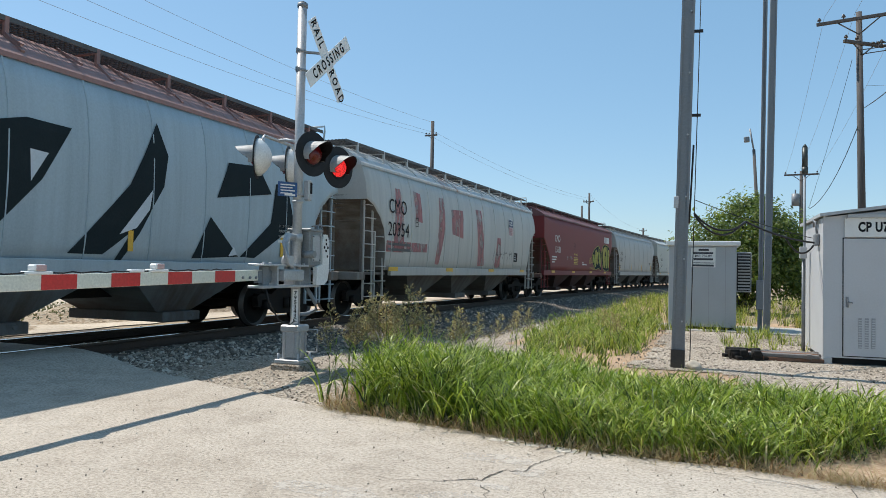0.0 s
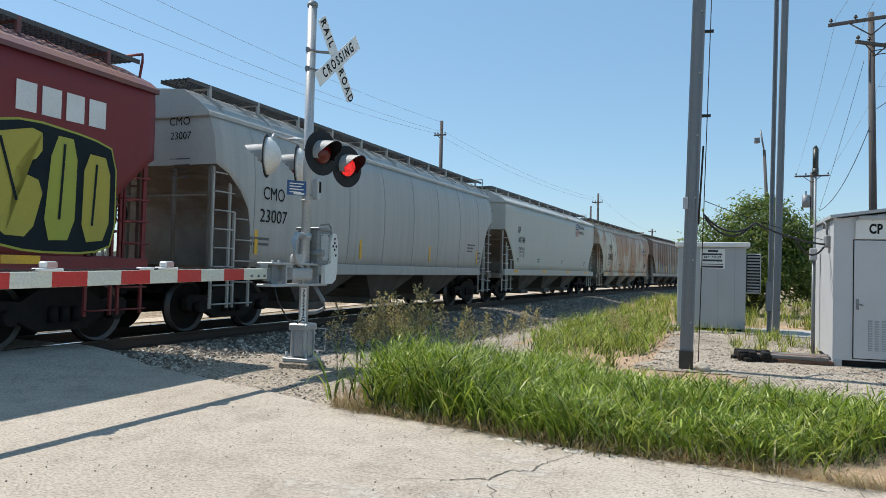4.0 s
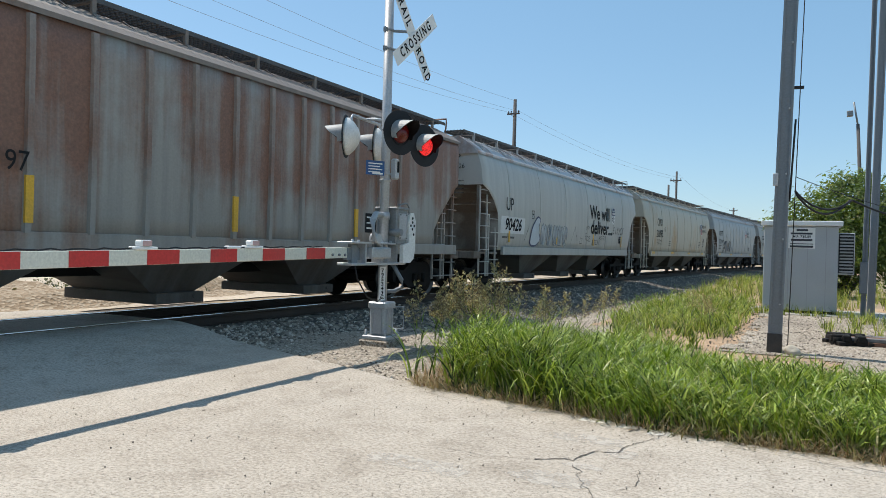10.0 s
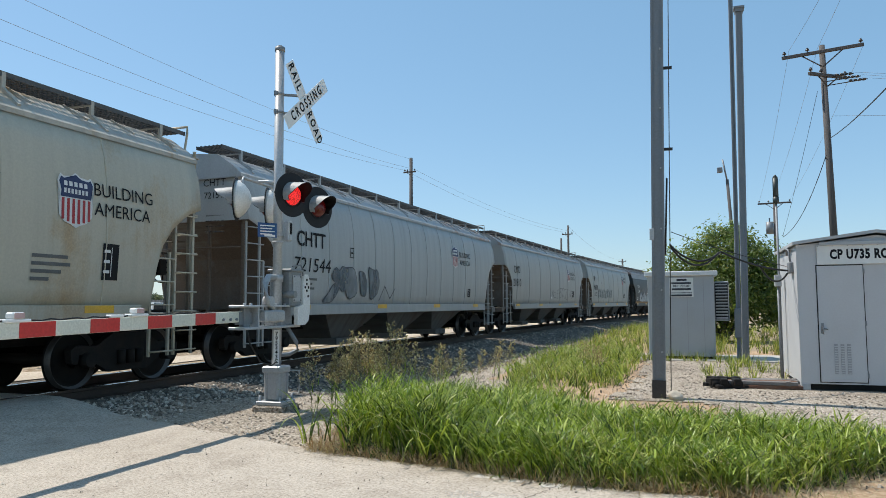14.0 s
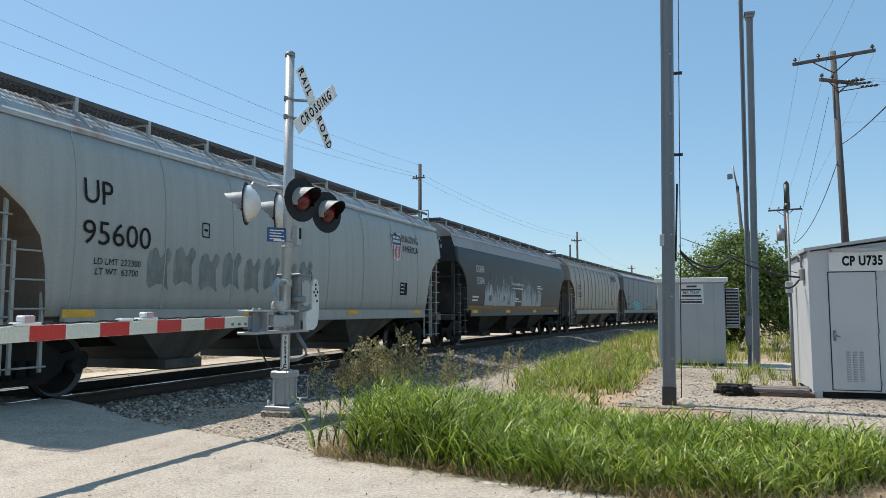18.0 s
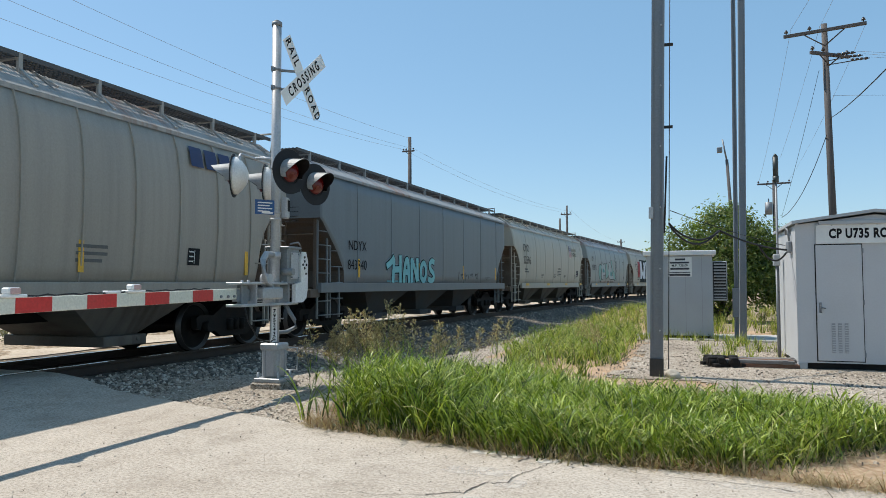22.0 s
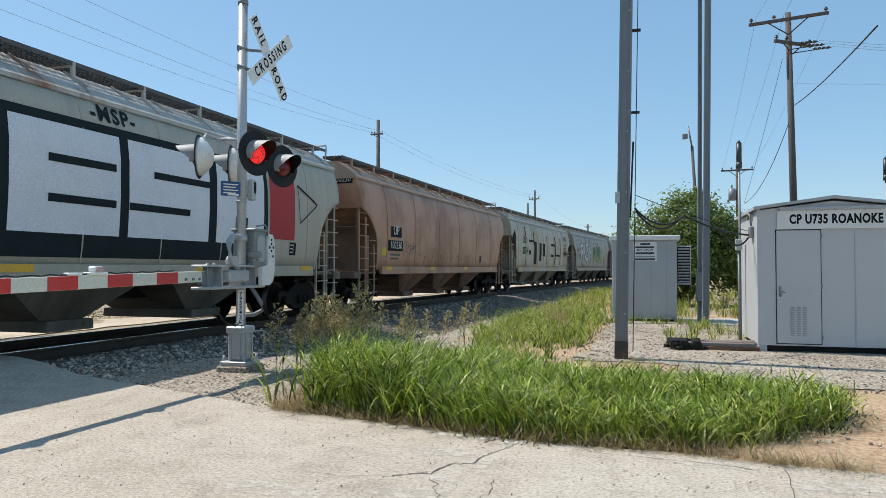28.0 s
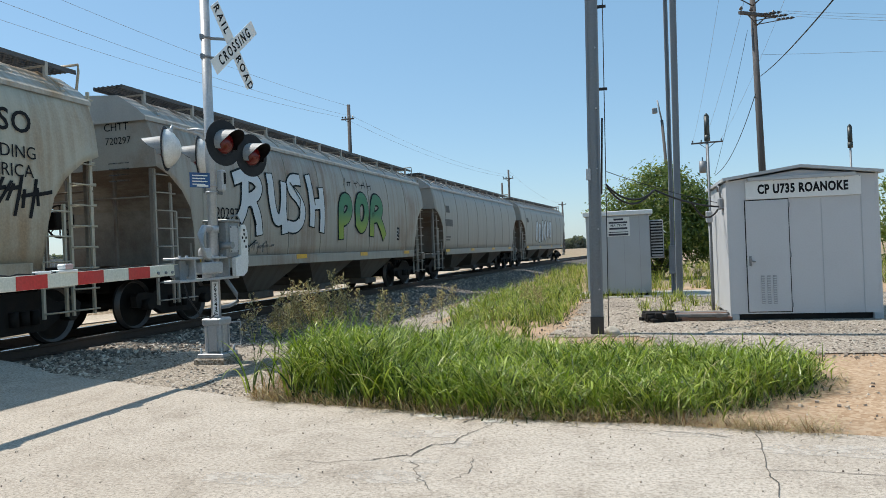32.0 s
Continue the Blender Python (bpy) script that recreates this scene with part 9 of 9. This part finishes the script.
def tufts(name, label, n, place, h, seed):
    r = random.Random(seed)
    g = Blades()
    for _ in range(n):
        p = place(r)
        if p is None:
            continue
        for _ in range(r.randint(9, 16)):
            yaw = r.random() * 6.283
            g.blade((p[0] + 0.05 * math.cos(yaw), p[1] + 0.05 * math.sin(yaw), -0.02), yaw, h * r.uniform(0.4, 1.2), r.uniform(0.01, 0.02), r.uniform(0.05, 0.6), r.uniform(0.2, 1.6), 3)
    g.done(name, M_GRASSPALE, label, "grass")


def at_field(r):
    y = 22 + 22 * r.random() ** 1.4
    x = r.uniform(-3.4, 12)
    return (x, y, 0)


tufts("field_grass", "knee-high green grass behind the relay case", 900, at_field, 0.55, 31)
tufts("slab_weeds", "weeds round the slab and the hut", 90, lambda r: r.choice([(r.uniform(0.3, 1.7), r.uniform(13.9, 18.5), 0), (r.uniform(-1.4, 0.9), r.uniform(19.3, 19.9), 0), (r.uniform(0.8, 1.8), r.uniform(16.5, 19.5), 0)]), 0.3, 32)


def seed_stalks():
    """Tall stalks with loose seed heads standing out of the verge."""
    r = random.Random(5)
    spots = [(-1.7, 13.8, 0.7), (-1.55, 14.3, 0.65), (-1.9, 14.0, 0.75), (-1.5, 13.5, 0.6), (-2.75, 10.9, 0.9), (-2.7, 11.3, 0.85), (-2.9, 11.1, 0.8)]
    for cx, cy, n, top in ((-4.5, 8.95, 13, 0.94), (-4.2, 9.2, 13, 1.1), (-3.95, 9.4, 6, 1.14), (-3.55, 9.5, 5, 1.0), (-3.1, 9.9, 4, 0.95)):
        spots += [(cx + r.gauss(0, 0.13), cy + r.gauss(0, 0.22), top * r.uniform(0.72, 1.08)) for _ in range(n)]
    for x, y, h in spots:
        s = thing("seed_stalk", "tall thin weed stalk with loose tan seed heads", "weed", pose(x, y, -0.03), "seed stalks")
        b = Blades()
        lean = r.uniform(-0.12, 0.12), r.uniform(-0.12, 0.12)
        st = add_tube(bm_new(), [(lean[0] * (i / 5) ** 2 * 1.3, lean[1] * (i / 5) ** 2 * 1.3, h * i / 5) for i in range(6)], 0.004, 5)
        part("stem", st, M_SEEDSTEM, s)
        for k in range(30):
            u = 0.55 + 0.47 * k / 30
            px, py, pz = lean[0] * u * u * 1.3, lean[1] * u * u * 1.3, h * u
            yaw = r.random() * 6.28
            w = 0.16 * (1.15 - u) / 0.5 + 0.03
            b.blade((px, py, pz), yaw, w, 0.004, 0.7, 0.9, 3)
            for _ in range(6):
                q = r.uniform(0.3, 1)
                b.leaf((px + math.cos(yaw) * w * 0.75 * q, py + math.sin(yaw) * w * 0.75 * q, pz + 0.35 * w * q + r.uniform(-0.01, 0.01)), (r.uniform(-1, 1), r.uniform(-1, 1), r.uniform(-1, 1)), 0.017, r)
        b.done("seed_head", M_SEED, "", "", parent=s)
        g = Blades()
        for _ in range(5):
            g.blade((0, 0, h * r.uniform(0.1, 0.55)), r.random() * 6.28, r.uniform(0.22, 0.36), 0.016, r.uniform(0.3, 0.7), 2.0, 5)
        g.done("leaves", M_GRASS, "", "", parent=s)


M_SEEDSTEM = plain("stalk_green", (0.16, 0.17, 0.07), 0.7)
seed_stalks()


def shrub_tree(label, x, y, blobs, leaves, size, seed, material, trunk_r=0.09, limbs=6):
    """Trunk with limbs, and a crown of many small leaves round several lobes (dx, dy, z, radius)."""
    r = random.Random(seed)
    t = thing("tree", label, "tree", pose(x, y, 0))
    bm = bm_new()
    for i in range(limbs):
        dx, dy, z, rad = blobs[i % len(blobs)]
        mid = Vector((dx * 0.35 + r.uniform(-0.1, 0.1), dy * 0.35, z * 0.45))
        end = Vector((dx, dy, z))
        p0 = Vector((0.15 * math.cos(i), 0.15 * math.sin(i), -0.1))
        add_cyl(bm, p0, mid, trunk_r, trunk_r * 0.65, 8)
        add_cyl(bm, mid, end, trunk_r * 0.65, trunk_r * 0.2, 7)
        for _ in range(4):
            d = Vector((r.uniform(-1, 1), r.uniform(-1, 1), r.uniform(-0.2, 1))).normalized()
            add_cyl(bm, end, end + d * rad * 0.8, trunk_r * 0.2, 0.008, 5)
    part("trunk", bm, M_WOOD, t, "brown branching trunk")
    b = Blades()
    tot = sum(q[3] ** 2 for q in blobs)
    for dx, dy, z, rad in blobs:
        k = int(leaves * rad * rad / tot)
        twigs = []
        for _ in range(max(8, k // 22)):
            d = Vector((r.gauss(0, 1), r.gauss(0, 1), r.gauss(0, 1))).normalized()
            q = rad * (0.62 + 0.5 * r.random() + 0.3 * noise.noise(d * 2 + Vector((dx, dy, z))))
            twigs.append((Vector((dx, dy, z)) + Vector((d.x, d.y, d.z * 0.85)) * q, d))
        for _ in range(k):
            c, d = r.choice(twigs)
            p = c + Vector((r.gauss(0, 1), r.gauss(0, 1), r.gauss(0, 1))) * 0.14 * rad
            if p.z < 0.1:
                p.z = 0.1 + r.random() * 0.2
            b.leaf(p, d + Vector((r.uniform(-1, 1), r.uniform(-1, 1), r.uniform(-0.3, 1.2))), size * r.uniform(0.6, 1.3), r)
    b.done("crown", material, "", "", parent=t)
    return t


shrub_tree("dense green bushy tree with many stems", 1.2, 30.5, [(0, 0, 3.2, 1.35), (-1.2, 0.2, 2.5, 1.15), (1.15, 0.1, 2.9, 1.2), (0.4, -0.4, 1.7, 1.3), (-0.7, -0.3, 1.4, 1.2), (1.7, 0, 1.6, 1.2), (2.3, 0.3, 2.3, 0.9), (0.35, 0.2, 3.9, 0.8), (-1.5, 0, 1.5, 0.8)], 26000, 0.085, 41, M_LEAF)
shrub_tree("green scrub at the edge of the yard", 4.2, 33.0, [(0, 0, 1.5, 1.2), (-0.9, 0, 2.3, 1.0), (1.2, 0, 1.3, 1.0), (0.3, 0.5, 2.6, 0.7)], 9000, 0.08, 42, M_LEAF, 0.06)
shrub_tree("leafy bush behind the equipment hut", 9.6, 29.0, [(0, 0, 2.2, 1.3), (0.9, 0.3, 1.6, 1.2), (0.4, -0.3, 3.2, 1.0), (0.2, 0, 0.9, 1.0)], 7000, 0.085, 44, M_LEAF, 0.06)
shrub_tree("ragged dry shrub near the hut", 5.6, 27.5, [(0, 0, 1.0, 0.8), (0.8, 0.2, 0.8, 0.7)], 3000, 0.07, 43, M_DRYLEAF, 0.04)


# ---------------------------------------------------------------- distance
def far_brush(name, label, spans, seed):
    r = random.Random(seed)
    b = Blades()
    for x0, y0, x1, y1, h, n, size in spans:
        for _ in range(n):
            u = r.random()
            hh = h * (0.55 + 0.45 * noise.noise(Vector((u * 19, seed, 0))) + 0.35 * noise.noise(Vector((u * 61, seed, 4))))
            p = (x0 + (x1 - x0) * u + r.uniform(-2, 2), y0 + (y1 - y0) * u + r.uniform(-2, 2), max(0.1, hh * r.random() ** 0.7))
            b.leaf(p, (r.uniform(-1, 1), r.uniform(-1, 1), r.uniform(-0.2, 1)), size * r.uniform(0.6, 1.4), r)
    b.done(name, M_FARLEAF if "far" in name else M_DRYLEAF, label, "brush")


far_brush("far_tree_line", "line of distant trees on the horizon, leaves greyed for haze", [(-260, 120, -40, 330, 7, 24000, 1.0), (-40, 330, 120, 320, 7, 26000, 0.9), (120, 320, 300, 120, 8, 6000, 1.3)], 3)
far_brush("lot_brush", "dry brush along the far side of the lot", [(-75, 0, -60, 60, 3.2, 5000, 0.3), (-60, 60, -30, 140, 3.0, 6000, 0.35)], 4)
far_brush("trackside_brush", "low dry brush just beyond the track", [(-16.6, -4, -15.8, 30, 0.5, 6000, 0.05), (-15.8, 30, -12, 70, 0.4, 4000, 0.08)], 5)


def far_fence():
    f = thing("chain_fence", "grey panel fence along the far lot", "fence")
    pole = None
    for i in range(26):
        m = pose(-52 + 0.35 * i, -6 + 4.0 * i, 0)
        if pole is None:
            pole = part("post", cyl((0, 0, -0.05), (0, 0, 2.1), 0.05, n=8), M_STEEL, f)
            pole.matrix_basis = m
        else:
            share("post", pole.data, f, m)
    panel = None
    for i in range(25):
        m = pose(-52 + 0.35 * i, -6 + 4.0 * i, 0, 0, 0, -5)
        if panel is None:
            bm = bm_new()
            for k in range(20):
                add_box(bm, -0.015, 0.015, 0.05 + 0.196 * k, 0.2 + 0.196 * k, 0.05, 2.0)
            panel = part("panel", bm, M_FENCE, f)
            panel.matrix_basis = m
        else:
            share("panel", panel.data, f, m)


M_FENCE = surface("weathered_fence", (0.24, 0.24, 0.24), 0.7, 0.2, amount=0.4)
far_fence()


def pickup(x, y, turn, label, paint):
    p = thing("parked_truck", label, "truck", pose(x, y, 0, 0, 0, turn), "parked trucks")
    bm = bm_new()
    prof = [(-2.7, 0.5), (2.7, 0.5), (2.75, 0.95), (1.35, 1.08), (0.75, 1.75), (-0.75, 1.78), (-0.95, 1.1), (-2.7, 1.08)]
    add_prism(bm, prof, Matrix.Translation((0, 0.95, 0)) @ pose(0, 0, 0, 90, 0, 0), 1.9)
    bmesh.ops.bevel(bm, geom=bm.edges[:], offset=0.06, segments=2, affect="EDGES")
    bmesh.ops.recalc_face_normals(bm, faces=bm.faces)
    part("body", bm, paint, p)
    for sy in (-0.965, 0.965):
        part("window", add_prism(bm_new(), [(1.15, 1.12), (0.68, 1.66), (-0.66, 1.68), (-0.75, 1.12)], Matrix.Translation((0, sy + 0.012, 0)) @ pose(0, 0, 0, 90, 0, 0), 0.024), M_GLASS, p)
        for wx in (-1.75, 1.75):
            part("wheel", cyl((wx, sy - 0.1, 0.38), (wx, sy + 0.02, 0.38), 0.38, n=18), M_CABLE, p)
    return p


M_GLASS = plain("dark_glass", (0.02, 0.025, 0.03), 0.1)
M_TRUCKW = plain("white_truck_paint", (0.75, 0.75, 0.74), 0.3)
for i, (x, y, a) in enumerate([(-47, 24, 80), (-46.5, 32, 95), (-45.5, 41, 88), (-44, 52, 85), (-38, 82, 70), (-36, 95, 75), (8, 150, 10), (14, 152, 170), (1, 155, 20)]):
    pickup(x, y, a, "white truck parked on the far lot", M_TRUCKW)


# ---------------------------------------------------------------- motion along the track
def gone(t):
    """How far the train has run by t seconds, in metres."""
    u = t / 32.0
    return 10.337 * t + 11.74 * u * u + 1.78 * u ** 3


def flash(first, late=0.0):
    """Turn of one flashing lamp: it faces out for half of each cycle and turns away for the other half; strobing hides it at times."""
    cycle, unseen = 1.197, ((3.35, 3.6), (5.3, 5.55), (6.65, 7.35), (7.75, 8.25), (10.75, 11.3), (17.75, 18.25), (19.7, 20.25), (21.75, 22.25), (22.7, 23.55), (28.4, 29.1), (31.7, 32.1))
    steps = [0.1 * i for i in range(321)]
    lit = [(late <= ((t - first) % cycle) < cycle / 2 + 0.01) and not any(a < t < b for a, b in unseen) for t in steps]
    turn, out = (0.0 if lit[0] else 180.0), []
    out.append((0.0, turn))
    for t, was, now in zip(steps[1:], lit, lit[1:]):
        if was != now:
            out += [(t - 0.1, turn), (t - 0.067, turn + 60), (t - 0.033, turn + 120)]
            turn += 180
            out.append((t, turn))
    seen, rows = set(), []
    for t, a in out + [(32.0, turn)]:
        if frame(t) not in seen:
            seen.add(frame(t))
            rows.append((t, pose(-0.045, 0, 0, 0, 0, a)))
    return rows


def motions():
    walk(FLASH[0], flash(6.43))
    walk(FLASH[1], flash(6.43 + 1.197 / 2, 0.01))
    for k, car in enumerate(TRAIN):
        far = GAPS[k]
        near = GAPS[k - 1] if k else far - 17.7
        mid = (far + near) / 2
        out = []
        for i in range(33):
            p, a = on_track(mid - gone(i), 0, RAIL_Z)
            out.append((float(i), Matrix.Translation(p) @ pose(0, 0, 0, 0, 0, -math.degrees(a))))
        walk(car, out)
    made = {}
    for car in TRAIN:
        for o in car.children_recursive:
            if o.name.startswith("wheelset"):
                y = round(o.matrix_basis.translation.y, 2)
                if y not in made:
                    out = []
                    for i in range(961):
                        out.append((i / 30, pose(0, y, 0.457) @ Matrix.Rotation(gone(i / 30) / 0.457, 4, "X")))
                    walk(o, out)
                    made[y] = o
                else:
                    src = made[y].animation_data
                    o.rotation_mode = "QUATERNION"
                    o.animation_data_create()
                    o.animation_data.action = src.action
                    o.animation_data.action_slot = src.action_slot


motions()
